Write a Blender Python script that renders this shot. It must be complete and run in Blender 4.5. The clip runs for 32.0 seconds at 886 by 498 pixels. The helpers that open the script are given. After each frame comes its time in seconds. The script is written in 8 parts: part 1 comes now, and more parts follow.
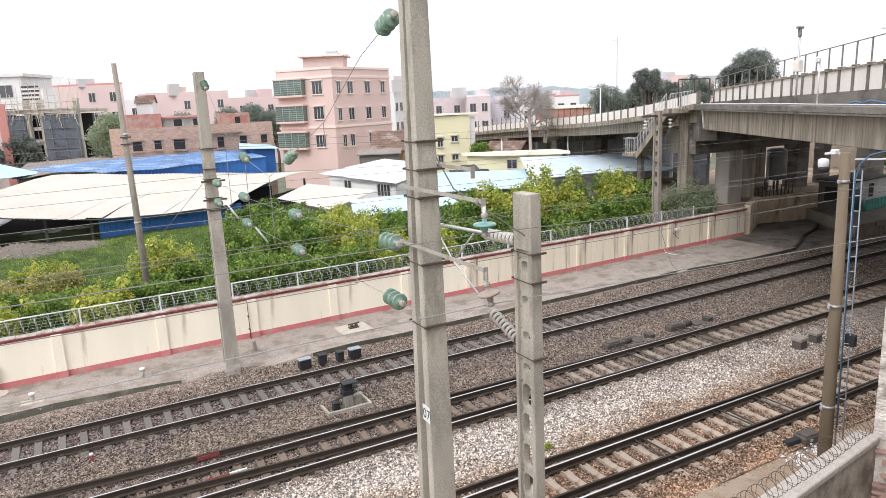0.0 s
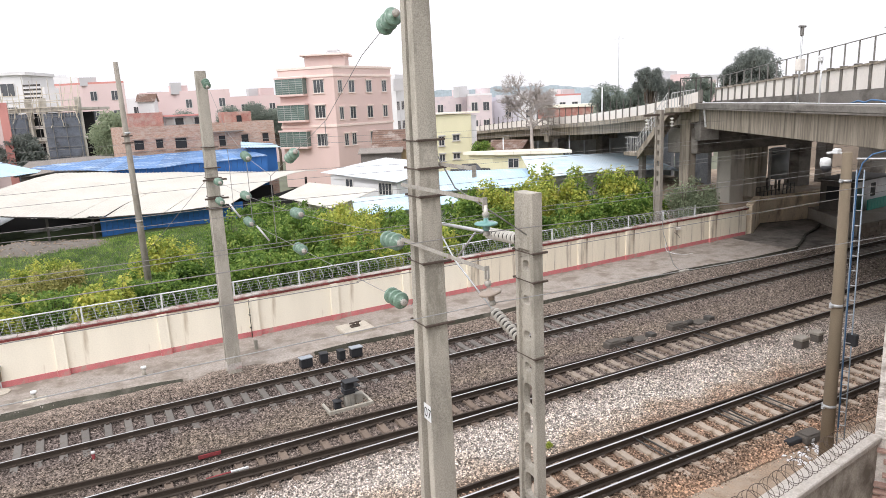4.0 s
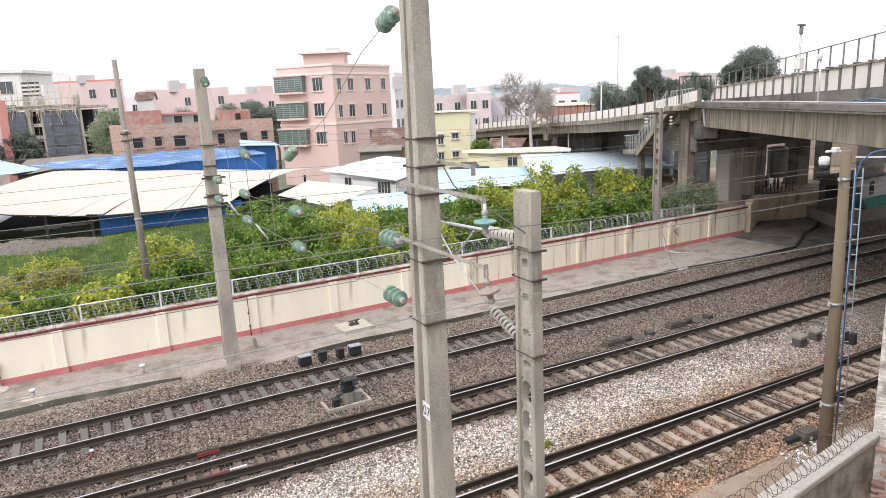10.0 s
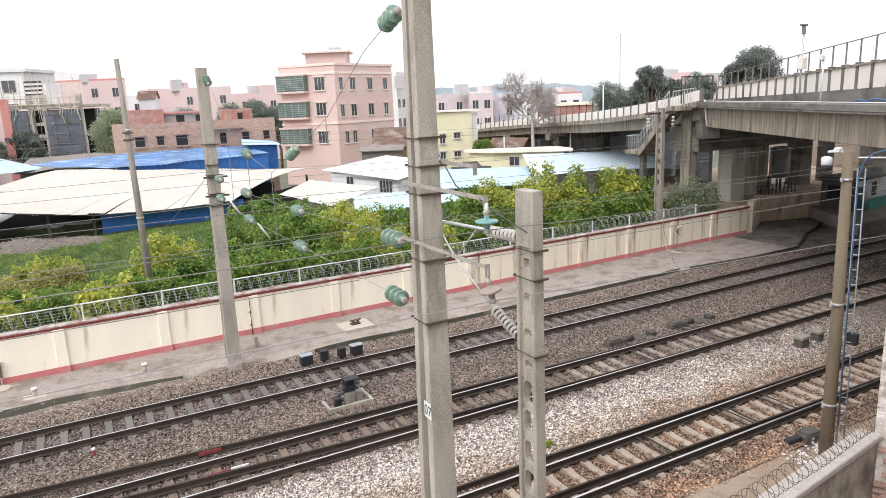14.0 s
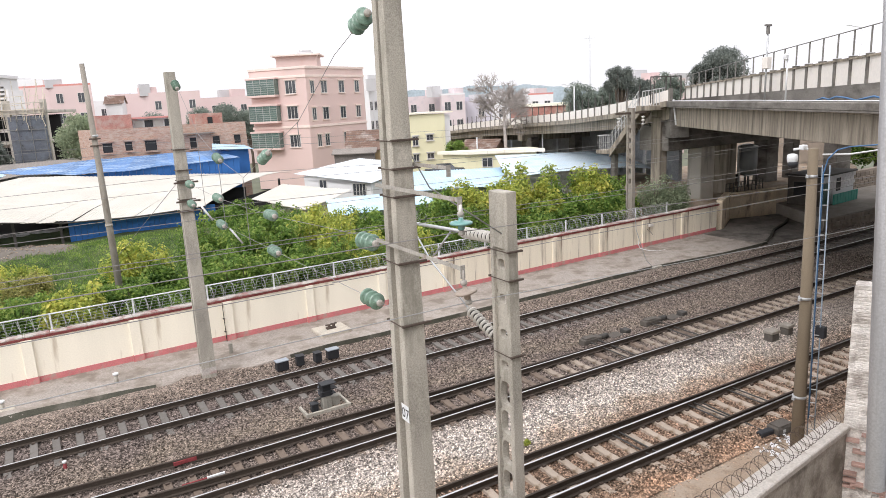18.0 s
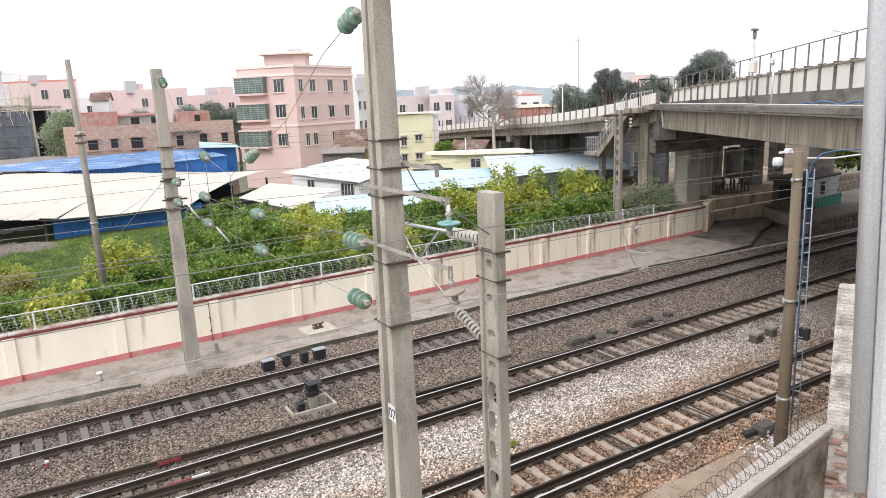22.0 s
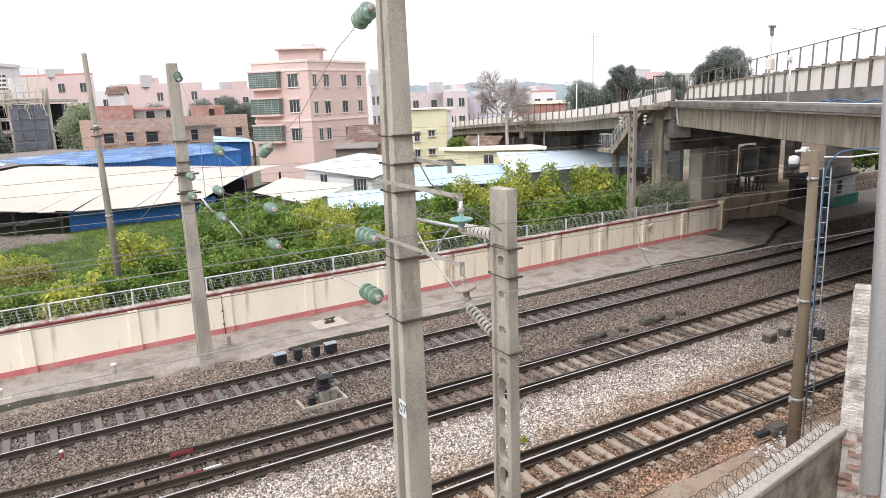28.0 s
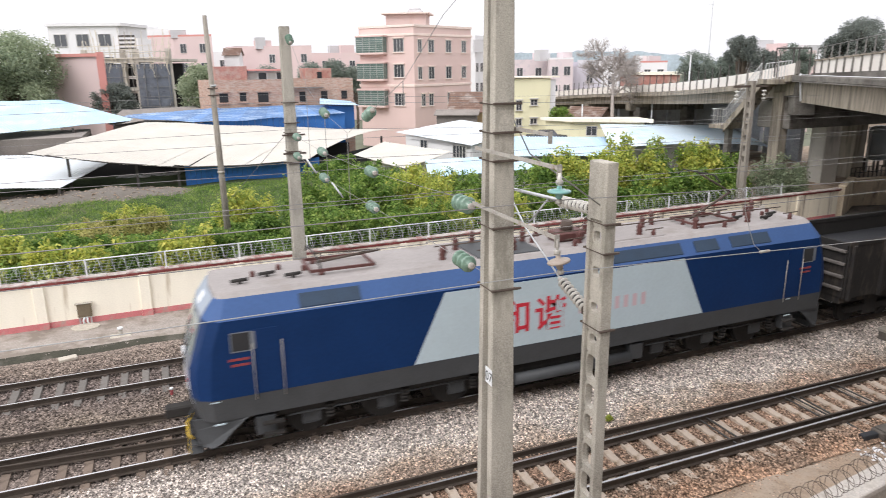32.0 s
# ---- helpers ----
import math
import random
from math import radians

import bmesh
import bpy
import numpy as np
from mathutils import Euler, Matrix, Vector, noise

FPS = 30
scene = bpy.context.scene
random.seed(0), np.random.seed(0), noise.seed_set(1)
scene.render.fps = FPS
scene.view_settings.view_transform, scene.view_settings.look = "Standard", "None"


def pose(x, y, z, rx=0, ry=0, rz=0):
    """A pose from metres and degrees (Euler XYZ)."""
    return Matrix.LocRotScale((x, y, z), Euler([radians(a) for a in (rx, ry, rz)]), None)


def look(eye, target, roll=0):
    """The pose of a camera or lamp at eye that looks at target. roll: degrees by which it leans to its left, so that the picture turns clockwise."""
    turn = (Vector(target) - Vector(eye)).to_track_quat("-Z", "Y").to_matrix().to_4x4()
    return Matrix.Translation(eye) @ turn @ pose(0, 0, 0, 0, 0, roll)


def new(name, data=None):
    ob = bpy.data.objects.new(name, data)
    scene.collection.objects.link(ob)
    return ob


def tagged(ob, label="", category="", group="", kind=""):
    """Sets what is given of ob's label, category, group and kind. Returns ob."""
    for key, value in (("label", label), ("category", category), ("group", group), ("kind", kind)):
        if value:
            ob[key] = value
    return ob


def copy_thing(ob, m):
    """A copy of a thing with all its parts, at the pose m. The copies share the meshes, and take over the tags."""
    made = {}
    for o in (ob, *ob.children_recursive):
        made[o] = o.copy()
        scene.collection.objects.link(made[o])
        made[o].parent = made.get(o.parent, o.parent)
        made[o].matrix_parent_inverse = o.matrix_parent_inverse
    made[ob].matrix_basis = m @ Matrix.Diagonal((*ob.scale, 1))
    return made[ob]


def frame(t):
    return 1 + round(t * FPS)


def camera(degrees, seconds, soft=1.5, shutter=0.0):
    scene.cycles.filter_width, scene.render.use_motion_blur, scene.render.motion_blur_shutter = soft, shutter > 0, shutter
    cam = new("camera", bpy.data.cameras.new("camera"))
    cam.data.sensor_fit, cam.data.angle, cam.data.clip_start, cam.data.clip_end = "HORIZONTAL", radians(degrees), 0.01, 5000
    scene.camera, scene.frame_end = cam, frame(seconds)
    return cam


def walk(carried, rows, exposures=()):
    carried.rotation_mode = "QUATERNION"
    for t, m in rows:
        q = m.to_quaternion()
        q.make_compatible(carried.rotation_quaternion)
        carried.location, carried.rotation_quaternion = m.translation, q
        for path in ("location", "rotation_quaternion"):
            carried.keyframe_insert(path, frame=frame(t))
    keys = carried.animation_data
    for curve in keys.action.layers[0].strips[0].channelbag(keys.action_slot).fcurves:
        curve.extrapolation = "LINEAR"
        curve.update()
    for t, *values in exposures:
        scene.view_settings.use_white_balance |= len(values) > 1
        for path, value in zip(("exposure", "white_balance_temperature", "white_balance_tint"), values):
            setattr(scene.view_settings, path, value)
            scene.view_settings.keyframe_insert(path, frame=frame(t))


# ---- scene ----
cam = camera(66.3, 32.0, soft=0.6, shutter=0.4)
EYE = (0.0, 0.0, 9.163)
# seconds and the camera's turn in degrees, at one standpoint on the overpass
TURNS = [
    (0, 77.886, 2.531, -28.783),
    (0.5, 77.869, 2.486, -28.726),
    (1, 77.867, 2.467, -28.708),
    (1.5, 77.862, 2.470, -28.700),
    (2, 77.854, 2.445, -28.666),
    (2.5, 77.847, 2.454, -28.617),
    (3, 77.826, 2.436, -28.593),
    (3.5, 77.812, 2.480, -28.643),
    (5.5, 77.755, 2.493, -28.680),
    (6, 77.742, 2.499, -28.724),
    (6.5, 77.721, 2.414, -28.723),
    (7, 77.730, 2.373, -28.719),
    (7.5, 77.713, 2.322, -28.718),
    (8, 77.660, 2.373, -28.719),
    (8.5, 77.660, 2.373, -28.719),
    (9, 77.660, 2.373, -28.719),
    (9.5, 77.660, 2.373, -28.719),
    (10, 77.650, 2.426, -28.734),
    (10.5, 77.677, 2.424, -28.729),
    (11, 77.682, 2.424, -28.659),
    (11.5, 77.674, 2.389, -28.614),
    (12, 77.671, 2.323, -28.612),
    (12.5, 77.661, 2.357, -28.618),
    (13, 77.653, 2.328, -28.592),
    (13.5, 77.625, 2.275, -28.564),
    (14, 77.622, 2.343, -28.575),
    (14.5, 77.632, 2.453, -28.752),
    (16.5, 77.564, 2.761, -29.638),
    (17, 77.565, 2.899, -29.915),
    (17.5, 77.608, 2.820, -30.495),
    (18, 77.682, 2.890, -30.870),
    (18.5, 77.768, 2.864, -31.019),
    (19, 77.816, 2.786, -31.224),
    (19.5, 77.836, 2.771, -31.379),
    (20, 77.834, 2.626, -31.504),
    (20.5, 77.811, 2.533, -31.580),
    (21, 77.783, 2.396, -31.641),
    (21.5, 77.723, 2.319, -31.745),
    (22, 77.665, 2.294, -31.792),
    (22.5, 77.597, 2.121, -31.844),
    (23, 77.542, 1.973, -31.883),
    (23.5, 77.486, 1.930, -31.855),
    (24, 77.496, 2.068, -31.650),
    (24.5, 77.525, 2.363, -31.612),
    (25, 77.540, 2.447, -31.497),
    (25.5, 77.546, 2.412, -31.353),
    (27.5, 77.440, 2.117, -30.807),
    (28, 77.365, 1.955, -30.683),
    (28.5, 77.220, 1.943, -30.525),
    (29, 77.172, 2.041, -30.341),
    (29.5, 77.113, 2.012, -30.231),
    (30, 76.990, 1.660, -30.132),
    (30.5, 76.049, 1.067, -29.790),
    (31, 75.214, 0.610, -27.698),
    (31.5, 74.756, 0.467, -25.493),
    (32, 74.940, 0.680, -22.182),
]
walk(cam, [(t, pose(*EYE, rx, ry, rz)) for t, rx, ry, rz in TURNS], exposures=[(0, 0.0), (32, 0.0)])

# ---- light: bright overcast ----
SKY_LOW, SKY_TOP = 0.147, 0.228
world = bpy.data.worlds.new("overcast")
scene.world = world
world.use_nodes = True
wn = world.node_tree.nodes
wl = world.node_tree.links
sky = wn.new("ShaderNodeTexSky")
sky.sky_type = "NISHITA"
sky.sun_disc = False
sky.sun_elevation, sky.sun_rotation = radians(45), radians(240)
sky.dust_density, sky.air_density = 4.0, 1.0
hsv = wn.new("ShaderNodeHueSaturation")
hsv.inputs["Saturation"].default_value = 0.12
mixw = wn.new("ShaderNodeMix")
mixw.data_type = "RGBA"
mixw.inputs["Factor"].default_value = 0.7
mixw.inputs["B"].default_value = (9.5, 9.42, 9.85, 1)
wl.new(sky.outputs[0], hsv.inputs["Color"])
wl.new(hsv.outputs[0], mixw.inputs["A"])
# an overcast sky grows brighter from the horizon to the zenith
wtc = wn.new("ShaderNodeTexCoord")
wsep = wn.new("ShaderNodeSeparateXYZ")
wl.new(wtc.outputs["Generated"], wsep.inputs[0])
wmr = wn.new("ShaderNodeMapRange")
wmr.inputs["From Min"].default_value, wmr.inputs["From Max"].default_value = 0.0, 1.0
wmr.inputs["To Min"].default_value, wmr.inputs["To Max"].default_value = SKY_LOW, SKY_TOP
wl.new(wsep.outputs["Z"], wmr.inputs["Value"])
wl.new(mixw.outputs["Result"], wn["Background"].inputs["Color"])
wl.new(wmr.outputs[0], wn["Background"].inputs["Strength"])
sun_data = bpy.data.lights.new("sun", "SUN")
sun_data.energy, sun_data.angle, sun_data.color = 1.2, radians(28), (1, 0.96, 0.945)
sun = new("sun", sun_data)
sun.matrix_world = look((0, 0, 54), (46, 27, 0))


# ---- building blocks ----
def thing(name, at=(0, 0, 0), label="", category="", group="", kind="", rz=0):
    ob = new(name)
    ob.empty_display_size = 0.3
    ob.matrix_basis = pose(*at, 0, 0, rz)
    return tagged(ob, label, category, group, kind)


def part(name, bm, material, parent=None, label=""):
    if isinstance(bm, bmesh.types.BMesh):
        me = bpy.data.meshes.new(name)
        bm.normal_update()
        bm.to_mesh(me)
        bm.free()
    else:
        me = bm
    if material and not me.materials:
        me.materials.append(material)
    ob = new(name, me)
    ob.parent = parent
    if label:
        ob["label"] = label
    return ob


def mesh_of(name, verts, faces, material, smooth=False):
    me = bpy.data.meshes.new(name)
    me.from_pydata(verts, [], faces)
    me.materials.append(material)
    if smooth:
        me.polygons.foreach_set("use_smooth", [True] * len(me.polygons))
    me.update()
    return me


def box(bm, lo, hi, m=None, bevel=0.0):
    c = [(lo[i] + hi[i]) / 2 for i in range(3)]
    s = [abs(hi[i] - lo[i]) for i in range(3)]
    r = bmesh.ops.create_cube(bm, size=1, matrix=Matrix.Translation(c) @ Matrix.Diagonal((*s, 1)))
    if bevel:
        edges = list({e for v in r["verts"] for e in v.link_edges})
        r2 = bmesh.ops.bevel(bm, geom=edges, offset=bevel, segments=1, affect="EDGES")
        verts = list({v for f in r2["faces"] for v in f.verts})
    else:
        verts = r["verts"]
    if m is not None:
        bmesh.ops.transform(bm, matrix=m, verts=verts)
    return bm


def boxes(*pairs, bevel=0.0):
    bm = bmesh.new()
    for lo, hi in pairs:
        box(bm, lo, hi, None, bevel)
    return bm


def tube(bm, pts, radius, n=6, ends=None, cap=True):
    """A tube along points; radius may be a number or one for each point."""
    pts = [Vector(p) for p in pts]
    rad = radius if isinstance(radius, (list, tuple)) else [radius] * len(pts)
    rings = []
    ref = None
    for i, p in enumerate(pts):
        d = (pts[min(i + 1, len(pts) - 1)] - pts[max(i - 1, 0)]).normalized()
        if ref is None:
            ref = d.orthogonal().normalized()
        ref = (ref - d * ref.dot(d)).normalized()
        side = d.cross(ref)
        rings.append([bm.verts.new(p + (ref * math.cos(a) + side * math.sin(a)) * rad[i])
                      for a in [2 * math.pi * k / n for k in range(n)]])
    for a, b in zip(rings, rings[1:]):
        for k in range(n):
            f = bm.faces.new((a[k], a[(k + 1) % n], b[(k + 1) % n], b[k]))
            f.smooth = n > 5
    if cap:
        bm.faces.new(rings[0][::-1])
        bm.faces.new(rings[-1])
    return bm


def tubes(*paths, r=0.02, n=6):
    bm = bmesh.new()
    for p in paths:
        tube(bm, p, r, n)
    return bm


def lathe(bm, profile, m=None, n=16):
    """Turns (radius, z) rows round z."""
    rings = []
    for r, z in profile:
        ring = [Vector((r * math.cos(2 * math.pi * k / n), r * math.sin(2 * math.pi * k / n), z)) for k in range(n)]
        rings.append([bm.verts.new(m @ v if m is not None else v) for v in ring])
    for a, b in zip(rings, rings[1:]):
        for k in range(n):
            bm.faces.new((a[k], a[(k + 1) % n], b[(k + 1) % n], b[k])).smooth = True
    bm.faces.new(rings[0][::-1])
    bm.faces.new(rings[-1])
    return bm


def prism(bm, outline, a, b, m=None):
    """Extrudes an outline of (u, v) pairs from x=a to x=b; u is y and v is z."""
    r0 = [Vector((a, u, v)) for u, v in outline]
    r1 = [Vector((b, u, v)) for u, v in outline]
    v0 = [bm.verts.new(m @ v if m is not None else v) for v in r0]
    v1 = [bm.verts.new(m @ v if m is not None else v) for v in r1]
    n = len(outline)
    for k in range(n):
        bm.faces.new((v0[k], v0[(k + 1) % n], v1[(k + 1) % n], v1[k]))
    bm.faces.new(v0[::-1])
    bm.faces.new(v1)
    return bm


def slab(bm, corners, thick):
    """A plate on four or more top corners, with a thickness downwards."""
    top = [bm.verts.new(c) for c in corners]
    low = [bm.verts.new(Vector(c) - Vector((0, 0, thick))) for c in corners]
    n = len(corners)
    bm.faces.new(top)
    bm.faces.new(low[::-1])
    for k in range(n):
        bm.faces.new((top[k], low[k], low[(k + 1) % n], top[(k + 1) % n]))
    return bm


def wire_pts(a, b, sag, n=24):
    a, b = Vector(a), Vector(b)
    return [a.lerp(b, i / n) - Vector((0, 0, sag * 4 * (i / n) * (1 - i / n))) for i in range(n + 1)]


def lin(a, b, u):
    return a + (b - a) * u


# ---- materials ----
def mat(name, col, rough=0.85, metal=0.0, var=0.25, scale=2.0, fine=30.0, bump=0.25, stain=None, stain_at=0.6,
        stain_scale=1.0, stretch=(1, 1, 1), rnd=0.0, spec=0.4, dist=0.02):
    m = bpy.data.materials.new(name)
    m.use_nodes = True
    nt = m.node_tree
    nd, ln = nt.nodes, nt.links
    bs = nd["Principled BSDF"]
    bs.inputs["Metallic"].default_value = metal
    bs.inputs["Specular IOR Level"].default_value = spec
    tc = nd.new("ShaderNodeTexCoord")
    mp = nd.new("ShaderNodeMapping")
    mp.inputs["Scale"].default_value = stretch
    ln.new(tc.outputs["Object"], mp.inputs["Vector"])
    n1 = nd.new("ShaderNodeTexNoise")
    n1.inputs["Scale"].default_value, n1.inputs["Detail"].default_value = scale, 6
    n2 = nd.new("ShaderNodeTexNoise")
    n2.inputs["Scale"].default_value, n2.inputs["Detail"].default_value = fine, 4
    ln.new(mp.outputs[0], n1.inputs["Vector"])
    ln.new(tc.outputs["Object"], n2.inputs["Vector"])
    add = nd.new("ShaderNodeMath")
    add.operation = "ADD"
    ln.new(n1.outputs["Fac"], add.inputs[0])
    ln.new(n2.outputs["Fac"], add.inputs[1])
    last = add.outputs[0]
    if rnd:
        oi = nd.new("ShaderNodeObjectInfo")
        ma = nd.new("ShaderNodeMath")
        ma.operation = "MULTIPLY_ADD"
        ma.inputs[1].default_value = rnd
        ln.new(oi.outputs["Random"], ma.inputs[0])
        ln.new(last, ma.inputs[2])
        last = ma.outputs[0]
    mr = nd.new("ShaderNodeMapRange")
    mr.inputs["From Min"].default_value, mr.inputs["From Max"].default_value = 0.6, 1.4 + rnd
    mr.inputs["To Min"].default_value, mr.inputs["To Max"].default_value = 1 - var, 1 + var
    ln.new(last, mr.inputs["Value"])
    vm = nd.new("ShaderNodeVectorMath")
    vm.operation = "SCALE"
    vm.inputs[0].default_value = col
    ln.new(mr.outputs[0], vm.inputs["Scale"])
    colour = vm.outputs[0]
    if stain:
        n3 = nd.new("ShaderNodeTexNoise")
        n3.inputs["Scale"].default_value, n3.inputs["Detail"].default_value = stain_scale, 8
        n3.inputs["Roughness"].default_value = 0.65
        ln.new(mp.outputs[0], n3.inputs["Vector"])
        r3 = nd.new("ShaderNodeMapRange")
        r3.inputs["From Min"].default_value, r3.inputs["From Max"].default_value = stain_at - 0.08, stain_at + 0.1
        ln.new(n3.outputs["Fac"], r3.inputs["Value"])
        mx = nd.new("ShaderNodeMix")
        mx.data_type = "RGBA"
        mx.inputs["B"].default_value = (*stain, 1)
        ln.new(r3.outputs[0], mx.inputs["Factor"])
        ln.new(colour, mx.inputs["A"])
        colour = mx.outputs["Result"]
    ln.new(colour, bs.inputs["Base Color"])
    rr = nd.new("ShaderNodeMapRange")
    rr.inputs["To Min"].default_value, rr.inputs["To Max"].default_value = max(rough - 0.1, 0.03), min(rough + 0.1, 1)
    ln.new(n1.outputs["Fac"], rr.inputs["Value"])
    ln.new(rr.outputs[0], bs.inputs["Roughness"])
    if bump:
        bp = nd.new("ShaderNodeBump")
        bp.inputs["Strength"].default_value, bp.inputs["Distance"].default_value = bump, dist
        ln.new(n2.outputs["Fac"], bp.inputs["Height"])
        ln.new(bp.outputs[0], bs.inputs["Normal"])
    return m


def leafy(name, cols, rough=0.6):
    """Leaves: each small leaf has a tint of its own."""
    m = bpy.data.materials.new(name)
    m.use_nodes = True
    nd, ln = m.node_tree.nodes, m.node_tree.links
    bs = nd["Principled BSDF"]
    bs.inputs["Roughness"].default_value = rough
    bs.inputs["Specular IOR Level"].default_value = 0.3
    ge = nd.new("ShaderNodeNewGeometry")
    ramp = nd.new("ShaderNodeValToRGB")
    e = ramp.color_ramp.elements
    while len(e) < len(cols):
        e.new(0.5)
    for i, c in enumerate(cols):
        e[i].position = i / (len(cols) - 1)
        e[i].color = (*c, 1)
    tc = nd.new("ShaderNodeTexCoord")
    nz = nd.new("ShaderNodeTexNoise")
    nz.inputs["Scale"].default_value = 1.1
    ln.new(tc.outputs["Object"], nz.inputs["Vector"])
    mx = nd.new("ShaderNodeMath")
    mx.operation = "MULTIPLY_ADD"
    mx.inputs[1].default_value = 0.55
    sb = nd.new("ShaderNodeMath")
    sb.operation = "MULTIPLY_ADD"
    sb.inputs[1].default_value, sb.inputs[2].default_value = 1.3, -0.4
    ln.new(nz.outputs["Fac"], sb.inputs[0])
    ln.new(ge.outputs["Random Per Island"], mx.inputs[0])
    ln.new(sb.outputs[0], mx.inputs[2])
    ln.new(mx.outputs[0], ramp.inputs["Fac"])
    ln.new(ramp.outputs["Color"], bs.inputs["Base Color"])
    tr = nd.new("ShaderNodeBsdfTranslucent")
    ln.new(ramp.outputs["Color"], tr.inputs["Color"])
    ms = nd.new("ShaderNodeMixShader")
    ms.inputs[0].default_value = 0.4
    ln.new(bs.outputs[0], ms.inputs[1])
    ln.new(tr.outputs[0], ms.inputs[2])
    ln.new(ms.outputs[0], nd["Material Output"].inputs["Surface"])
    return m


def glass_mat(name, col, rough=0.08):
    return mat(name, col, rough, 0.0, 0.3, 0.8, 5, 0.0, spec=0.8)


CONCRETE = mat("weathered_concrete", (0.30, 0.285, 0.25), 0.9, var=0.3, scale=1.5, fine=45, bump=0.35,
               stain=(0.12, 0.115, 0.10), stain_at=0.62, stain_scale=1.2, stretch=(1, 1, 0.25))
MAST = mat("mast_concrete", (0.405, 0.375, 0.325), 0.9, var=0.5, scale=2.0, fine=50, bump=0.25,
           stain=(0.24, 0.225, 0.185), stain_at=0.6, stain_scale=2.6, stretch=(1, 1, 0.3))
MAST_TAN = mat("tan_concrete", (0.215, 0.172, 0.122), 0.9, var=0.25, scale=2.0, fine=60, bump=0.3,
               stain=(0.2, 0.17, 0.12), stain_at=0.62, stain_scale=2, stretch=(1, 1, 0.2))
DECK = mat("deck_concrete", (0.335, 0.292, 0.235), 0.9, var=0.35, scale=0.8, fine=30, bump=0.25,
           stain=(0.14, 0.122, 0.10), stain_at=0.53, stain_scale=2.0, stretch=(1.7, 1.7, 0.13))
PIER = mat("pier_concrete", (0.53, 0.495, 0.44), 0.9, var=0.2, scale=0.6, fine=30, bump=0.2,
           stain=(0.2, 0.185, 0.16), stain_at=0.63, stain_scale=0.8, stretch=(1, 1, 0.2))
PANEL_W = mat("white_panel", (0.77, 0.725, 0.68), 0.7, var=0.08, scale=1, fine=12, bump=0.05,
              stain=(0.45, 0.42, 0.37), stain_at=0.68, stain_scale=1.5, stretch=(1, 1, 0.3))
DARK_METAL = mat("dark_painted_steel", (0.07, 0.065, 0.06), 0.7, var=0.3, scale=4)
GALV = mat("galvanised_steel", (0.52, 0.53, 0.54), 0.5, 0.6, var=0.2, scale=5, fine=60, bump=0.1)
WHITE_STEEL = mat("white_painted_steel", (0.72, 0.73, 0.74), 0.5, var=0.12, scale=3, bump=0.05)
RUST = mat("rusty_steel", (0.105, 0.08, 0.066), 0.85, 0.2, var=0.35, scale=5, fine=50, bump=0.3)
RAIL = mat("rail_steel", (0.065, 0.05, 0.04), 0.75, 0.3, var=0.3, scale=3, fine=40, bump=0.2)
SHINE = mat("polished_rail_head", (0.66, 0.66, 0.67), 0.36, 1.0, var=0.08, scale=3, fine=20, bump=0.0)
SLEEPER = mat("dusty_concrete_sleeper", (0.43, 0.355, 0.29), 0.95, var=0.25, scale=4, fine=40, bump=0.3, rnd=0.5,
              stain=(0.2, 0.14, 0.09), stain_at=0.6, stain_scale=4)
SLEEPER_G = mat("grey_concrete_sleeper", (0.165, 0.15, 0.137), 0.95, var=0.25, scale=4, fine=40, bump=0.3, rnd=0.5,
                stain=(0.13, 0.115, 0.1), stain_at=0.6, stain_scale=4)
CREAM = mat("cream_wall_paint", (0.92, 0.86, 0.73), 0.85, var=0.08, scale=0.7, fine=20, bump=0.1,
            stain=(0.52, 0.43, 0.31), stain_at=0.66, stain_scale=1.2, stretch=(1.6, 1.6, 0.2))
CREAM_OLD = mat("streaked_cream_paint", (0.84, 0.765, 0.63), 0.88, var=0.12, scale=0.7, fine=20, bump=0.12,
                stain=(0.24, 0.18, 0.13), stain_at=0.6, stain_scale=1.6, stretch=(2.0, 2.0, 0.12))
REDP = mat("red_band_paint", (0.60, 0.20, 0.205), 0.85, var=0.2, scale=2, fine=30, bump=0.15,
           stain=(0.46, 0.31, 0.27), stain_at=0.58, stain_scale=2.5)
REDCAP = mat("dark_red_coping", (0.27, 0.075, 0.07), 0.88, var=0.3, scale=3, fine=30, bump=0.2,
             stain=(0.35, 0.3, 0.26), stain_at=0.64, stain_scale=2)
PAVE = mat("dusty_cement_strip", (0.39, 0.345, 0.31), 0.95, var=0.4, scale=0.9, fine=14, bump=0.4,
           stain=(0.225, 0.19, 0.16), stain_at=0.50, stain_scale=0.9)
SOIL = mat("brown_soil", (0.30, 0.225, 0.165), 1.0, var=0.4, scale=1.4, fine=22, bump=0.8,
           stain=(0.40, 0.335, 0.27), stain_at=0.54, stain_scale=0.8)
GRASS_G = mat("grassy_soil", (0.055, 0.082, 0.027), 1.0, var=0.45, scale=0.5, fine=12, bump=0.8,
              stain=(0.17, 0.14, 0.09), stain_at=0.64, stain_scale=0.3)
FARLAND = mat("far_land", (0.16, 0.17, 0.12), 1.0, var=0.3, scale=0.02, fine=0.4, bump=0)
PINK = mat("pink_render", (0.70, 0.53, 0.495), 0.85, var=0.07, scale=0.4, fine=20, bump=0.05,
           stain=(0.68, 0.49, 0.45), stain_at=0.66, stain_scale=0.5, stretch=(1, 1, 0.3))
PINK_L = mat("light_band_render", (0.82, 0.68, 0.62), 0.85, var=0.08, scale=1)
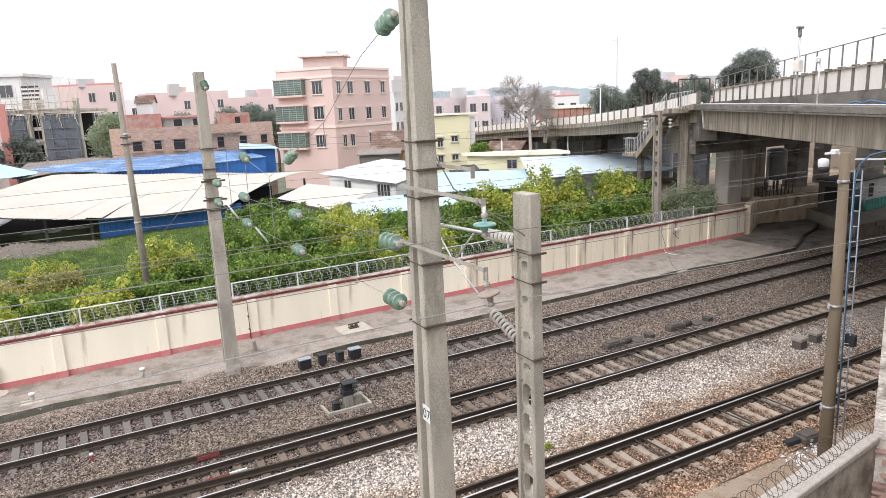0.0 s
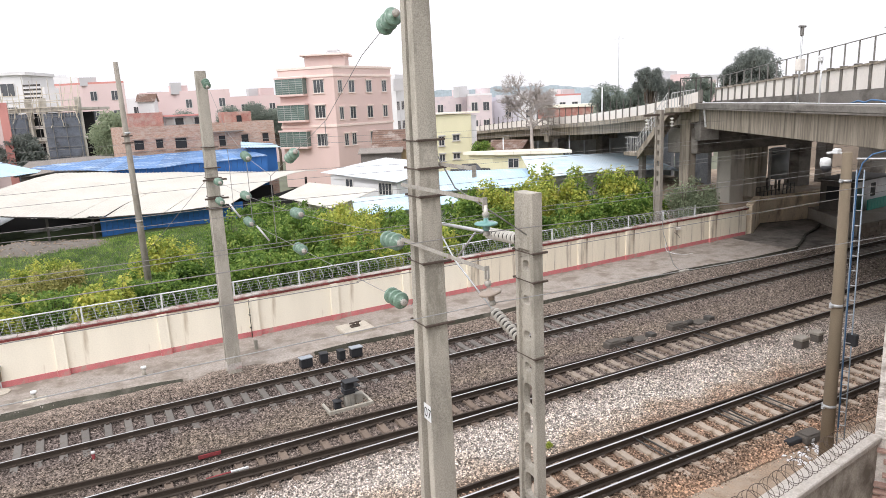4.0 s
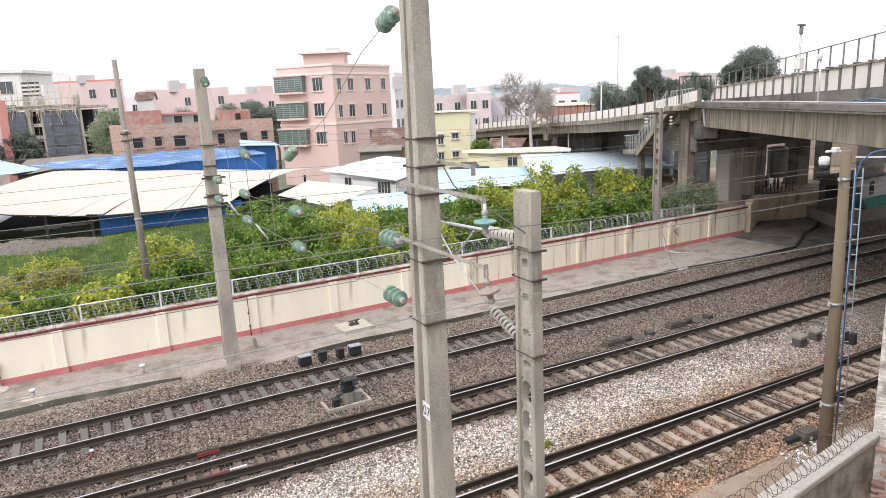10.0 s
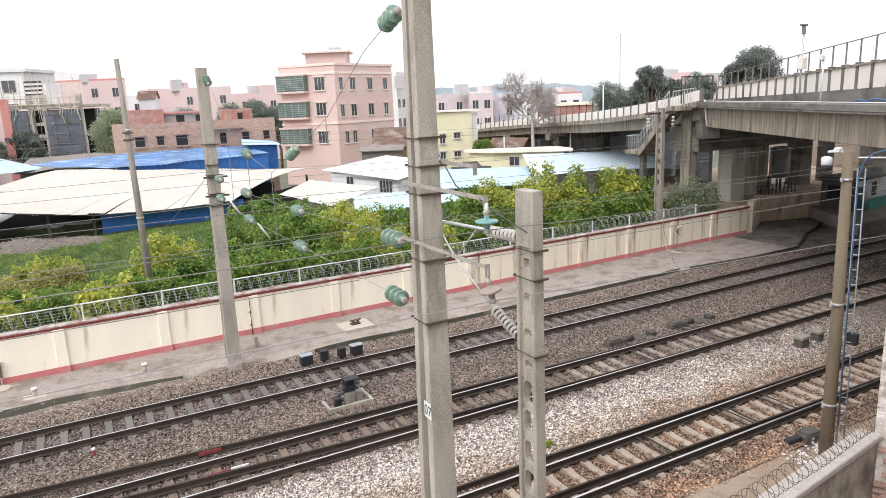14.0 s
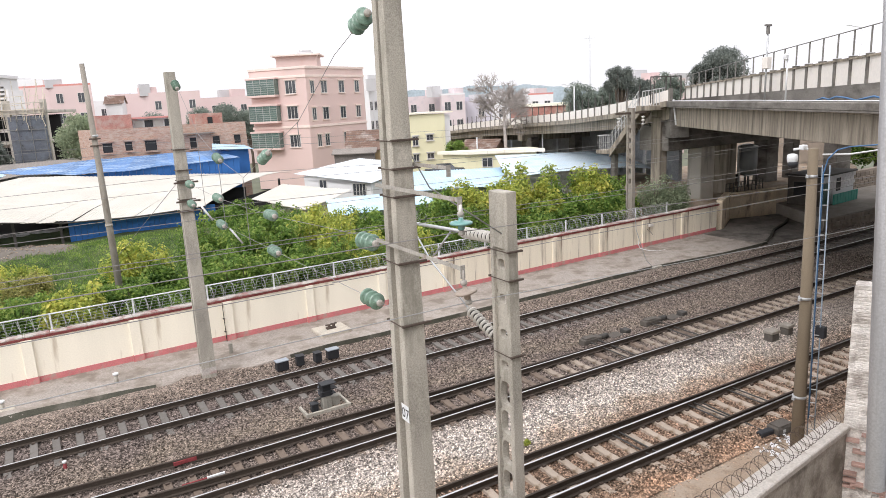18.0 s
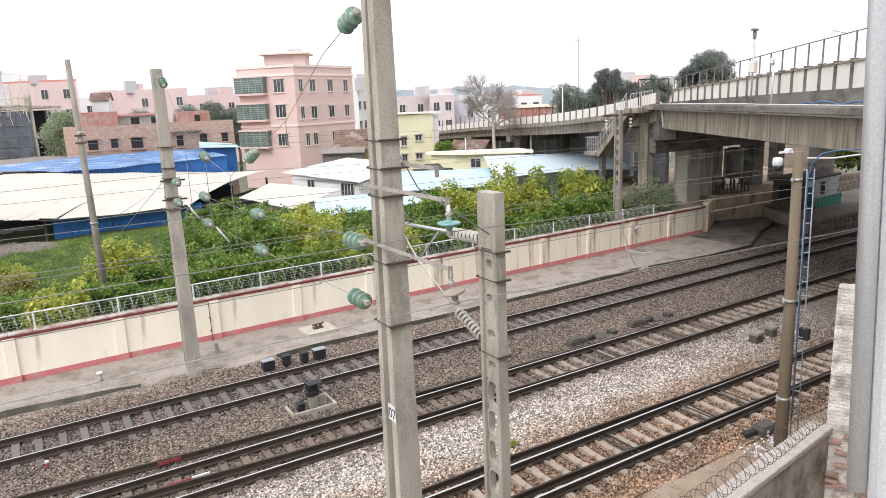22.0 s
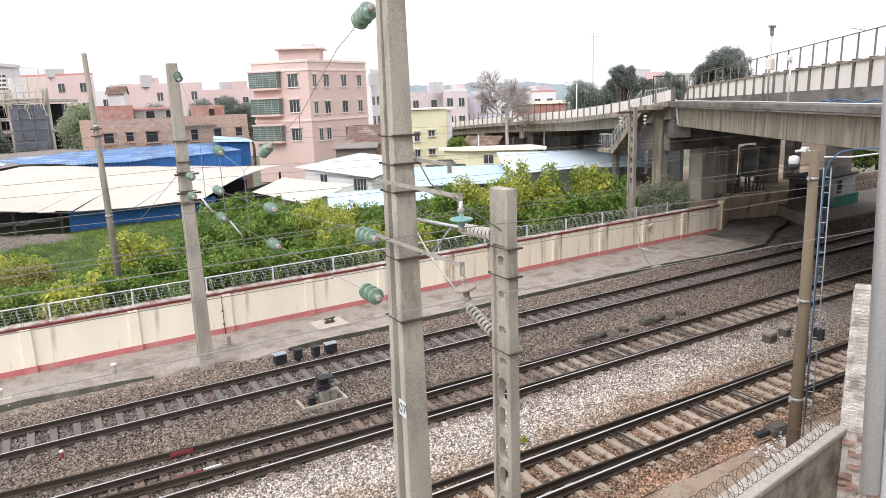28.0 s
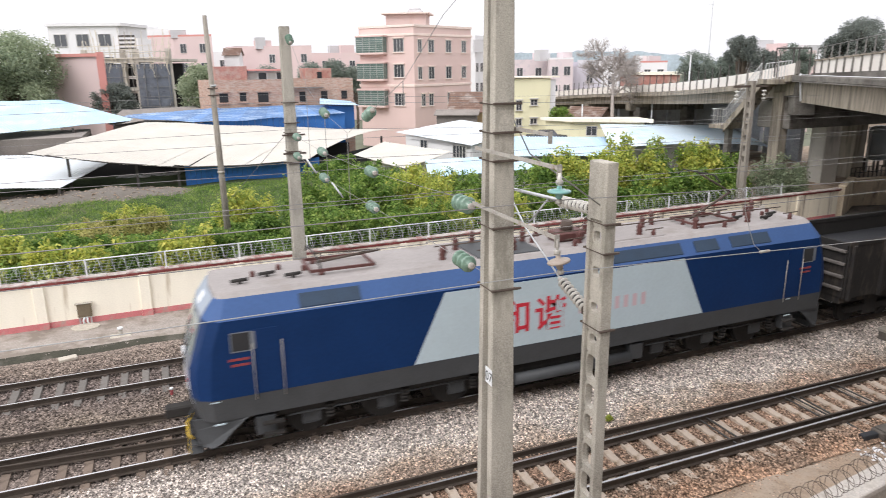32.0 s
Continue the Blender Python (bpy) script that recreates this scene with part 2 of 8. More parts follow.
PINK_FAR = mat("pale_pink_render", (0.655, 0.515, 0.505), 0.9, var=0.06, scale=0.3)
SALMON = mat("salmon_render", (0.60, 0.27, 0.24), 0.9, var=0.12, scale=0.5)
WHITE_R = mat("white_render", (0.76, 0.75, 0.76), 0.9, var=0.06, scale=0.4, stain=(0.6, 0.58, 0.58), stain_at=0.66,
              stretch=(1, 1, 0.3))
LIGHT_BLOCK = mat("light_block_grey", (0.22, 0.21, 0.2), 0.95, var=0.2, scale=0.4, stain=(0.14, 0.13, 0.12), stain_at=0.58)
GREY_R = mat("grey_render", (0.55, 0.54, 0.55), 0.9, var=0.08, scale=0.3)
ROSE = mat("rose_grey_render", (0.66, 0.57, 0.58), 0.9, var=0.08, scale=0.3, stain=(0.56, 0.50, 0.53), stain_at=0.6)
LILAC = mat("lilac_render", (0.60, 0.57, 0.63), 0.9, var=0.06, scale=0.3)
YELLOW = mat("pale_yellow_render", (0.84, 0.80, 0.56), 0.85, var=0.06, scale=0.5, stain=(0.72, 0.66, 0.44),
             stain_at=0.66, stretch=(1, 1, 0.3))
OCHRE = mat("ochre_render", (0.50, 0.36, 0.2), 0.9, var=0.15, scale=1)
BRICK_O = mat("old_red_brick", (0.42, 0.265, 0.21), 0.9, var=0.4, scale=4, fine=9, bump=0.3,
              stain=(0.47, 0.37, 0.31), stain_at=0.5, stain_scale=4.5, stretch=(0.5, 0.5, 1.8))
BRICK_R = mat("bright_red_brick", (0.42, 0.20, 0.165), 0.9, var=0.3, scale=1.2, fine=9, bump=0.3, stain=(0.46, 0.33, 0.28), stain_at=0.56, stain_scale=1.4)
TILE_R = mat("brown_roof_tile", (0.175, 0.112, 0.088), 0.9, var=0.4, scale=1.5, fine=12, bump=0.4,
             stain=(0.36, 0.31, 0.28), stain_at=0.58)
GLASS_D = glass_mat("dark_window_glass", (0.07, 0.075, 0.085))
GLASS_G = glass_mat("green_window_glass", (0.13, 0.19, 0.17), 0.12)
FRAME_W = mat("window_frame", (0.62, 0.60, 0.58), 0.5, var=0.1, scale=3, bump=0)
# near-black for dark windows and for sheets that stand for indoor shade
VOID_BLACK = mat("dark_void", (0.03, 0.03, 0.032), 0.9, var=0.2, scale=2, bump=0)
ROOF_B = mat("cream_steel_sheet", (0.58, 0.55, 0.495), 0.6, var=0.14, scale=0.5, fine=10, bump=0.05, rnd=0.12,
             stain=(0.54, 0.50, 0.44), stain_at=0.62, stain_scale=0.6)
ROOF_BLUE = mat("strong_blue_steel_sheet", (0.105, 0.215, 0.43), 0.55, var=0.5, scale=1.2, fine=10, bump=0.1, rnd=0.6,
                stain=(0.40, 0.50, 0.63), stain_at=0.56, stain_scale=0.9, stretch=(0.5, 2.5, 1))
WALL_BLUE = mat("blue_sheet_wall", (0.03, 0.14, 0.42), 0.55, var=0.15, scale=1, bump=0.05)
ROOF_LB = mat("light_blue_steel_sheet", (0.44, 0.615, 0.77), 0.55, var=0.08, scale=0.5, fine=10, bump=0.05, rnd=0.3,
              stain=(0.58, 0.68, 0.74), stain_at=0.58, stain_scale=0.5)
ROOF_PB = mat("faded_blue_steel_sheet", (0.60, 0.70, 0.78), 0.55, var=0.12, scale=0.5, fine=10, bump=0.05, rnd=0.3, stain=(0.42, 0.58, 0.70), stain_at=0.58, stain_scale=0.5)
ROOF_W = mat("white_steel_sheet", (0.66, 0.70, 0.74), 0.55, var=0.07, scale=0.5, fine=10, bump=0.05, rnd=0.3,
             stain=(0.6, 0.6, 0.58), stain_at=0.66, stain_scale=0.6)
ROOF_G = mat("old_grey_sheet", (0.24, 0.215, 0.195), 0.85, var=0.3, scale=1, fine=10, bump=0.2)
# blue-grey of the shaded voids under the ramp
UNDER_W = mat("ramp_shade_blue_grey", (0.36, 0.375, 0.40), 0.92, var=0.4, scale=0.5, fine=8, bump=0.1, stain=(0.2, 0.21, 0.23), stain_at=0.55, stain_scale=0.5)
INSUL = mat("green_glazed_porcelain", (0.165, 0.26, 0.20), 0.25, var=0.25, scale=12, fine=30, bump=0, spec=0.7)
INSUL_W = mat("grey_white_porcelain", (0.66, 0.635, 0.59), 0.3, var=0.12, scale=10, bump=0, spec=0.6)
INSUL_T = mat("teal_glass_disc", (0.16, 0.34, 0.32), 0.12, var=0.2, scale=10, bump=0, spec=0.7)
WIRE = mat("overhead_wire", (0.27, 0.26, 0.255), 0.55, 0.2, var=0.2, scale=2, bump=0)
WIRE_L = mat("bright_wire", (0.36, 0.36, 0.36), 0.45, 0.2, var=0.2, scale=2, bump=0)
BLACK = mat("black_box_paint", (0.025, 0.026, 0.03), 0.6, var=0.3, scale=6, bump=0.1)
UNDER_DARK = mat("tyre_rubber", (0.02, 0.02, 0.02), 0.9, var=0.2, scale=6, bump=0.1)
RED_MARK = mat("red_mark_paint", (0.24, 0.045, 0.05), 0.8, var=0.3, scale=8)
BARK = mat("bark", (0.12, 0.095, 0.075), 0.95, var=0.3, scale=5, bump=0.5)
NET = mat("grey_scaffold_net", (0.19, 0.215, 0.26), 0.9, var=0.35, scale=1.2, fine=8, bump=0.3,
          stain=(0.15, 0.16, 0.17), stain_at=0.6)
tn = NET.node_tree
tb = tn.nodes.new("ShaderNodeBsdfTransparent")
tm = tn.nodes.new("ShaderNodeMixShader")
tm.inputs[0].default_value = 0.36
tn.links.new(tn.nodes["Principled BSDF"].outputs[0], tm.inputs[1])
tn.links.new(tb.outputs[0], tm.inputs[2])
tn.links.new(tm.outputs[0], tn.nodes["Material Output"].inputs["Surface"])
BLUE_PIPE = mat("blue_pipe", (0.06, 0.15, 0.30), 0.45, var=0.15, scale=4, bump=0)
LEAF = leafy("shrub_leaf", [(0.035, 0.075, 0.02), (0.105, 0.195, 0.04), (0.23, 0.345, 0.075), (0.44, 0.50, 0.14)])
LEAF_Y = leafy("yellow_shrub_leaf", [(0.09, 0.16, 0.04), (0.29, 0.37, 0.08), (0.52, 0.54, 0.12), (0.76, 0.68, 0.18)])
# the haze of distance is mixed into these far leaves' grey-green
LEAF_T = leafy("hazed_tree_leaf", [(0.16, 0.19, 0.17), (0.245, 0.285, 0.245), (0.34, 0.38, 0.32)])
TWIG = mat("grey_twig", (0.36, 0.32, 0.295), 0.95, var=0.2, scale=4, bump=0)

SLEEPER_B = mat("oil_stained_sleeper", (0.19, 0.145, 0.115), 0.95, var=0.3, scale=4, fine=40, bump=0.3, rnd=0.5,
                stain=(0.1, 0.075, 0.06), stain_at=0.58, stain_scale=4)
ARM = mat("weathered_bracket_steel", (0.40, 0.375, 0.34), 0.7, 0.2, var=0.3, scale=5, fine=40, bump=0.2, stain=(0.20, 0.115, 0.07), stain_at=0.66, stain_scale=6)
STONE_D = mat("dark_rubble_stone", (0.27, 0.225, 0.185), 0.95, var=0.35, scale=2, fine=20, bump=0.4, rnd=0.5)
MUD_WALL = mat("mud_stained_wall", (0.78, 0.65, 0.49), 0.95, var=0.35, scale=0.8, fine=20, bump=0.3,
               stain=(0.34, 0.25, 0.18), stain_at=0.6, stain_scale=0.9, stretch=(1.0, 1.0, 0.5))
TEAL = mat("green_panel", (0.06, 0.34, 0.27), 0.6)
SLEEPER_M = mat("brown_concrete_sleeper", (0.33, 0.275, 0.225), 0.95, var=0.3, scale=4, fine=40, bump=0.3, rnd=0.5,
                stain=(0.15, 0.11, 0.08), stain_at=0.58, stain_scale=4)
# real stains on deck edge and plinth; on piers and lip it adds shade
DECK_D = mat("stained_shaded_concrete", (0.205, 0.19, 0.172), 0.92, var=0.4, scale=0.9, fine=25, bump=0.3,
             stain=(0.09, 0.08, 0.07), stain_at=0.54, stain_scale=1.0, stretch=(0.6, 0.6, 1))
MAST_D = mat("stained_mast_concrete", (0.30, 0.272, 0.235), 0.9, var=0.3, scale=2.0, fine=50, bump=0.4,
             stain=(0.20, 0.17, 0.14), stain_at=0.57, stain_scale=2.2, stretch=(1, 1, 0.3))
# the next two leaf colours are also paled and greyed for haze
LEAF_H = leafy("hazed_pale_leaf", [(0.20, 0.245, 0.16), (0.33, 0.385, 0.255), (0.46, 0.51, 0.34)])
LEAF_N = leafy("hazed_dark_leaf", [(0.13, 0.15, 0.138), (0.205, 0.23, 0.208), (0.31, 0.335, 0.295)])
LEAF_D = leafy("dry_shrub_leaf", [(0.15, 0.17, 0.06), (0.33, 0.33, 0.12), (0.52, 0.48, 0.18), (0.62, 0.55, 0.24)])


# ---- ground, tracks ----
def ballast_mat():
    """Crushed stone: dull brown by the far tracks, fresh and pale between the near ones, rusty by the nearest."""
    m = bpy.data.materials.new("ballast_stone")
    m.use_nodes = True
    nd, ln = m.node_tree.nodes, m.node_tree.links
    bs = nd["Principled BSDF"]
    bs.inputs["Roughness"].default_value = 0.95
    bs.inputs["Specular IOR Level"].default_value = 0.2
    tc = nd.new("ShaderNodeTexCoord")
    sep = nd.new("ShaderNodeSeparateXYZ")
    ln.new(tc.outputs["Object"], sep.inputs[0])
    wob = nd.new("ShaderNodeTexNoise")
    wob.inputs["Scale"].default_value, wob.inputs["Detail"].default_value = 0.7, 5
    ln.new(tc.outputs["Object"], wob.inputs["Vector"])
    ad = nd.new("ShaderNodeMath")
    ad.operation = "MULTIPLY_ADD"
    ad.inputs[1].default_value = 3.0
    ln.new(wob.outputs["Fac"], ad.inputs[0])
    ln.new(sep.outputs["Y"], ad.inputs[2])
    mr = nd.new("ShaderNodeMapRange")
    mr.inputs["From Min"].default_value, mr.inputs["From Max"].default_value = 10.5, 26.5
    ln.new(ad.outputs[0], mr.inputs["Value"])
    ramp = nd.new("ShaderNodeValToRGB")
    stops = [(0.0, (0.33, 0.255, 0.20)), (0.06, (0.35, 0.222, 0.15)), (0.11, (0.225, 0.16, 0.118)), (0.24, (0.25, 0.168, 0.122)), (0.30, (0.365, 0.295, 0.24)),
             (0.35, (0.475, 0.425, 0.385)), (0.40, (0.42, 0.37, 0.335)), (0.46, (0.185, 0.15, 0.13)), (0.58, (0.152, 0.122, 0.107)), (0.64, (0.195, 0.158, 0.127)), (0.72, (0.148, 0.119, 0.106)), (0.83, (0.15, 0.121, 0.109)), (0.90, (0.205, 0.165, 0.138))]
    e = ramp.color_ramp.elements
    while len(e) < len(stops):
        e.new(0.5)
    for i, (p, c) in enumerate(stops):
        e[i].position, e[i].color = p, (*c, 1)
    ln.new(mr.outputs[0], ramp.inputs["Fac"])
    ge = nd.new("ShaderNodeNewGeometry")
    vo = nd.new("ShaderNodeTexVoronoi")
    vo.inputs["Scale"].default_value = 24
    ln.new(tc.outputs["Object"], vo.inputs["Vector"])
    sv = nd.new("ShaderNodeSeparateColor")
    ln.new(vo.outputs["Color"], sv.inputs[0])
    av = nd.new("ShaderNodeMath")
    av.operation = "ADD"
    ln.new(sv.outputs["Red"], av.inputs[0])
    ln.new(ge.outputs["Random Per Island"], av.inputs[1])
    m1 = nd.new("ShaderNodeMapRange")
    m1.inputs["From Min"].default_value, m1.inputs["From Max"].default_value = 0.15, 1.85
    ln.new(av.outputs[0], m1.inputs["Value"])
    pw = nd.new("ShaderNodeMath")
    pw.operation = "POWER"
    pw.inputs[1].default_value = 2.2
    ln.new(m1.outputs[0], pw.inputs[0])
    m2 = nd.new("ShaderNodeMath")
    m2.operation = "MULTIPLY_ADD"
    m2.inputs[1].default_value, m2.inputs[2].default_value = 3.2, 0.33
    ln.new(pw.outputs[0], m2.inputs[0])
    vm = nd.new("ShaderNodeVectorMath")
    vm.operation = "SCALE"
    # the fresh pale stone gives way to older, duller ballast along the line
    ax = nd.new("ShaderNodeMath")
    ax.operation = "MULTIPLY_ADD"
    ax.inputs[1].default_value = 6.0
    ln.new(wob.outputs["Fac"], ax.inputs[0])
    ln.new(sep.outputs["X"], ax.inputs[2])
    mo = nd.new("ShaderNodeMapRange")
    mo.inputs["From Min"].default_value, mo.inputs["From Max"].default_value = 20.0, 31.0
    mo.inputs["To Max"].default_value = 0.8
    ln.new(ax.outputs[0], mo.inputs["Value"])
    old = nd.new("ShaderNodeMix")
    old.data_type = "RGBA"
    old.inputs["B"].default_value = (0.185, 0.152, 0.13, 1)
    ln.new(mo.outputs[0], old.inputs["Factor"])
    ln.new(ramp.outputs["Color"], old.inputs["A"])
    ln.new(old.outputs["Result"], vm.inputs[0])
    ln.new(m2.outputs[0], vm.inputs["Scale"])
    ln.new(vm.outputs[0], bs.inputs["Base Color"])
    bp = nd.new("ShaderNodeBump")
    bp.inputs["Strength"].default_value, bp.inputs["Distance"].default_value = 0.9, 0.05
    ln.new(vo.outputs["Distance"], bp.inputs["Height"])
    bp.invert = True
    ln.new(bp.outputs[0], bs.inputs["Normal"])
    return m


BALLAST = ballast_mat()
T1, T2, T3 = 21.7, 16.93, 11.92


def wall_y(x):
    return 27.5 + 0.03 * x


def grid_sheet(name, x0, x1, y0, y1, nx, ny, height, material):
    verts, faces = [], []
    for j in range(ny + 1):
        for i in range(nx + 1):
            x, y = x0 + (x1 - x0) * i / nx, y0 + (y1 - y0) * j / ny
            verts.append((x, y, height(x, y)))
    for j in range(ny):
        for i in range(nx):
            a = j * (nx + 1) + i
            faces.append((a, a + 1, a + nx + 2, a + nx + 1))
    return mesh_of(name, verts, faces, material, True)


ground = part("ground", grid_sheet("ground", -2500, 2500, -600, 2500, 40, 40, lambda x, y: -0.6, FARLAND), None)
tagged(ground, "flat land that reaches the horizon", "ground", kind="structure")


def bed_height(x, y):
    z = -0.3
    for c in (T1, T2, T3):
        d = abs(y - c)
        z = max(z, -0.265 if d < 0.8 else -0.265 + 0.075 * min(1, (d - 0.8) / 0.2) if d < 1.35 else -0.19 - 0.13 * (d - 1.35) / 0.8)
    if y > 23.4:
        z = -0.3 + 0.02 * min(1, (y - 23.4) / 0.5) + (0.05 if x > 3 else 0)
    if y < 10.3:
        z = -0.3 - 0.02 * (10.3 - y)
    return z + 0.03 * noise.noise((x * 0.9, y * 0.9, 1.0))


bed = part("ballast_bed", grid_sheet("ballast_bed", -14, 60, 10.2, 25.3, 240, 64, bed_height, BALLAST), None)
tagged(bed, "brown-grey and pale crushed stone ballast under the tracks", "ballast", kind="structure")
bed_far = part("ballast_bed_far", grid_sheet("ballast_bed_far", 60, 460, 9.7, 24.5, 20, 6, lambda x, y: -0.24, BALLAST), None)
tagged(bed_far, "crushed stone ballast further along the line", "ballast", kind="structure")
soil = part("trackside_soil", grid_sheet("trackside_soil", -14, 60, -3, 10.6, 220, 60,
                                         lambda x, y: -0.31 - 0.10 * max(0.0, min(1.0, (y - 10.1) / 0.4)) + 0.05 * noise.noise((x * .7, y * .7, 3.0)) + 0.012 * noise.noise((x * 3, y * 3, 5.0)), SOIL), None)
tagged(soil, "bare brown trackside soil with scattered gravel", "ground", kind="structure")


def stones(name, n, x0, x1, y0, y1, size, material, zf, seed, thin=0.0):
    """Loose stones, too small to pick apart one by one."""
    rng = np.random.default_rng(seed)
    base = np.array([(1, 0, 0), (-1, 0, 0), (0, 1, 0), (0, -1, 0), (0, 0, 1), (0, 0, -1)], float)
    tri = np.array([(0, 2, 4), (2, 1, 4), (1, 3, 4), (3, 0, 4), (2, 0, 5), (1, 2, 5), (3, 1, 5), (0, 3, 5)])
    px, py = rng.uniform(x0, x1, n), y1 - (y1 - y0) * rng.uniform(0, 1, n) ** (1 + thin)
    s = size * rng.uniform(0.5, 1.25, (n, 1, 1)) * rng.uniform(0.6, 1.2, (n, 6, 1))
    a = rng.uniform(0, 6.28, n)
    tilt = rng.uniform(-0.6, 0.6, (n, 2))
    v = base[None] * s * np.array([1, 1, 0.75])
    c, sn = np.cos(a)[:, None], np.sin(a)[:, None]
    x, y, z = v[..., 0] * c - v[..., 1] * sn, v[..., 0] * sn + v[..., 1] * c, v[..., 2]
    z = z + x * tilt[:, :1] + y * tilt[:, 1:]
    gz = np.array([zf(u, w) for u, w in zip(px, py)])
    verts = np.stack([x + px[:, None], y + py[:, None], z + gz[:, None] + size * 0.25], -1).reshape(-1, 3)
    faces = (tri[None] + 6 * np.arange(n)[:, None, None]).reshape(-1, 3)
    return mesh_of(name, verts.tolist(), faces.tolist(), material)


for nm, n, x0, x1, y0, y1, seed, sz in (("ballast_stones", 62000, -3.5, 27, 10.35, 17.0, 1, 0.040), ("ballast_stones", 58000, -6, 38, 17.0, 24.4, 2, 0.041)):
    st = part(nm, stones(nm, n, x0, x1, y0, y1, sz, BALLAST, bed_height, seed), None)
    tagged(st, "loose crushed stones of the track ballast", "ballast stones", kind="stuff")
st = part("gravel", stones("gravel", 13000, 2, 24, 8.3, 10.9, 0.030, BALLAST, lambda x, y: -0.335 + 0.05 * noise.noise((x * .7, y * .7, 3.0)), 3, 0.9), None)
tagged(st, "scattered gravel on bare soil", "gravel", kind="stuff")

RAIL_OUT = [(-0.075, -0.176), (0.075, -0.176), (0.075, -0.165), (0.012, -0.14), (0.012, -0.045), (0.036, -0.035),
            (0.036, -0.004), (0.028, 0.0), (-0.028, 0.0), (-0.036, -0.004), (-0.036, -0.035), (-0.012, -0.045),
            (-0.012, -0.14), (-0.075, -0.165)]


def sleeper_mesh(material):
    bm = bmesh.new()
    out = [(-1.25, -0.40), (1.25, -0.40), (1.25, -0.19), (0.95, -0.176), (0.5, -0.176), (0.35, -0.2), (-0.35, -0.2),
           (-0.5, -0.176), (-0.95, -0.176), (-1.25, -0.19)]
    prism(bm, out, -0.13, 0.13)
    for v in bm.verts:
        if v.co.z > -0.25:
            v.co.x *= 0.78
    me = bpy.data.meshes.new("sleeper")
    bm.to_mesh(me)
    bm.free()
    me.materials.append(material)
    return me


def clip_mesh():
    bm = bmesh.new()
    for s in (-1, 1):
        box(bm, (-0.05, s * 0.7175 - 0.13, -0.18), (0.05, s * 0.7175 - 0.06, -0.13))
        box(bm, (-0.05, s * 0.7175 + 0.06, -0.18), (0.05, s * 0.7175 + 0.13, -0.13))
    me = bpy.data.meshes.new("rail_clips")
    bm.to_mesh(me)
    bm.free()
    me.materials.append(RUST)
    return me


CLIPS = clip_mesh()


def track(name, yc, sleeper_material, shine_width, worn=False):
    t = thing(name, (0, yc, 0), "railway track with steel rails on concrete sleepers", "railway track", "tracks", "structure")
    me, dark = sleeper_mesh(sleeper_material), sleeper_mesh(SLEEPER_B)
    for s in (-0.7535, 0.7535):
        bm = bmesh.new()
        prism(bm, [(u + s, v) for u, v in RAIL_OUT], -60, 450)
        r = part("rail", bm, RAIL, t)
        inner = s - math.copysign(0.008, s)
        part("running_surface", boxes(((-60, inner - shine_width, -0.001), (450, inner + shine_width, 0.0025))), SHINE, r,
             "polished bright running surface")
    rng = random.Random(int(yc * 10))
    x = -8.0
    while x < 44:
        s = part("sleeper", dark if worn and x < 9 + rng.uniform(-1.5, 4) or worn and rng.random() < 0.2 else me, None, t)
        s.location = (x + rng.uniform(-0.02, 0.02), rng.uniform(-0.03, 0.03), rng.uniform(-0.01, 0.004))
        s.rotation_euler = (0, 0, rng.uniform(-0.012, 0.012))
        part("fastening", CLIPS, None, s)
        x += 0.6
    bm = bmesh.new()
    while x < 160:
        box(bm, (x - 0.12, -1.25, -0.4), (x + 0.12, 1.25, -0.178))
        x += 0.6
    far = part("far_sleepers", bm, sleeper_material, t)
    far["kind"] = "stuff"
    return t


track("track_1", T1, SLEEPER_G, 0.023)
tr2 = track("track_2", T2, SLEEPER_M, 0.024, True)
tr3 = track("track_3", T3, SLEEPER, 0.026)


def turnout_rail(t, yc, s, k, x_tip, x_end, lim):
    """A rusty rail that leaves the running rail in a curve."""
    pts = []
    x = x_tip
    while x >= x_end:
        pts.append((x, s + min(k * (x_tip - x) ** 2, lim) + 0.075))
        x -= 1.0
    bm = bmesh.new()
    prev = None
    for x, y in pts:
        ring = [bm.verts.new((x, y + u * 0.85, v - 0.002)) for u, v in RAIL_OUT]
        if prev:
            n = len(ring)
            for i in range(n):
                bm.faces.new((prev[i], ring[i], ring[(i + 1) % n], prev[(i + 1) % n]))
        else:
            bm.faces.new(ring)
        prev = ring
    bm.faces.new(prev[::-1])
    part("switch_rail", bm, RAIL, t, "dull rusty rail of the turnout")


for s in (-0.7535, 0.7535):
    turnout_rail(tr2, T2, s, 0.00175, 21, -12, 9)
    turnout_rail(tr3, T3, s, 0.0012, 26, -12, 0.30)

for x, y, r in ((2.2, 18.36, 0.3), (2.2, 16.95, 0.32)):
    bm = boxes(((x - r, y - 0.045, -0.14), (x + r, y - 0.012, -0.03)), ((x - r, y + 0.012, -0.14), (x + r, y + 0.06, -0.02)), bevel=0.006)
    jt = part("rail_joint", bm, RED_MARK, tr2, "joint bar painted dull red")
    jt.location = (0, -T2, 0)
bm = boxes(((2.5, 16.93, -0.12), (2.95, 16.99, 0.004)), bevel=0.004)
jt = part("joint_plate", bm, WHITE_STEEL, tr2, "worn white joint plate")
jt.location = (0, -T2, 0)

# cement strip along the far wall, with its worn edge
bm = bmesh.new()
edge = []
x = -40.0
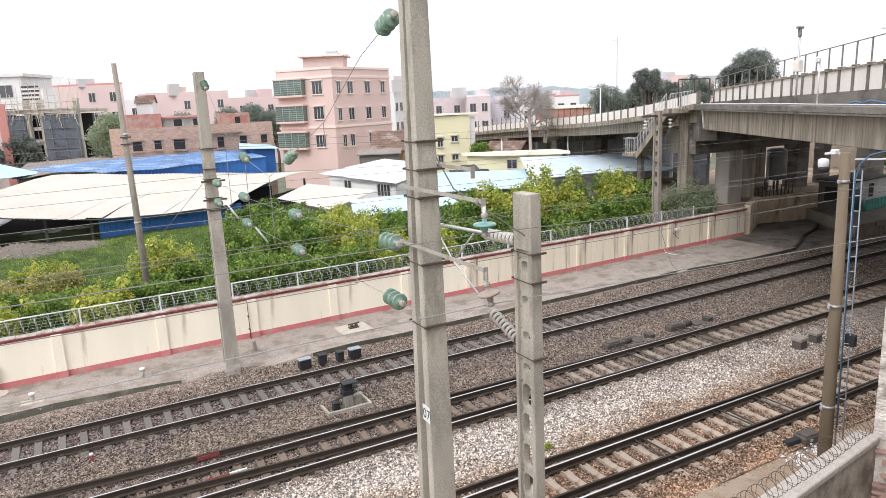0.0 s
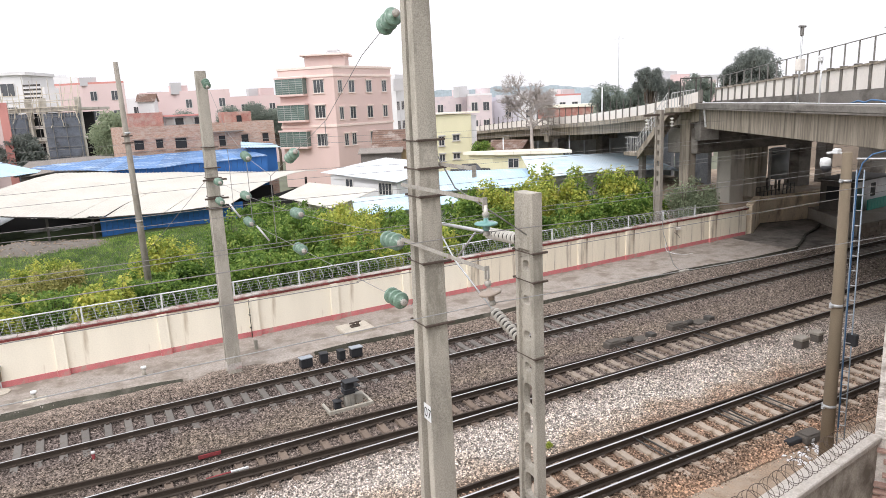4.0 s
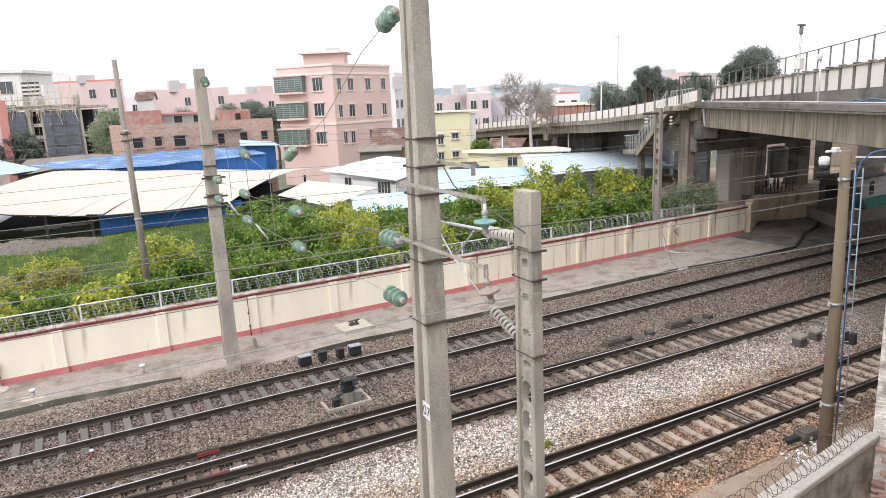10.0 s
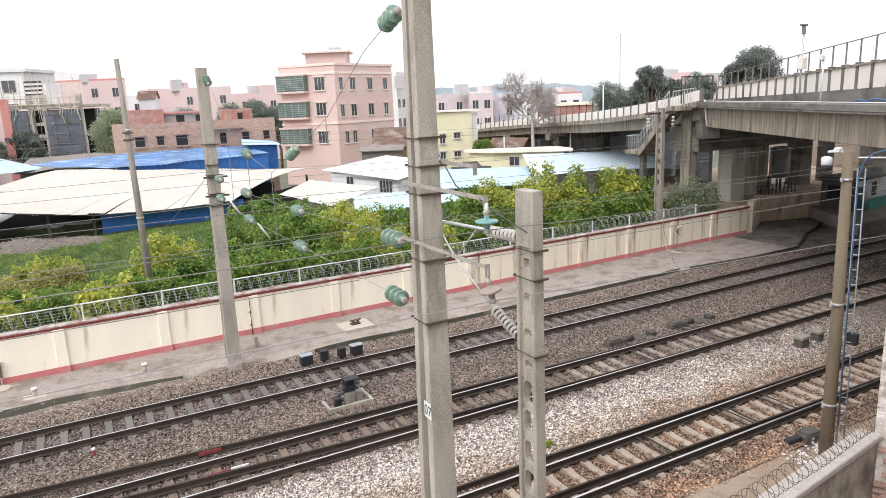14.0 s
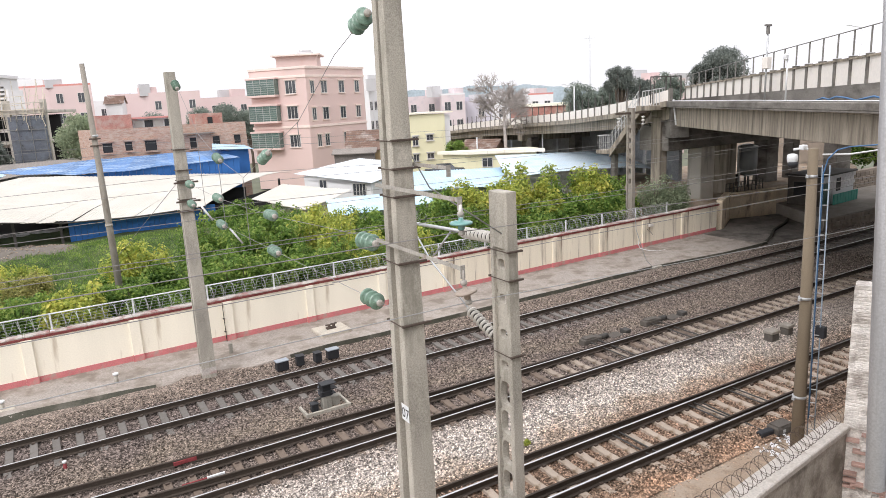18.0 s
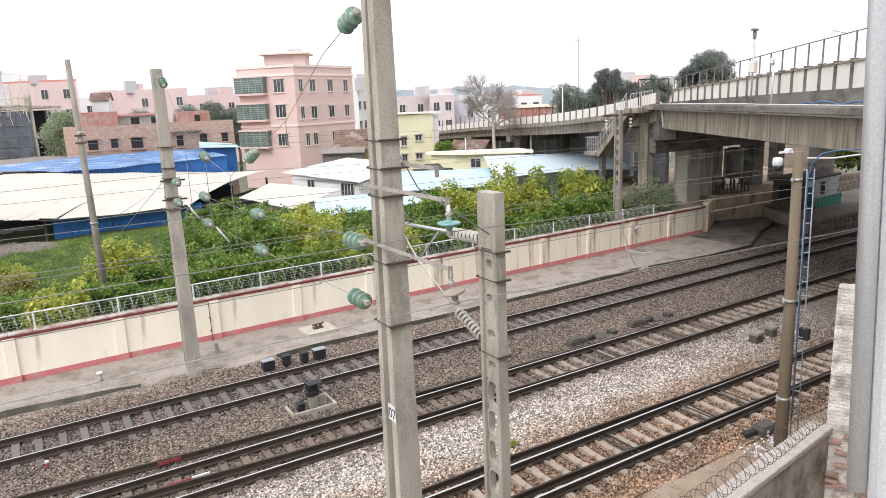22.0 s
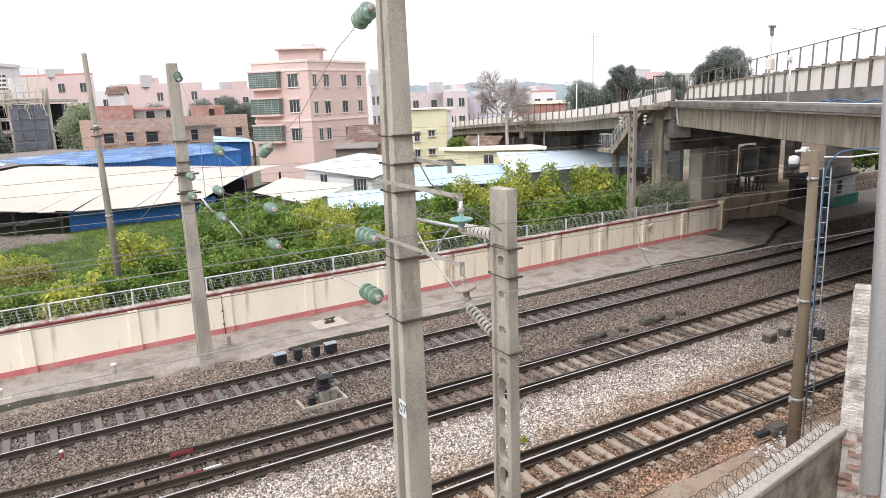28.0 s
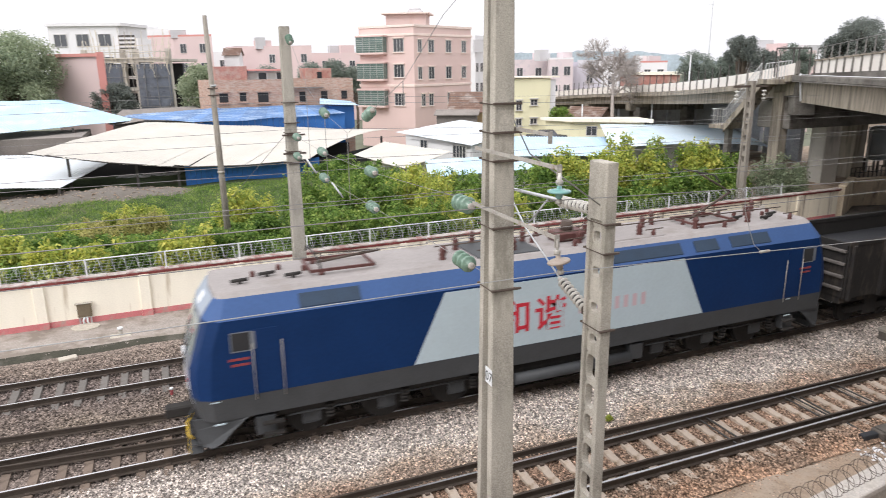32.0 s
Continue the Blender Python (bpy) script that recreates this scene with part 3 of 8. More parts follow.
while x <= 36.9:
    d = 24.45 + 0.01 * x + 0.12 * noise.noise((x * 0.5, 0, 5)) + (0.6 if x < 2 else 0.6 * max(0, (6 - x) / 4) if x < 6 else 0)
    if x > 20:
        d += 0.014 * (x - 20) if x < 28 else max(-0.35, 0.11 - 0.1 * (x - 28))
    edge.append((x, d))
    x += 0.8


def edge_z(x):
    if x > 5.5:
        return lin(-0.25, -0.06, min(1, (x - 5.5) / 2))
    return lin(-0.09, -0.25, max(0, min(1, (x + 1.5) / 4.5)))


top = [bm.verts.new((x, y, edge_z(x) + 0.015 * noise.noise((x, y, 2)))) for x, y in edge]
mid = [bm.verts.new((x, (y + wall_y(x)) / 2, -0.06 + 0.02 * noise.noise((x * .6, y, 4)))) for x, y in edge]
back = [bm.verts.new((x, wall_y(x) + 0.05, -0.05)) for x, y in edge]
for i in range(len(edge) - 1):
    bm.faces.new((top[i], top[i + 1], mid[i + 1], mid[i]))
    bm.faces.new((mid[i], mid[i + 1], back[i + 1], back[i]))
strip = part("pavement", bm, PAVE, None)
tagged(strip, "dusty cement strip with a broken edge beside the track", "pavement", kind="structure")
# the near-black tone holds moss and stains plus the shade on the kerb's face
KERB = mat("mossy_shaded_kerb", (0.062, 0.06, 0.045), 0.9, var=0.4, scale=1.5, fine=20, bump=0.4, stain=(0.17, 0.155, 0.13), stain_at=0.6)
bm = bmesh.new()
ka = [bm.verts.new((x, y + 0.10, edge_z(x) + 0.013)) for x, y in edge]
kb = [bm.verts.new((x, y - 0.03, edge_z(x) + 0.003)) for x, y in edge]
kc = [bm.verts.new((x, y - 0.07 - (0.45 if x < 2.5 else 0.1), -0.6)) for x, y in edge]
for i in range(len(edge) - 1):
    bm.faces.new((kb[i], kb[i + 1], ka[i + 1], ka[i]))
    bm.faces.new((kc[i], kc[i + 1], kb[i + 1], kb[i]))
bm.normal_update()
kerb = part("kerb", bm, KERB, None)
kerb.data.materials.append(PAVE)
# upright faces take the shaded tone, flat tops the pale cement
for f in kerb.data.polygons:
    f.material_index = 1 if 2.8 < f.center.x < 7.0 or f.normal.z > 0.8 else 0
tagged(kerb, "worn mossy edge of the cement strip with a shade-darkened face", "kerb", kind="structure")
# dirt-dark cement, toned down further for the shade under the deck
YARD = mat("dirty_shaded_yard_cement", (0.22, 0.195, 0.175), 0.95, var=0.45, scale=0.9, fine=12, bump=0.5, stain=(0.09, 0.08, 0.07), stain_at=0.53, stain_scale=0.6)
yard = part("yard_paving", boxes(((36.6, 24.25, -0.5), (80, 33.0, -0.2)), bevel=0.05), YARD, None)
tagged(yard, "dark cement ground under the overpass", "pavement", kind="structure")
lane = [(36.0, 24.42), (37.4, 24.9), (38.5, 25.45), (40.4, 26.5), (43.0, 27.4), (44.4, 28.1), (45.4, 29.4), (41.6, 30.6), (38.2, 28.62), (36.0, 28.6)]
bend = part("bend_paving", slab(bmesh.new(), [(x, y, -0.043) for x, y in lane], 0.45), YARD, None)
tagged(bend, "dusty cement path that bends under the overpass", "pavement", kind="structure")
part("bend_kerb", slab(bmesh.new(), [(x + 0.07, y - 0.09, -0.056) for x, y in lane[:6]] + [(44.6, 28.4, -0.056), (38.5, 26.4, -0.056), (36.2, 25.2, -0.056)], 0.44), KERB, bend, "dark kerb")
plat = thing("yard_platform", (0, 0, 0), "raised cement platform with a rubble stone face", "platform", kind="structure")
part("platform_top", slab(bmesh.new(), [(42.35, 24.3, 0.6), (80, 23.95, 0.6), (80, 30.2, 0.6), (46.2, 30.2, 0.6)], 1.1), mat("platform_cement", (0.27, 0.245, 0.215), 0.95, var=0.35, scale=0.8, fine=14, bump=0.3, stain=(0.22, 0.19, 0.16), stain_at=0.53, stain_scale=0.7), plat)
rs = random.Random(8)
for r in range(3):
    x = 42.45 + 0.2 * (r % 2)
    while x < 56:
        w = rs.uniform(0.35, 0.7)
        part("stone", boxes(((x, 24.3 - (x - 42.35) * 0.0093 - rs.uniform(0.03, 0.07), -0.26 + r * 0.27), (x + w - 0.04, 24.31 - (x - 42.35) * 0.0093, -0.02 + r * 0.27)), bevel=0.02), STONE_D, plat)
        x += w


def field_height(x, y):
    z = 0.45 + 0.25 * noise.noise((x * 0.15, y * 0.15, 7)) + 0.08 * noise.noise((x * 0.8, y * 0.8, 3))
    return z + 1.0 * max(0, min(1, (y - 36) / 11))


field = part("field", grid_sheet("field", -40, 34, 27.62, 56, 90, 50,
                                 lambda x, y: field_height(x, max(y, wall_y(x) + 0.2)), GRASS_G), None)
for v in field.data.vertices:
    if v.co.y < 28.5:
        v.co.y = max(v.co.y, wall_y(v.co.x) + 0.14)
tagged(field, "overgrown grassy plot behind the boundary wall", "ground", kind="structure")

# ---- boundary wall with razor wire ----
far_wall = thing("wall_boundary", (0, 0, 0), "cream boundary wall with dark red base band and coping", "wall", kind="structure")
STEP = 3.55
BRK_CAP = mat("weathered_cap_cement", (0.50, 0.46, 0.43), 0.95, var=0.35, scale=2, fine=20, bump=0.3, stain=(0.30, 0.10, 0.09), stain_at=0.6, stain_scale=1.5)
slope = math.degrees(math.atan(0.03))
ux, uy = math.cos(math.radians(slope)), math.sin(math.radians(slope))


def on_wall(x):
    return Matrix.Translation((x, wall_y(x), 0)) @ Matrix.Rotation(math.radians(slope), 4, "Z")


x = -1.35 - STEP * 8
k = 0
rng = random.Random(5)
while x < 36.5:
    w = min(STEP, 37.8 - x)
    m = on_wall(x)
    old = x > 14
    panel = part("wall_panel", boxes(((0.18, 0.0, -0.5), (w - 0.18, 0.22, 1.60))), CREAM_OLD if old else CREAM, far_wall,
                 "cream panel with dark rain streaks" if old else "")
    panel.matrix_basis = m
    p = part("pilaster", boxes(((-0.18, -0.09, -0.5), (0.18, 0.24, 1.60)), bevel=0.008), CREAM_OLD if old else CREAM, far_wall)
    p.matrix_basis = m
    b = part("base_band", boxes(((0.205, -0.012, -0.3), (w - 0.205, 0.1, 0.17)), bevel=0.004), REDP, far_wall, "faded red base band")
    b.matrix_basis = m
    b2 = part("base_band", boxes(((-0.2, -0.115, -0.3), (0.2, 0.05, 0.20)), bevel=0.004), REDP, far_wall, "faded red base band")
    b2.matrix_basis = m
    bm = boxes(((0, -0.045, 1.59), (w, 0.27, 1.655)), ((0, -0.07, 1.655), (w, 0.29, 1.69)), bevel=0.010)
    c = part("coping", bm, REDCAP, far_wall, "weathered dark red coping")
    c.matrix_basis = m
    q = 0.0
    while q < w - 0.05:
        q1 = min(w, q + rng.uniform(0.35, 0.95))
        d0, d1 = rng.uniform(-0.02, 0.035), rng.uniform(-0.015, 0.012)
        part("coping_top", boxes(((q + 0.003, -0.085 + d0, 1.692), (q1 - 0.003, 0.31, 1.748 + d1)), bevel=0.014), BRK_CAP, far_wall, "grey weathered cement on the coping").matrix_basis = m
        q = q1
    x += STEP
    k += 1

fence = thing("razor_wire_fence", (0, 0, 1.73), "white steel rail with a razor wire coil on the wall", "fence")
x, posts = -0.49 - 2.77 * 9, []
while x < 35.5:
    z1 = 0.66
    bm = boxes(((x - 0.03, wall_y(x) + 0.08, -0.01), (x + 0.03, wall_y(x) + 0.14, z1)), bevel=0.006)
    box(bm, (x - 0.07, wall_y(x) + 0.04, -0.01), (x + 0.07, wall_y(x) + 0.18, 0.015))
    part("post", bm, WHITE_STEEL, fence)
    posts.append(x)
    x += 2.77
for a, b in zip(posts, posts[1:]):
    ya, yb = wall_y(a) + 0.11, wall_y(b) + 0.11
    if a < 19:
        part("top_rail", tubes([(a, ya, 0.64), (b, yb, 0.64)], r=0.028, n=6), WHITE_STEEL, fence)
    big_ = 1.25 if a > 16 else 1.0
    bm = tubes(*[[(a, ya, z), (b, yb, z)] for z in (0.54, 0.42, 0.31, 0.2, 0.1)], r=0.006, n=4)
    part("strand", bm, GALV, fence)
    pts = []
    turns = 13
    ph = rng.uniform(0, 6)
    for i in range(turns * 12 + 1):
        u = i / (turns * 12)
        an = ph + u * turns * 2 * math.pi
        r = 0.235 * big_ + 0.02 * math.sin(u * 23 + ph)
        xx = a + (b - a) * u + 0.10 * math.sin(an * 0.5)
        pts.append((xx, wall_y(xx) + 0.11 + r * math.cos(an), 0.36 + r * math.sin(an)))
    part("razor_coil", tubes(pts, r=0.007, n=3), GALV, fence)


deb = part("debris", stones("debris", 700, -6, 30, 24.7, 27.3, 0.03, PAVE, lambda x, y: -0.09, 31), None)
tagged(deb, "small stones and crumbs scattered on the cement strip", "debris", kind="stuff")
loop = thing("loose_cable", (29.8, wall_y(29.8) - 0.06, 0), "loose white cable at the foot of the boundary wall", "cable")
part("cable", tubes([(0.25, 0, 0.42), (0.2, -0.06, 0.2), (0.15, -0.25, 0.0), (0.25, -0.8, -0.05), (0.55, -1.25, -0.06), (1.1, -1.3, -0.06)], r=0.02, n=6), WHITE_STEEL, loop)

cbx = thing("cable_box", (31.1, wall_y(31.1) - 0.02, 1.12), "small white cable box with a black loop on the wall", "box")
part("case", boxes(((-0.16, -0.12, 0), (0.2, 0.0, 0.16)), bevel=0.015), PANEL_W, cbx)
part("loop", tubes([(-0.18, -0.05, 0.12), (-0.45, -0.05, 0.16), (-0.3, -0.06, -0.1), (0.0, -0.06, -0.32), (0.18, -0.06, -0.5)], r=0.014, n=6), BLACK, cbx, "thin black cable loop")
wp = thing("wall_conduit", (5.54, wall_y(5.54) - 0.13, 0), "thin dark conduit pipe down the boundary wall", "pipe")
part("conduit", tubes([(0, 0.02, 1.58), (0.0, 0, 0.7), (0.01, 0, -0.08)], r=0.016, n=8), DARK_METAL, wp)
part("bracket", boxes(((-0.03, -0.02, 0.9), (0.03, 0.12, 0.93))), DARK_METAL, wp)
part("bracket", boxes(((-0.03, -0.02, 0.35), (0.03, 0.12, 0.38))), DARK_METAL, wp)


# ---- masts and overhead line ----
def size_at(dims, height, z):
    return lin(dims[0], dims[1], max(0.0, min(1.0, z / height)))


def h_mast(name, at, height, w, d, holes, label, category="mast", flange=0.14):
    """A concrete mast: two flanges that face along y and a recessed web with rounded holes between them.
    w and d: the size along x and y at foot and top; holes: height, length, share of the web's width."""
    t = thing(name, at, label, category)
    for s in (-1, 1):
        bm = bmesh.new()
        rings = []
        for z in (-0.9, 0.0, height * 0.5, height):
            ww, dd = size_at(w, height, z) / 2, size_at(d, height, z) / 2
            c = 0.014
            y0, y1 = s * dd, s * (dd - flange)
            out = [(-ww + c, y0), (ww - c, y0), (ww, y0 - s * c), (ww, y1), (-ww, y1), (-ww, y0 - s * c)]
            rings.append([bm.verts.new((x, y, z)) for x, y in out])
        for p, q in zip(rings, rings[1:]):
            for k in range(6):
                bm.faces.new((p[k], p[(k + 1) % 6], q[(k + 1) % 6], q[k]))
        bm.faces.new(rings[0])
        bm.faces.new(rings[-1])
        bmesh.ops.recalc_face_normals(bm, faces=bm.faces)
        part("flange", bm, MAST, t)
    bm = bmesh.new()
    th = 0.055
    zs = sorted(holes)
    cuts = [-0.8]
    for zc, hh, sh in zs:
        cuts += [zc - hh / 2 - 0.05, zc + hh / 2 + 0.05]
    cuts.append(height - 0.01)
    n = 16

    def half(z):
        return size_at(d, height, z) / 2 - flange + 0.004

    for i in range(0, len(cuts), 2):
        z0, z1 = cuts[i], cuts[i + 1]
        if z1 - z0 > 0.002:
            for sx in (-th, th):
                q = [bm.verts.new((sx, y, z)) for y, z in ((-half(z0), z0), (half(z0), z0), (half(z1), z1), (-half(z1), z1))]
                bm.faces.new(q)
    for zc, hh, sh in zs:
        hw, hz = half(zc), hh / 2 + 0.05
        ring_i, ring_o = [], []
        for k in range(n):
            a_ = 2 * math.pi * (k + 0.5) / n
            ca, sa = math.cos(a_), math.sin(a_)
            e = 0.6
            ring_i.append((hw * sh * math.copysign(abs(ca) ** e, ca), zc + hh / 2 * math.copysign(abs(sa) ** e, sa)))
            m_ = max(abs(ca), abs(sa))
            ring_o.append((hw * ca / m_, zc + hz * sa / m_))
        vi = [[bm.verts.new((sx, y, z)) for y, z in ring_i] for sx in (-th, th)]
        for sx, inner in zip((-th, th), vi):
            outer = [bm.verts.new((sx, y, z)) for y, z in ring_o]
            for k in range(n):
                j = (k + 1) % n
                bm.faces.new((outer[k], outer[j], inner[j], inner[k]))
        for k in range(n):
            j = (k + 1) % n
            bm.faces.new((vi[0][k], vi[0][j], vi[1][j], vi[1][k]))
    bmesh.ops.remove_doubles(bm, verts=bm.verts, dist=0.002)
    bmesh.ops.recalc_face_normals(bm, faces=bm.faces)
    part("web", bm, MAST, t)
    return t


def clamp(parent, z, w, d, ext=0.12):
    for y0, y1, e in ((-d / 2 - 0.05, -d / 2 - 0.004, ext), (d / 2 + 0.004, d / 2 + 0.03, 0.03)):
        part("clamp_bar", boxes(((-w / 2 - 0.03, y0, z - 0.012), (w / 2 + e, y1, z + 0.022)), bevel=0.003), RUST, parent, "rusty steel clamp bar")
    part("clamp_bolt", tubes([(-w / 2 - 0.016, -d / 2 - 0.04, z), (-w / 2 - 0.016, d / 2 + 0.03, z)], r=0.010, n=5), RUST, parent)
    part("clamp_bolt", tubes([(w / 2 + 0.016, -d / 2 - 0.04, z), (w / 2 + 0.016, d / 2 + 0.03, z)], r=0.010, n=5), RUST, parent)


def insulator(name, a, b, discs, r, material, label, core=0.03):
    """A string of porcelain discs from a to b."""
    a, b = Vector(a), Vector(b)
    t = thing(name, a, label, "insulator", "insulators")
    d = b - a
    m = d.to_track_quat("Z", "Y").to_matrix().to_4x4()
    L = d.length
    bm = bmesh.new()
    step = L / discs
    prof = []
    for i in range(discs):
        z = step * i
        prof += [(core, z), (core * 1.1, z + step * 0.22), (r * 0.8, z + step * 0.30), (r * 0.97, z + step * 0.36), (r, z + step * 0.44), (r * 0.95, z + step * 0.52),
                 (r * 0.62, z + step * 0.50), (core * 1.5, z + step * 0.56), (core * 1.5, z + step * 0.9)]
    lathe(bm, prof + [(core, L)], m, 20)
    part("disc_string" if discs > 1 else "disc", bm, material, t)
    # a dark rod fills the valleys with the shade between the ribs
    if discs > 6:
        bm = bmesh.new()
        tube(bm, [m @ Vector((0, 0, 0.01)), m @ Vector((0, 0, L - 0.01))], core * 1.75, 12)
        part("core_rod", bm, DARK_METAL, t, "dark rod that gives the shade between the ribs")
    for z in (-0.05, L + 0.03):
        bm = bmesh.new()
        lathe(bm, [(core * 0.7, z - 0.03), (core * 1.5, z - 0.02), (core * 1.5, z + 0.03), (core * 0.7, z + 0.04)], m, 10)
        part("end_cap", bm, ARM, t, "grey end cap")
    return t


# the tall mast and the shorter one in front of the tracks
MX, PX, MY = 4.68, 6.63, 9.3
MW, MD = (0.47, 0.28), (0.60, 0.34)
mast = h_mast("concrete_mast", (MX, MY, -0.35), 12.6, MW, MD, [(z, 0.95, 0.62) for z in (1.2, 2.4, 3.6, 4.8)] + [(9.0, 3.6, 0.6)],
              "tall grey concrete mast with a recessed web and rusty clamps", flange=0.15)
for z in (5.75, 6.75, 7.78, 8.2, 8.62):
    clamp(mast, z + 0.35, size_at(MW, 12.6, z), size_at(MD, 12.6, z), 0.1)
pz, pd = 4.62, -size_at(MW, 12.6, 4.6) / 2
plate = part("plate_sign", boxes(((pd - 0.008, -0.27, pz - 0.14), (pd - 0.002, -0.03, pz + 0.14)), bevel=0.001), WHITE_STEEL, mast, "white number plate")
cu = bpy.data.curves.new("numeral", "FONT")
cu.body, cu.size, cu.extrude, cu.align_x = "07", 0.24, 0.001, "CENTER"
ob = new("numeral_curve", cu)
me = bpy.data.meshes.new_from_object(ob.evaluated_get(bpy.context.evaluated_depsgraph_get()))
bpy.data.objects.remove(ob)
me.materials.clear()
num = part("numerals", me, BLACK, plate, "black numerals 07")
num.matrix_basis = Matrix.Translation((pd - 0.0105, -0.16, pz - 0.085)) @ Matrix.Rotation(-math.pi / 2, 4, "Z") @ Matrix.Rotation(math.pi / 2, 4, "X")

PW, PD = (0.21, 0.22), (0.60, 0.51)
short = h_mast("short_concrete_mast", (PX, MY, -0.35), 7.98, PW, PD,
               [(z, 0.46, 0.80) for z in (1.35, 1.95, 2.55, 3.15, 3.75, 4.32)] + [(4.86, 0.17, 0.6), (5.45, 0.17, 0.6), (6.1, 0.17, 0.6), (6.72, 0.18, 0.6)],
               "short grey concrete mast with rounded holes and a flat worn top", flange=0.095)
part("cap", boxes(((-0.112, -0.257, 7.0), (0.112, 0.257, 7.985)), bevel=0.02), MAST, short)
for z in (4.75, 6.12, 6.62):
    clamp(short, z + 0.35, 0.22, 0.54, 0.06)

# bracket arms on the tall mast, towards the overpass
arms = ((4.42, 7.93, 9.5, 7.12, ARM), (4.42, 7.05, 9.6, 7.12, ARM), (4.93, 8.22, 9.25, 8.2, ARM))
for ax, az, ya, yb, am in arms:
    arm = part("bracket_arm", boxes(((ax - MX - 0.03, ya - MY, az + 0.345), (ax - MX + 0.03, yb - MY, az + 0.355)), ((ax - MX - 0.03, ya - MY, az + 0.355), (ax - MX - 0.022, yb - MY, az + 0.40))), am, mast)
    part("tip_plate", boxes(((ax - MX - 0.035, yb - MY - 0.01, az + 0.24), (ax - MX + 0.035, yb - MY, az + 0.41))), am, arm)
insulator("suspension_insulator", (4.42, 7.10, 7.73), (4.42, 7.10, 7.57), 1, 0.15, INSUL_T, "single teal glass disc insulator hanging from a bracket arm")
insulator("suspension_insulator", (4.43, 7.10, 6.84), (4.46, 7.08, 6.66), 1, 0.15, mat("brown_worn_porcelain", (0.33, 0.27, 0.225), 0.35, var=0.2, scale=8, bump=0, spec=0.5), "single brown-grey disc insulator hanging from a bracket arm")

part("hanger", tube(bmesh.new(), [(4.42 - MX, 7.10 - MY, 8.09), (4.42 - MX, 7.10 - MY, 8.24)], [0.035, 0.022], 8), INSUL_W, mast, "pale insulator cap")
part("hanger", tube(bmesh.new(), [(4.42 - MX, 7.10 - MY, 7.20), (4.42 - MX, 7.10 - MY, 7.40)], [0.018, 0.014], 8), ARM, mast, "short steel link")

# cantilever of the short mast over the nearest track
cant = thing("cantilever", (PX, MY, 6.75), "galvanised tube cantilever held by ribbed insulators", "cantilever")
part("top_tube", tubes([(0, 1.4, 0.0), (0, 3.15, -0.08)], r=0.035, n=8), GALV, cant)
part("diagonal_tube", tubes([(0, 1.18, -1.5), (0, 2.6, -0.78), (0, 3.5, -0.05)], r=0.018, n=8), GALV, cant)
part("steady_arm", tubes([(0, 1.75, -0.06), (0, 2.45, -0.66)], r=0.02, n=6), GALV, cant)
insulator("rod_insulator", (PX, 9.62, 6.78), (PX, 10.62, 6.74), 8, 0.11, INSUL_W, "ribbed grey porcelain rod insulator", 0.036)
insulator("rod_insulator", (PX, 9.66, 4.95), (PX, 10.46, 5.24), 8, 0.11, INSUL_W, "ribbed grey porcelain rod insulator", 0.036)
part("socket", boxes(((-0.05, 0.27, 5.2), (0.05, 0.4, 5.36))), RUST, short)
part("socket", boxes(((-0.05, 0.25, 7.05), (0.05, 0.36, 7.2))), RUST, short)
part("stay_wire", tubes([(0.03, -0.05, 9.1), (0.5, -0.1, 8.2), (1.95, -0.1, 7.2)], r=0.012), WIRE_L, mast)
part("stay_wire", tubes([(0.05, -0.1, 8.98), (0.3, 0.3, 8.3), (1.3, 2.1, 6.5)], r=0.012), WIRE_L, mast)

# far mast of the head span
mast2 = h_mast("concrete_mast", (4.17, 24.62, -0.2), 10.75, (0.50, 0.33), (0.46, 0.3), [(z, 0.9, 0.6) for z in (2.2, 3.6, 5.0)],
               "tall grey concrete mast standing at the edge of the cement strip", flange=0.13)
for z in (6.3, 6.95, 7.3, 8.0):
    clamp(mast2, z + 0.2, 0.40, 0.37, 0.1)
part("painted_foot", boxes(((-0.254, -0.235, 0.12), (0.254, 0.235, 0.36))), BRK_CAP, mast2, "worn white painted foot")
for z in (6.88, 6.23, 5.9):
    part("cross_arm", boxes(((-0.35, -0.24, z + 0.18), (0.45, -0.19, z + 0.24))), RUST, mast2)

# plain tapered pole in the plot
p1 = thing("concrete_pole", (2.25, 33.0, 0.3), "plain tapered grey concrete pole among the shrubs", "pole")
part("shaft", tube(bmesh.new(), [(0.06, 0, -1), (0, 0, 5), (-0.07, 0, 11.15)], [0.17, 0.14, 0.10], 12), MAST_D, p1)
part("collar", tube(bmesh.new(), [(0.0, 0, 4.2), (0, 0, 4.3)], [0.16, 0.16], 12), ARM, p1)
part("collar", tube(bmesh.new(), [(0, 0, 8.1), (0, 0, 8.2)], [0.14, 0.14], 12), GALV, p1)
for z in (8.0, 7.7):
    part("cross_arm", boxes(((-0.25, -0.15, z), (0.2, -0.1, z + 0.06))), RUST, p1)

# camera pole
pr = thing("camera_pole", (15.68, 9.3, -0.35), "round tan concrete pole with a dome camera and a ladder", "pole")
part("shaft", tube(bmesh.new(), [(0, 0, -0.6), (-0.02, 0, 4), (-0.12, 0, 8.0)], [0.165, 0.138, 0.108], 20), MAST_TAN, pr)
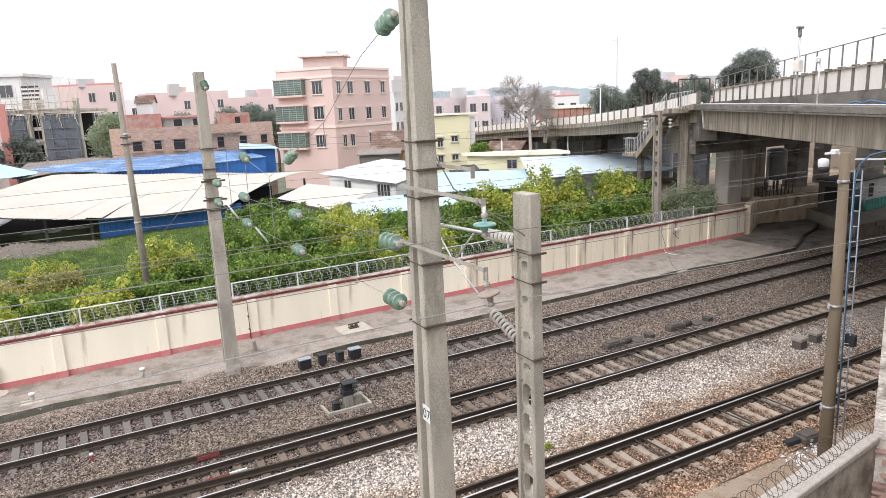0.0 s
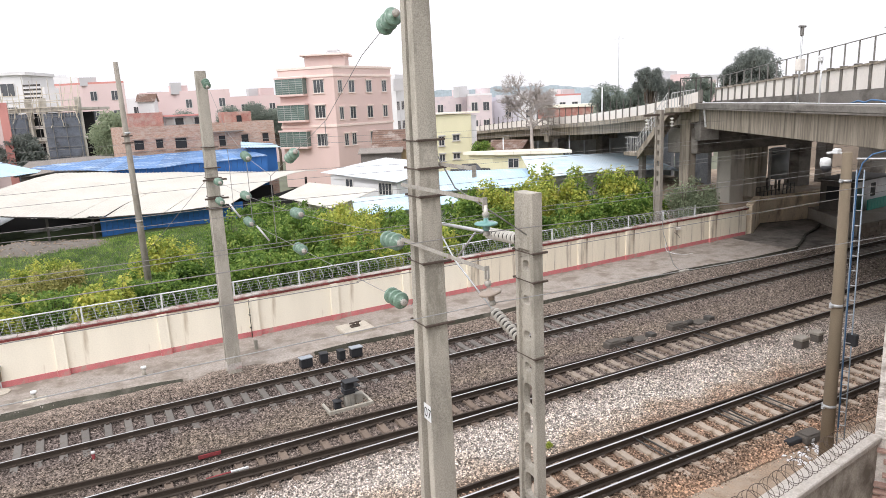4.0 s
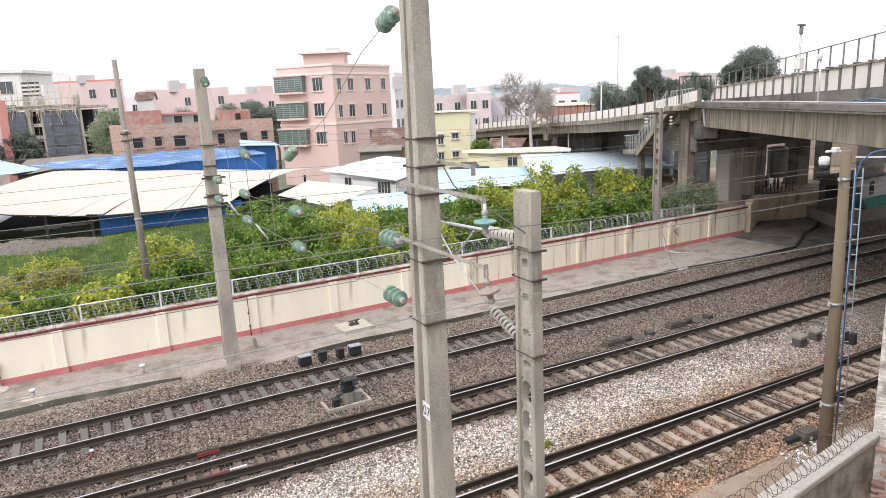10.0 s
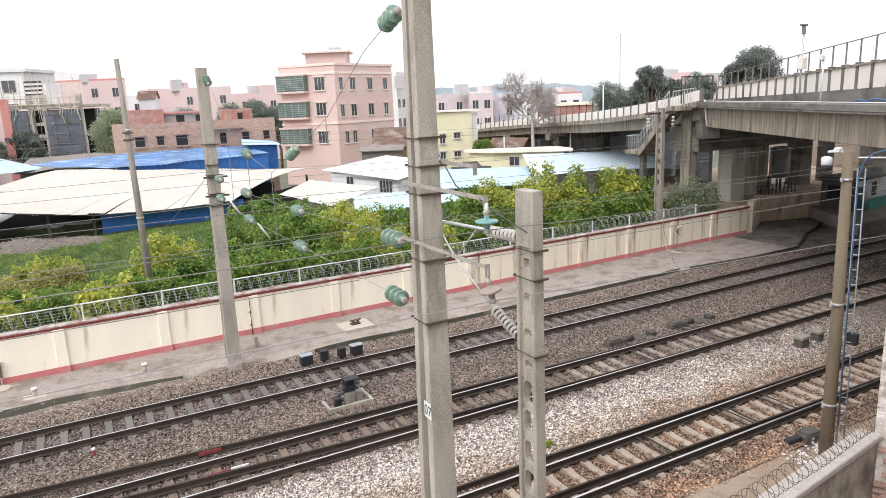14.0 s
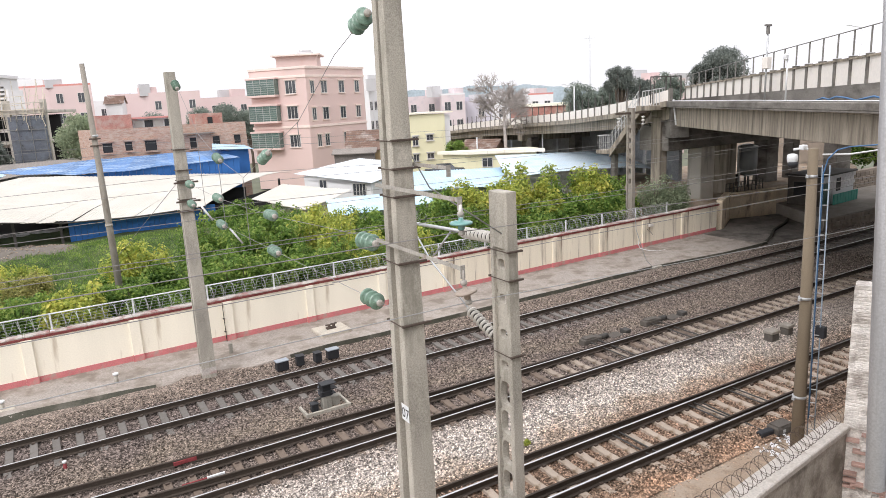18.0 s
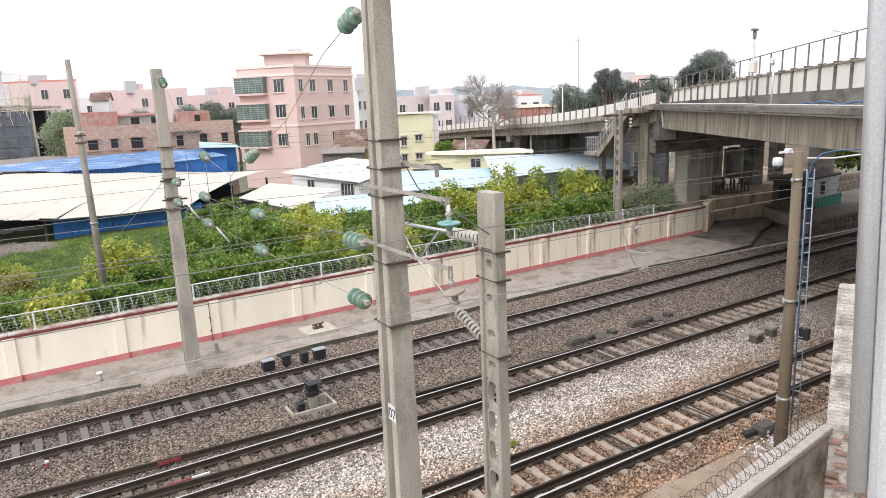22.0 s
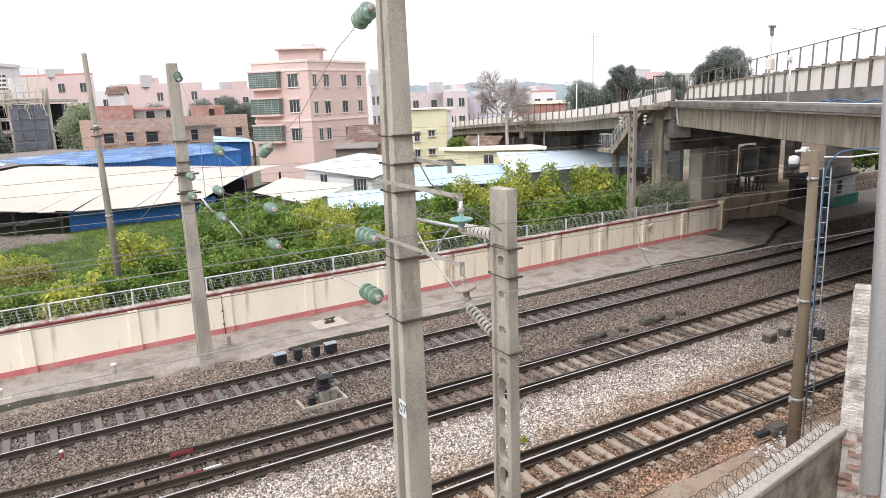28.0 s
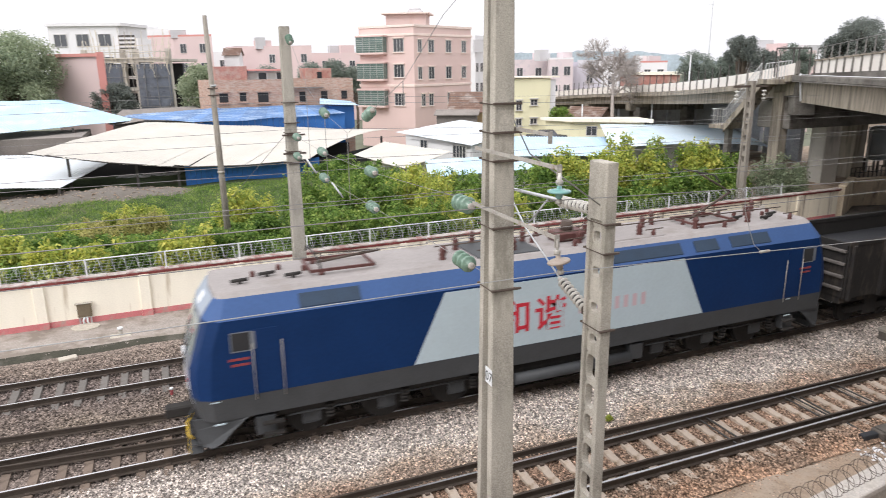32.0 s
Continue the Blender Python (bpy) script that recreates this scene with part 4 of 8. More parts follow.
for z in (1.75, 4.35, 7.35):
    part("clamp_ring", tube(bmesh.new(), [(-0.02 - 0.013 * z, 0, z - 0.03), (-0.02 - 0.013 * z, 0, z + 0.03)], [0.178 - 0.007 * z, 0.178 - 0.007 * z], 20), GALV, pr)
    part("clamp_bolt", boxes(((-0.32, -0.03, z - 0.03), (-0.24, 0.03, z + 0.03))), GALV, pr)
LADDER = mat("blue_grey_ladder_paint", (0.30, 0.36, 0.43), 0.6, 0.2, var=0.2, scale=6, bump=0.05)
lad = part("ladder", tubes([(0.10, -0.19, 0.6), (0.0, -0.17, 7.6)], [(0.18, -0.32, 0.6), (0.08, -0.30, 7.6)], r=0.016, n=6), LADDER, pr, "narrow blue-grey steel ladder")
for k in range(19):
    part("rung", tubes([(0.096 - 0.0051 * k, -0.19, 0.9 + 0.36 * k), (0.176 - 0.0051 * k, -0.32, 0.9 + 0.36 * k)], r=0.012, n=5), GALV, lad)
part("blue_conduit", tubes([(0.075, -0.21, 1.2), (0.0, -0.2, 7.4), (0.05, -0.26, 7.75), (0.16, -0.4, 7.95), (0.3, -0.6, 8.02), (0.6, -1.0, 8.05), (1.0, -1.6, 8.2), (1.8, -2.8, 8.7)],
     r=0.016, n=8), BLUE_PIPE, pr, "thick blue conduit")
part("white_cable", tubes([(0.0, -0.15, 7.85), (0.3, -0.6, 7.85), (0.8, -1.4, 8.0), (1.7, -2.8, 8.5)], r=0.02, n=6), WHITE_STEEL, pr, "white cable")
cam_arm = part("camera_arm", tubes([(-0.1, 0, 7.95), (-0.22, 0.2, 8.0), (-0.36, 0.34, 7.98)], r=0.03), WHITE_STEEL, pr)
bm = bmesh.new()
lathe(bm, [(0.05, 0.12), (0.11, 0.095), (0.122, 0.0), (0.11, -0.07), (0.07, -0.14), (0.02, -0.17)], Matrix.Translation((-0.38, 0.34, 7.76)), 18)
part("dome_housing", bm, WHITE_STEEL, cam_arm, "white dome camera housing")
bm = bmesh.new()
lathe(bm, [(0.10, -0.03), (0.115, -0.08), (0.09, -0.14), (0.04, -0.17)], Matrix.Translation((-0.44, 0.28, 7.72)), 14)
part("lens_dome", bm, BLACK, cam_arm, "dark lens dome")
part("cap_box", boxes(((-0.30, 0.12, 7.96), (-0.14, 0.26, 8.08)), bevel=0.02), WHITE_STEEL, cam_arm)
part("junction_box", boxes(((0.12, -0.42, 3.35), (0.26, -0.18, 3.65)), bevel=0.02), BLACK, pr, "small dark junction box")

# ---- head span and wires ----
HS = [(4.68, 9.94), (4.63, 11.31), (4.57, 13.3), (4.49, 15.66), (4.43, 17.51), (4.36, 19.75), (4.29, 21.8), (4.22, 24.03)]
HZ = [10.54, 10.02, 8.91, 8.11, 7.51, 7.88, 8.57, 10.19]
span = thing("head_span", (0, 0, 0), "cross-span wires with insulators between the two tall masts", "overhead line")
part("upper_cross_wire", tubes([(x, y, z) for (x, y), z in zip(HS, HZ)], r=0.006, n=5), WIRE, span)
part("middle_cross_wire", tubes([(4.68, 9.6, 7.0), (4.49, 15.62, 6.74), (4.34, 20.2, 6.72), (4.2, 24.3, 6.9)], r=0.0055, n=5), WIRE, span)
part("lower_cross_wire", tubes([(4.68, 9.6, 5.84), (4.49, 15.64, 5.89), (4.34, 20.19, 5.95), (4.2, 24.3, 6.25)], r=0.0055, n=5), WIRE, span)
for y, za, zb in ((17.5, 7.5, 5.75), (19.75, 7.88, 5.84), (21.9, 8.6, 6.3), (13.3, 8.9, 8.4)):
    x = 4.68 - (y - 9.3) * 0.0327
    part("dropper", tubes([(x, y, za), (x, y, zb)], r=0.009, n=5), WIRE, span)
for (ya, za), (yb, zb) in (((9.95, 10.52), (10.45, 10.36)), ((15.35, 8.2), (15.95, 8.0)), ((19.55, 7.86), (20.05, 7.95)), ((23.75, 10.0), (24.1, 10.2)),
                           ((10.25, 6.88), (10.85, 6.86)), ((15.35, 6.76), (15.9, 6.75)), ((20.0, 6.72), (20.6, 6.74)), ((23.5, 6.86), (24.0, 6.88)),
                           ((10.25, 5.84), (10.82, 5.85)), ((15.35, 5.89), (15.9, 5.9)), ((19.95, 5.94), (20.5, 5.97)), ((23.6, 6.18), (24.1, 6.22))):
    x = 4.68 - (ya - 9.3) * 0.0327
    insulator("strain_insulator", (x, ya, za), (x, yb, zb), 3, 0.15 if ya < 14 else 0.13, INSUL, "string of green porcelain discs in a cross-span wire", 0.04)
part("registration_arm", tubes([(3.79, 20.0, 6.58), (4.05, 20.0, 6.15)], r=0.028), WHITE_STEEL, span)
part("registration_arm", tubes([(4.50, 20.0, 5.84), (4.82, 20.0, 5.35)], r=0.028), WHITE_STEEL, span)

lines = thing("overhead_wires", (0, 0, 0), "contact and feeder wires over the tracks", "overhead line")
WIRES = [  # y, height, radius, sag
    (T2, 5.85, 0.010, 0.0), (T2, 6.92, 0.008, 0.15), (T1, 5.95, 0.010, 0.0), (T1, 6.95, 0.008, 0.15), (T3, 5.85, 0.009, 0.0), (T3 + 0.1, 6.75, 0.007, 0.1)]
for y, z, r, sag in WIRES:
    for a, b in ((-50, 4.5), (4.5, 52), (52, 110), (110, 450)):
        part("wire", tubes(wire_pts((a, y + random.uniform(-0.1, 0.1), z), (b, y, z), sag), r=r, n=4), WIRE, lines)
for wm, pts in zip((WIRE_L, WIRE), ([(-40, 7.1, 6.85), (-18, 7.1, 6.58), (4.45, 7.09, 6.62), (8.9, 7.1, 6.46), (13.8, 7.1, 6.31), (21.3, 7.2, 6.27), (45, 7.1, 6.8)],
            [(-40, 7.1, 7.8), (-18, 7.1, 7.5), (4.42, 7.1, 7.55), (8.9, 7.1, 7.42), (13.8, 7.1, 7.3), (21.3, 7.2, 7.25), (45, 7.1, 7.8)])):
    part("feeder", tubes(pts, r=0.0065, n=5), wm, lines, "dull aluminium feeder wire")
part("wire_clamp", boxes(((7.84, 7.08, 6.475), (8.04, 7.12, 6.515)), bevel=0.012), ARM, lines, "pale clamp on the feeder wire")
part("jumper", tubes([(7.86, 7.1, 6.51), (7.72, 7.1, 6.62), (7.62, 7.1, 6.82), (7.50, 7.12, 7.15), (7.45, 7.1, 7.45)], r=0.005, n=5), WIRE_L, lines)
for y, z in ((24.3, 7.1), (24.3, 8.05), (33, 8.0)):
    part("feeder", tubes(wire_pts((-50, y, z + 0.1), (4.2, y, z), 0.3) + wire_pts((4.2, y, z), (52, y + 4, z - 0.2), 0.5)[1:], r=0.009, n=4), WIRE, lines)
part("guy_wire", tubes([(4.0, 24.5, 6.95), (2.4, 32.6, 3.2)], r=0.009, n=4), WIRE, lines)

# ---- trackside boxes ----
RAIL_LID = mat("blue_grey_lid", (0.33, 0.36, 0.40), 0.5, 0.2, var=0.2, scale=5, bump=0.05)


def relay_box(at, s, label="small black trackside box on a short post", lean=0):
    t = thing("trackside_box", at, label, "equipment box", "trackside boxes", rz=lean)
    part("housing", boxes(((-0.2 * s, -0.14, 0.12), (0.2 * s, 0.14, 0.46)), bevel=0.02), BLACK, t)
    part("lid", boxes(((-0.22 * s, -0.16, 0.46), (0.22 * s, 0.16, 0.50)), bevel=0.01), RAIL_LID if s > 0.9 else BLACK, t)
    part("foot", boxes(((-0.06, -0.05, -0.3), (0.06, 0.05, 0.13))), RUST, t)
    return t


for x, y, s, ln_ in ((6.5, 23.25, 1.2, 3), (7.2, 23.3, 0.8, -5), (7.85, 23.2, 0.7, 4), (8.45, 23.2, 1.2, 0)):
    relay_box((x, y, -0.25), s * 0.92, lean=ln_)

dw = thing("dwarf_signal", (6.75, 19.6, -0.25), "black dwarf signal on a pale concrete base frame", "signal")
part("base_frame", boxes(((-0.78, -0.40, -0.1), (0.72, -0.32, 0.07)), ((-0.78, -0.32, -0.1), (-0.70, 0.35, 0.07)), ((0.64, -0.32, -0.1), (0.72, 0.62, 0.07)), bevel=0.01), MAST, dw)
part("pedestal", boxes(((-0.12, -0.14, -0.2), (0.18, 0.14, 0.38)), bevel=0.02), CONCRETE, dw)
part("side_plinth", boxes(((0.18, -0.05, -0.1), (0.50, 0.2, 0.28)), bevel=0.03), CONCRETE, dw)
part("lamp_head", boxes(((-0.17, -0.16, 0.38), (0.22, 0.16, 0.56)), ((-0.12, -0.14, 0.56), (0.18, 0.14, 0.80)), bevel=0.02), BLACK, dw)
part("visor", boxes(((-0.16, -0.26, 0.79), (0.34, 0.1, 0.83)), ((0.16, -0.24, 0.62), (0.36, 0.05, 0.65)), ((0.16, -0.24, 0.46), (0.30, 0.05, 0.49)), bevel=0.008), BLACK, dw)
lens = bmesh.new()
for z in (0.48, 0.70):
    lathe(lens, [(0.07, 0.0), (0.06, 0.02), (0.02, 0.03)], Matrix.Translation((-0.18, 0, z)) @ Matrix.Rotation(-math.pi / 2, 4, "Y"), 12)
part("lens", lens, GLASS_D, dw, "dark signal lenses")
part("stub_box", boxes(((-0.50, -0.16, -0.1), (-0.28, 0.06, 0.20)), bevel=0.03), BLACK, dw)
part("stub_cap", boxes(((-0.53, -0.19, 0.20), (-0.25, 0.09, 0.25)), bevel=0.02), BLACK, dw)
part("link_tray", boxes(((-0.34, 0.0, 0.26), (-0.1, 0.12, 0.33)), bevel=0.02), DARK_METAL, dw)

BOX_G = mat("dirt_and_shade_concrete", (0.105, 0.092, 0.08), 0.9, var=0.3, scale=4, fine=30, bump=0.3)
for x, y in ((17.2, 18.6), (20.6, 18.7)):
    sm = thing("switch_machine", (x, y, -0.25), "low grey point machine box with rods to the switch rails", "point machine", "switch machines")
    part("case", boxes(((-0.45, -0.18, 0), (0.45, 0.18, 0.24)), bevel=0.03), BOX_G, sm)
    part("lid", boxes(((-0.35, -0.15, 0.24), (0.2, 0.15, 0.29)), bevel=0.02), BOX_G, sm)
    part("motor", tube(bmesh.new(), [(0.45, 0, 0.14), (0.85, 0, 0.14)], [0.11, 0.11], 12), DARK_METAL, sm)
    part("rod", tubes([(0.2, -0.2, 0.15), (0.2, -2.6, 0.12)], [(-0.2, -0.2, 0.15), (-0.2, -2.6, 0.12)], r=0.025), DARK_METAL, sm)
    part("plate", boxes(((0.95, -0.25, 0.0), (1.6, 0.25, 0.08)), bevel=0.02), BOX_G, sm)
    part("junction_box", boxes(((1.7, -0.2, 0.0), (2.0, 0.15, 0.2)), bevel=0.02), DARK_METAL, sm)
for x, y, s in ((22.75, 14.75, 1.0), (23.75, 14.8, 0.75)):
    st_ = thing("trackside_box", (x, y, -0.3), "square grey concrete box between the tracks", "equipment box", "trackside boxes")
    part("body", boxes(((-0.22 * s, -0.18, 0), (0.22 * s, 0.18, 0.30)), bevel=0.03), BOX_G, st_)
    part("lid", boxes(((-0.25 * s, -0.21, 0.30), (0.25 * s, 0.21, 0.42)), bevel=0.02), MAST_D, st_)
sw = thing("switch_machine", (16.62, 10.35, -0.3), "long low black point machine beside the camera pole", "point machine", "switch machines", rz=-4)
part("case", boxes(((-0.36, -0.2, 0), (0.34, 0.2, 0.22)), bevel=0.03), BOX_G, sw)
part("cover", boxes(((-0.28, -0.17, 0.22), (0.28, 0.17, 0.26)), bevel=0.015), BOX_G, sw)
part("latch", boxes(((-0.16, -0.215, 0.08), (-0.06, -0.195, 0.16)), bevel=0.005), GALV, sw)
part("arm", boxes(((-0.85, -0.08, 0.04), (-0.36, 0.12, 0.18)), bevel=0.02), BLACK, sw)
part("rod", tubes([(-0.6, 0.1, 0.13), (-0.6, 2.6, 0.12)], r=0.025), DARK_METAL, sw)
for x, y in ((12.5, 11.92), (15.6, 11.92), (17.4, 11.92)):
    part("switch_rod", tubes([(x, -0.75, -0.1), (x, 0.75, -0.1)], [(x + 0.25, -0.75, -0.1), (x + 0.25, 0.75, -0.1)], r=0.025), DARK_METAL, tr3)
BRKN_SLAB = mat("pale_cement_slab", (0.52, 0.47, 0.40), 0.95, var=0.3, scale=2, fine=20, bump=0.4, stain=(0.34, 0.29, 0.24), stain_at=0.6, stain_scale=2)
mh = thing("drain_cover", (9.5, 25.95, -0.09), "square pale concrete slab with a rusty valve on top", "manhole cover", rz=2)
part("slab", boxes(((-0.68, -0.6, -0.1), (0.68, 0.6, 0.16)), bevel=0.03), BRKN_SLAB, mh)
vb = boxes(((-0.22, -0.1, 0.16), (0.2, 0.1, 0.24)), ((-0.14, -0.07, 0.24), (-0.04, 0.07, 0.36)), ((0.06, -0.07, 0.24), (0.16, 0.07, 0.36)), bevel=0.02)
tube(vb, [(-0.24, 0.02, 0.33), (0.26, 0.02, 0.35)], 0.035, 8)
part("valve", vb, RUST, mh)
for x, y in ((-2.25, 25.6), (1.22, 25.85)):
    bo = thing("bollard", (x, y, -0.1), "short white-capped stub post on the cement strip", "bollard", "bollards")
    part("stem", tubes([(0, 0, -0.1), (0, 0, 0.26)], r=0.075, n=10), MAST, bo)
    part("cap", tubes([(0, 0, 0.26), (0, 0, 0.33)], r=0.10, n=12), WHITE_STEEL, bo, "white cap")
    part("footing", boxes(((-0.35, -0.22, -0.06), (0.35, 0.18, 0.045)), bevel=0.02), BRKN_SLAB, bo, "small cement footing") if x < 0 else None
bo = thing("bollard", (5.36, 26.1, -0.1), "short grey stub post against the boundary wall", "bollard", "bollards")
part("stem", boxes(((-0.07, -0.06, -0.1), (0.07, 0.06, 0.42)), bevel=0.015), CONCRETE, bo)
wb = thing("wall_cabinet", (-3.5, 27.38, 0.0), "olive-brown meter cabinet on the boundary wall with white pipes below", "cabinet")
part("case", boxes(((-0.24, -0.12, 0.24), (0.24, 0.0, 0.76)), bevel=0.012), mat("olive_case", (0.20, 0.16, 0.105), 0.7, var=0.2, scale=4), wb)
part("door", boxes(((-0.21, -0.135, 0.27), (0.21, -0.12, 0.73)), bevel=0.004), mat("olive_door", (0.17, 0.135, 0.09), 0.7, var=0.25, scale=5), wb)
part("hood", boxes(((-0.29, -0.17, 0.76), (0.29, 0.0, 0.79)), bevel=0.008), MAST, wb, "pale hood")
for x in (-0.19, 0.19):
    part("leg", boxes(((x - 0.02, -0.1, -0.12), (x + 0.02, -0.06, 0.24))), GALV, wb)
part("pipe", tubes([(-0.05, -0.08, -0.12), (-0.08, -0.1, 0.1), (0.0, -0.08, 0.26)], r=0.04), WHITE_STEEL, wb, "white pipe")
part("pipe", tubes([(0.12, -0.08, -0.12), (0.06, -0.12, 0.05), (0.06, -0.08, 0.26)], r=0.035), WHITE_STEEL, wb, "white pipe")
part("pad", slab(bmesh.new(), [(0.5 * math.cos(q * 0.6283), -0.45 + 0.4 * math.sin(q * 0.6283), -0.02) for q in range(10)], 0.1), BRKN_SLAB, wb, "round worn cement pad")

mk = thing("marker_post", (-0.64, 20.22, -0.28), "short red and white track marker post in the ballast", "marker post")
part("stem", tubes([(0, 0, -0.1), (0, 0, 0.22)], r=0.045, n=10), RED_MARK, mk, "dull red stem")
part("head", tubes([(0, 0, 0.22), (0, 0, 0.28)], r=0.05, n=10), WHITE_STEEL, mk, "white head")
ws_ = thing("concrete_slab_piece", (-3.85, 24.45, -0.22), "broken pale concrete slab lying beside the kerb", "slab", rz=14)
part("slab", boxes(((-0.28, -0.16, -0.06), (0.28, 0.16, 0.05)), bevel=0.02), BRKN_SLAB, ws_)
deb2 = part("plaster_debris", stones("plaster_debris", 90, 15.1, 17.0, 9.35, 10.2, 0.07, WHITE_R, lambda x, y: -0.31, 41), None)
tagged(deb2, "broken white plaster pieces at the foot of the camera pole", "debris", kind="stuff")
wd = thing("weed", (10.34, 13.72, -0.22), "small yellow-green weed growing in the ballast", "plant")
wv, wf = [], []
for k in range(40):
    a_, r_w, h_w = k * 2.4, 0.03 + 0.10 * ((k * 7) % 10) / 10, 0.06 + 0.12 * ((k * 3) % 10) / 10
    c_, s_ = math.cos(a_), math.sin(a_)
    wv += [(r_w * 0.3 * c_, r_w * 0.3 * s_, 0), (r_w * c_ - 0.03 * s_, r_w * s_ + 0.03 * c_, h_w), (r_w * 1.4 * c_, r_w * 1.4 * s_, h_w * 1.2), (r_w * c_ + 0.03 * s_, r_w * s_ - 0.03 * c_, h_w)]
    wf.append((4 * k, 4 * k + 1, 4 * k + 2, 4 * k + 3))
part("leaves", mesh_of("leaves", wv, wf, LEAF_Y), None, wd)

# ---- low wall beside the overpass, with razor coil ----
BRKN_PALE = mat("pale_worn_coping", (0.52, 0.48, 0.44), 0.95, var=0.3, scale=2.5, fine=25, bump=0.5, stain=(0.38, 0.34, 0.3), stain_at=0.58, stain_scale=2.5)
NEAR_W = mat("blotched_wall_render", (0.40, 0.36, 0.315), 0.95, var=0.35, scale=1.6, fine=25, bump=0.4, stain=(0.17, 0.145, 0.12), stain_at=0.53, stain_scale=1.3)
nw = thing("wall_near", (0, 0, 0), "low concrete wall with pale coping and a razor wire coil", "wall", kind="structure")


def near_y(x):
    return 6.28 + 0.13 * (x - 9.7)


ang = math.atan(0.13)
m = Matrix.Translation((-2, near_y(-2), 0)) @ Matrix.Rotation(ang, 4, "Z")
part("wall_body", boxes(((0, 0.06, -0.6), (15.3, 0.36, 2.27))), NEAR_W, nw).matrix_basis = m
k = 0.0
while k < 15.2:
    part("coping", boxes(((k + 0.004, 0, 2.27), (min(k + 1.7, 15.3) - 0.004, 0.42, 2.40)), bevel=0.02), BRKN_PALE, nw, "pale worn coping").matrix_basis = m
    k += 1.7
coil = thing("razor_coil", (0, 0, 2.4), "rusty razor wire coil lying on the low wall", "razor wire")
pts = []
for i in range(92 * 12):
    u = i / (92 * 12)
    an = u * 92 * 2 * math.pi
    xx = -1 + 14.1 * u + 0.15 * math.sin(an * 0.5)
    pts.append((xx, near_y(xx) + 0.27 + (0.20 + 0.02 * math.sin(u * 31)) * math.cos(an), 0.19 + 0.19 * math.sin(an)))
part("coil", tubes(pts, r=0.0055, n=3), RUST, coil)

# masonry end wall with crumbling plaster, and the steel column next to the camera
BRKN = mat("crumbling_plaster", (0.76, 0.715, 0.67), 0.95, var=0.25, scale=3, fine=25, bump=0.8, stain=(0.36, 0.31, 0.28),
           stain_at=0.57, stain_scale=2.6, dist=0.05)
BRICK_N = mat("pale_red_brick", (0.46, 0.31, 0.265), 0.95, var=0.3, scale=6, fine=40, bump=0.5, rnd=0.6)
ew = thing("wall_end", (13.12, 6.85, 0), "broken brick pier with crumbling white plaster", "wall", kind="structure", rz=-62)
bm = bmesh.new()
bmesh.ops.create_grid(bm, x_segments=14, y_segments=160, size=0.5)
for v in bm.verts:
    xx, zz = v.co.x + 0.5, v.co.y + 0.5
    v.co = (xx * 2.2, -0.02 + 0.05 * noise.noise((xx * 5, zz * 14, 1)) + (0.007 if (zz * 2.95 / 0.075 + 0.25 * noise.noise((xx * 5, zz * 9, 4))) % 1 < 0.2 else 0.0), 2.35 + zz * 2.95)
part("plaster_face", bm, BRKN, ew)
part("core", boxes(((0.02, 0.03, -0.6), (2.2, 0.5, 5.28)), bevel=0.03), BRKN, ew)
rb = random.Random(9)
for r in range(22):
    for c in range(7):
        if rb.random() < 0.3:
            x0 = 0.06 + c * 0.26 + (0.13 if r % 2 else 0)
            z0 = 0.75 + r * 0.073
            part("brick", boxes(((x0, -0.06 - rb.uniform(0, 0.06), z0), (x0 + 0.235, 0.05, z0 + 0.062)), bevel=0.006),
                 BRICK_N if rb.random() < 0.55 else BRKN, ew)
STEEL_G = mat("grey_galvanised_paint", (0.53, 0.53, 0.565), 0.55, 0.0, var=0.25, scale=10, fine=160, bump=0.06,
              stain=(0.36, 0.36, 0.385), stain_at=0.55, stain_scale=14, stretch=(1, 1, 0.06))
sc = thing("steel_column", (2.121, 0.584, -0.6), "light grey painted steel column with a thin pipe beside it", "column", rz=-63)
sc.rotation_euler = (0, radians(-2.3), radians(-63))
part("column", boxes(((0.0, -0.06, 0), (0.16, 0.06, 11.5)), bevel=0.02), STEEL_G, sc)
part("side_pipe", tubes([(-0.028, -0.03, 8.62), (-0.026, -0.03, 11.4)], r=0.026, n=14), STEEL_G, sc)
part("slot", boxes(((0.035, -0.063, 9.55), (0.040, -0.058, 9.66))), BLACK, sc, "dark slot in the steel")
part("slot", boxes(((0.085, -0.063, 9.70), (0.088, -0.058, 9.84))), BLACK, sc, "dark slot in the steel")


def face_matrix(a, b):
    a, b = Vector((*a, 0)), Vector((*b, 0))
    d = (b - a).normalized()
    m = Matrix((d, (-d.y, d.x, 0), (0, 0, 1))).transposed().to_4x4()
    m.translation = a
    return m, (b - a).length


# ---- road overpass ----
RAIL_G = mat("greyed_rail_paint", (0.5, 0.5, 0.5), 0.6, var=0.2, scale=3, bump=0)
SCAF = mat("dull_steel_tube", (0.22, 0.21, 0.2), 0.7, var=0.2, scale=2, bump=0)
bridge = thing("overpass", (34.4, 29.5, 0), "grey concrete road overpass with white parapet panels and railing", "bridge", kind="structure", rz=-121.35)
L = 44.0
part("edge_girder", boxes(((0, 0, 6.9), (L, 0.55, 8.13)), bevel=0.02), DECK, bridge, "rain-streaked edge girder")
for y in (2.4, 4.6, 6.8, 9.0, 11.5, 14, 17, 20, 23):
    part("girder", boxes(((0, y, 6.95), (L, y + 0.55, 8.13))), DECK, bridge)
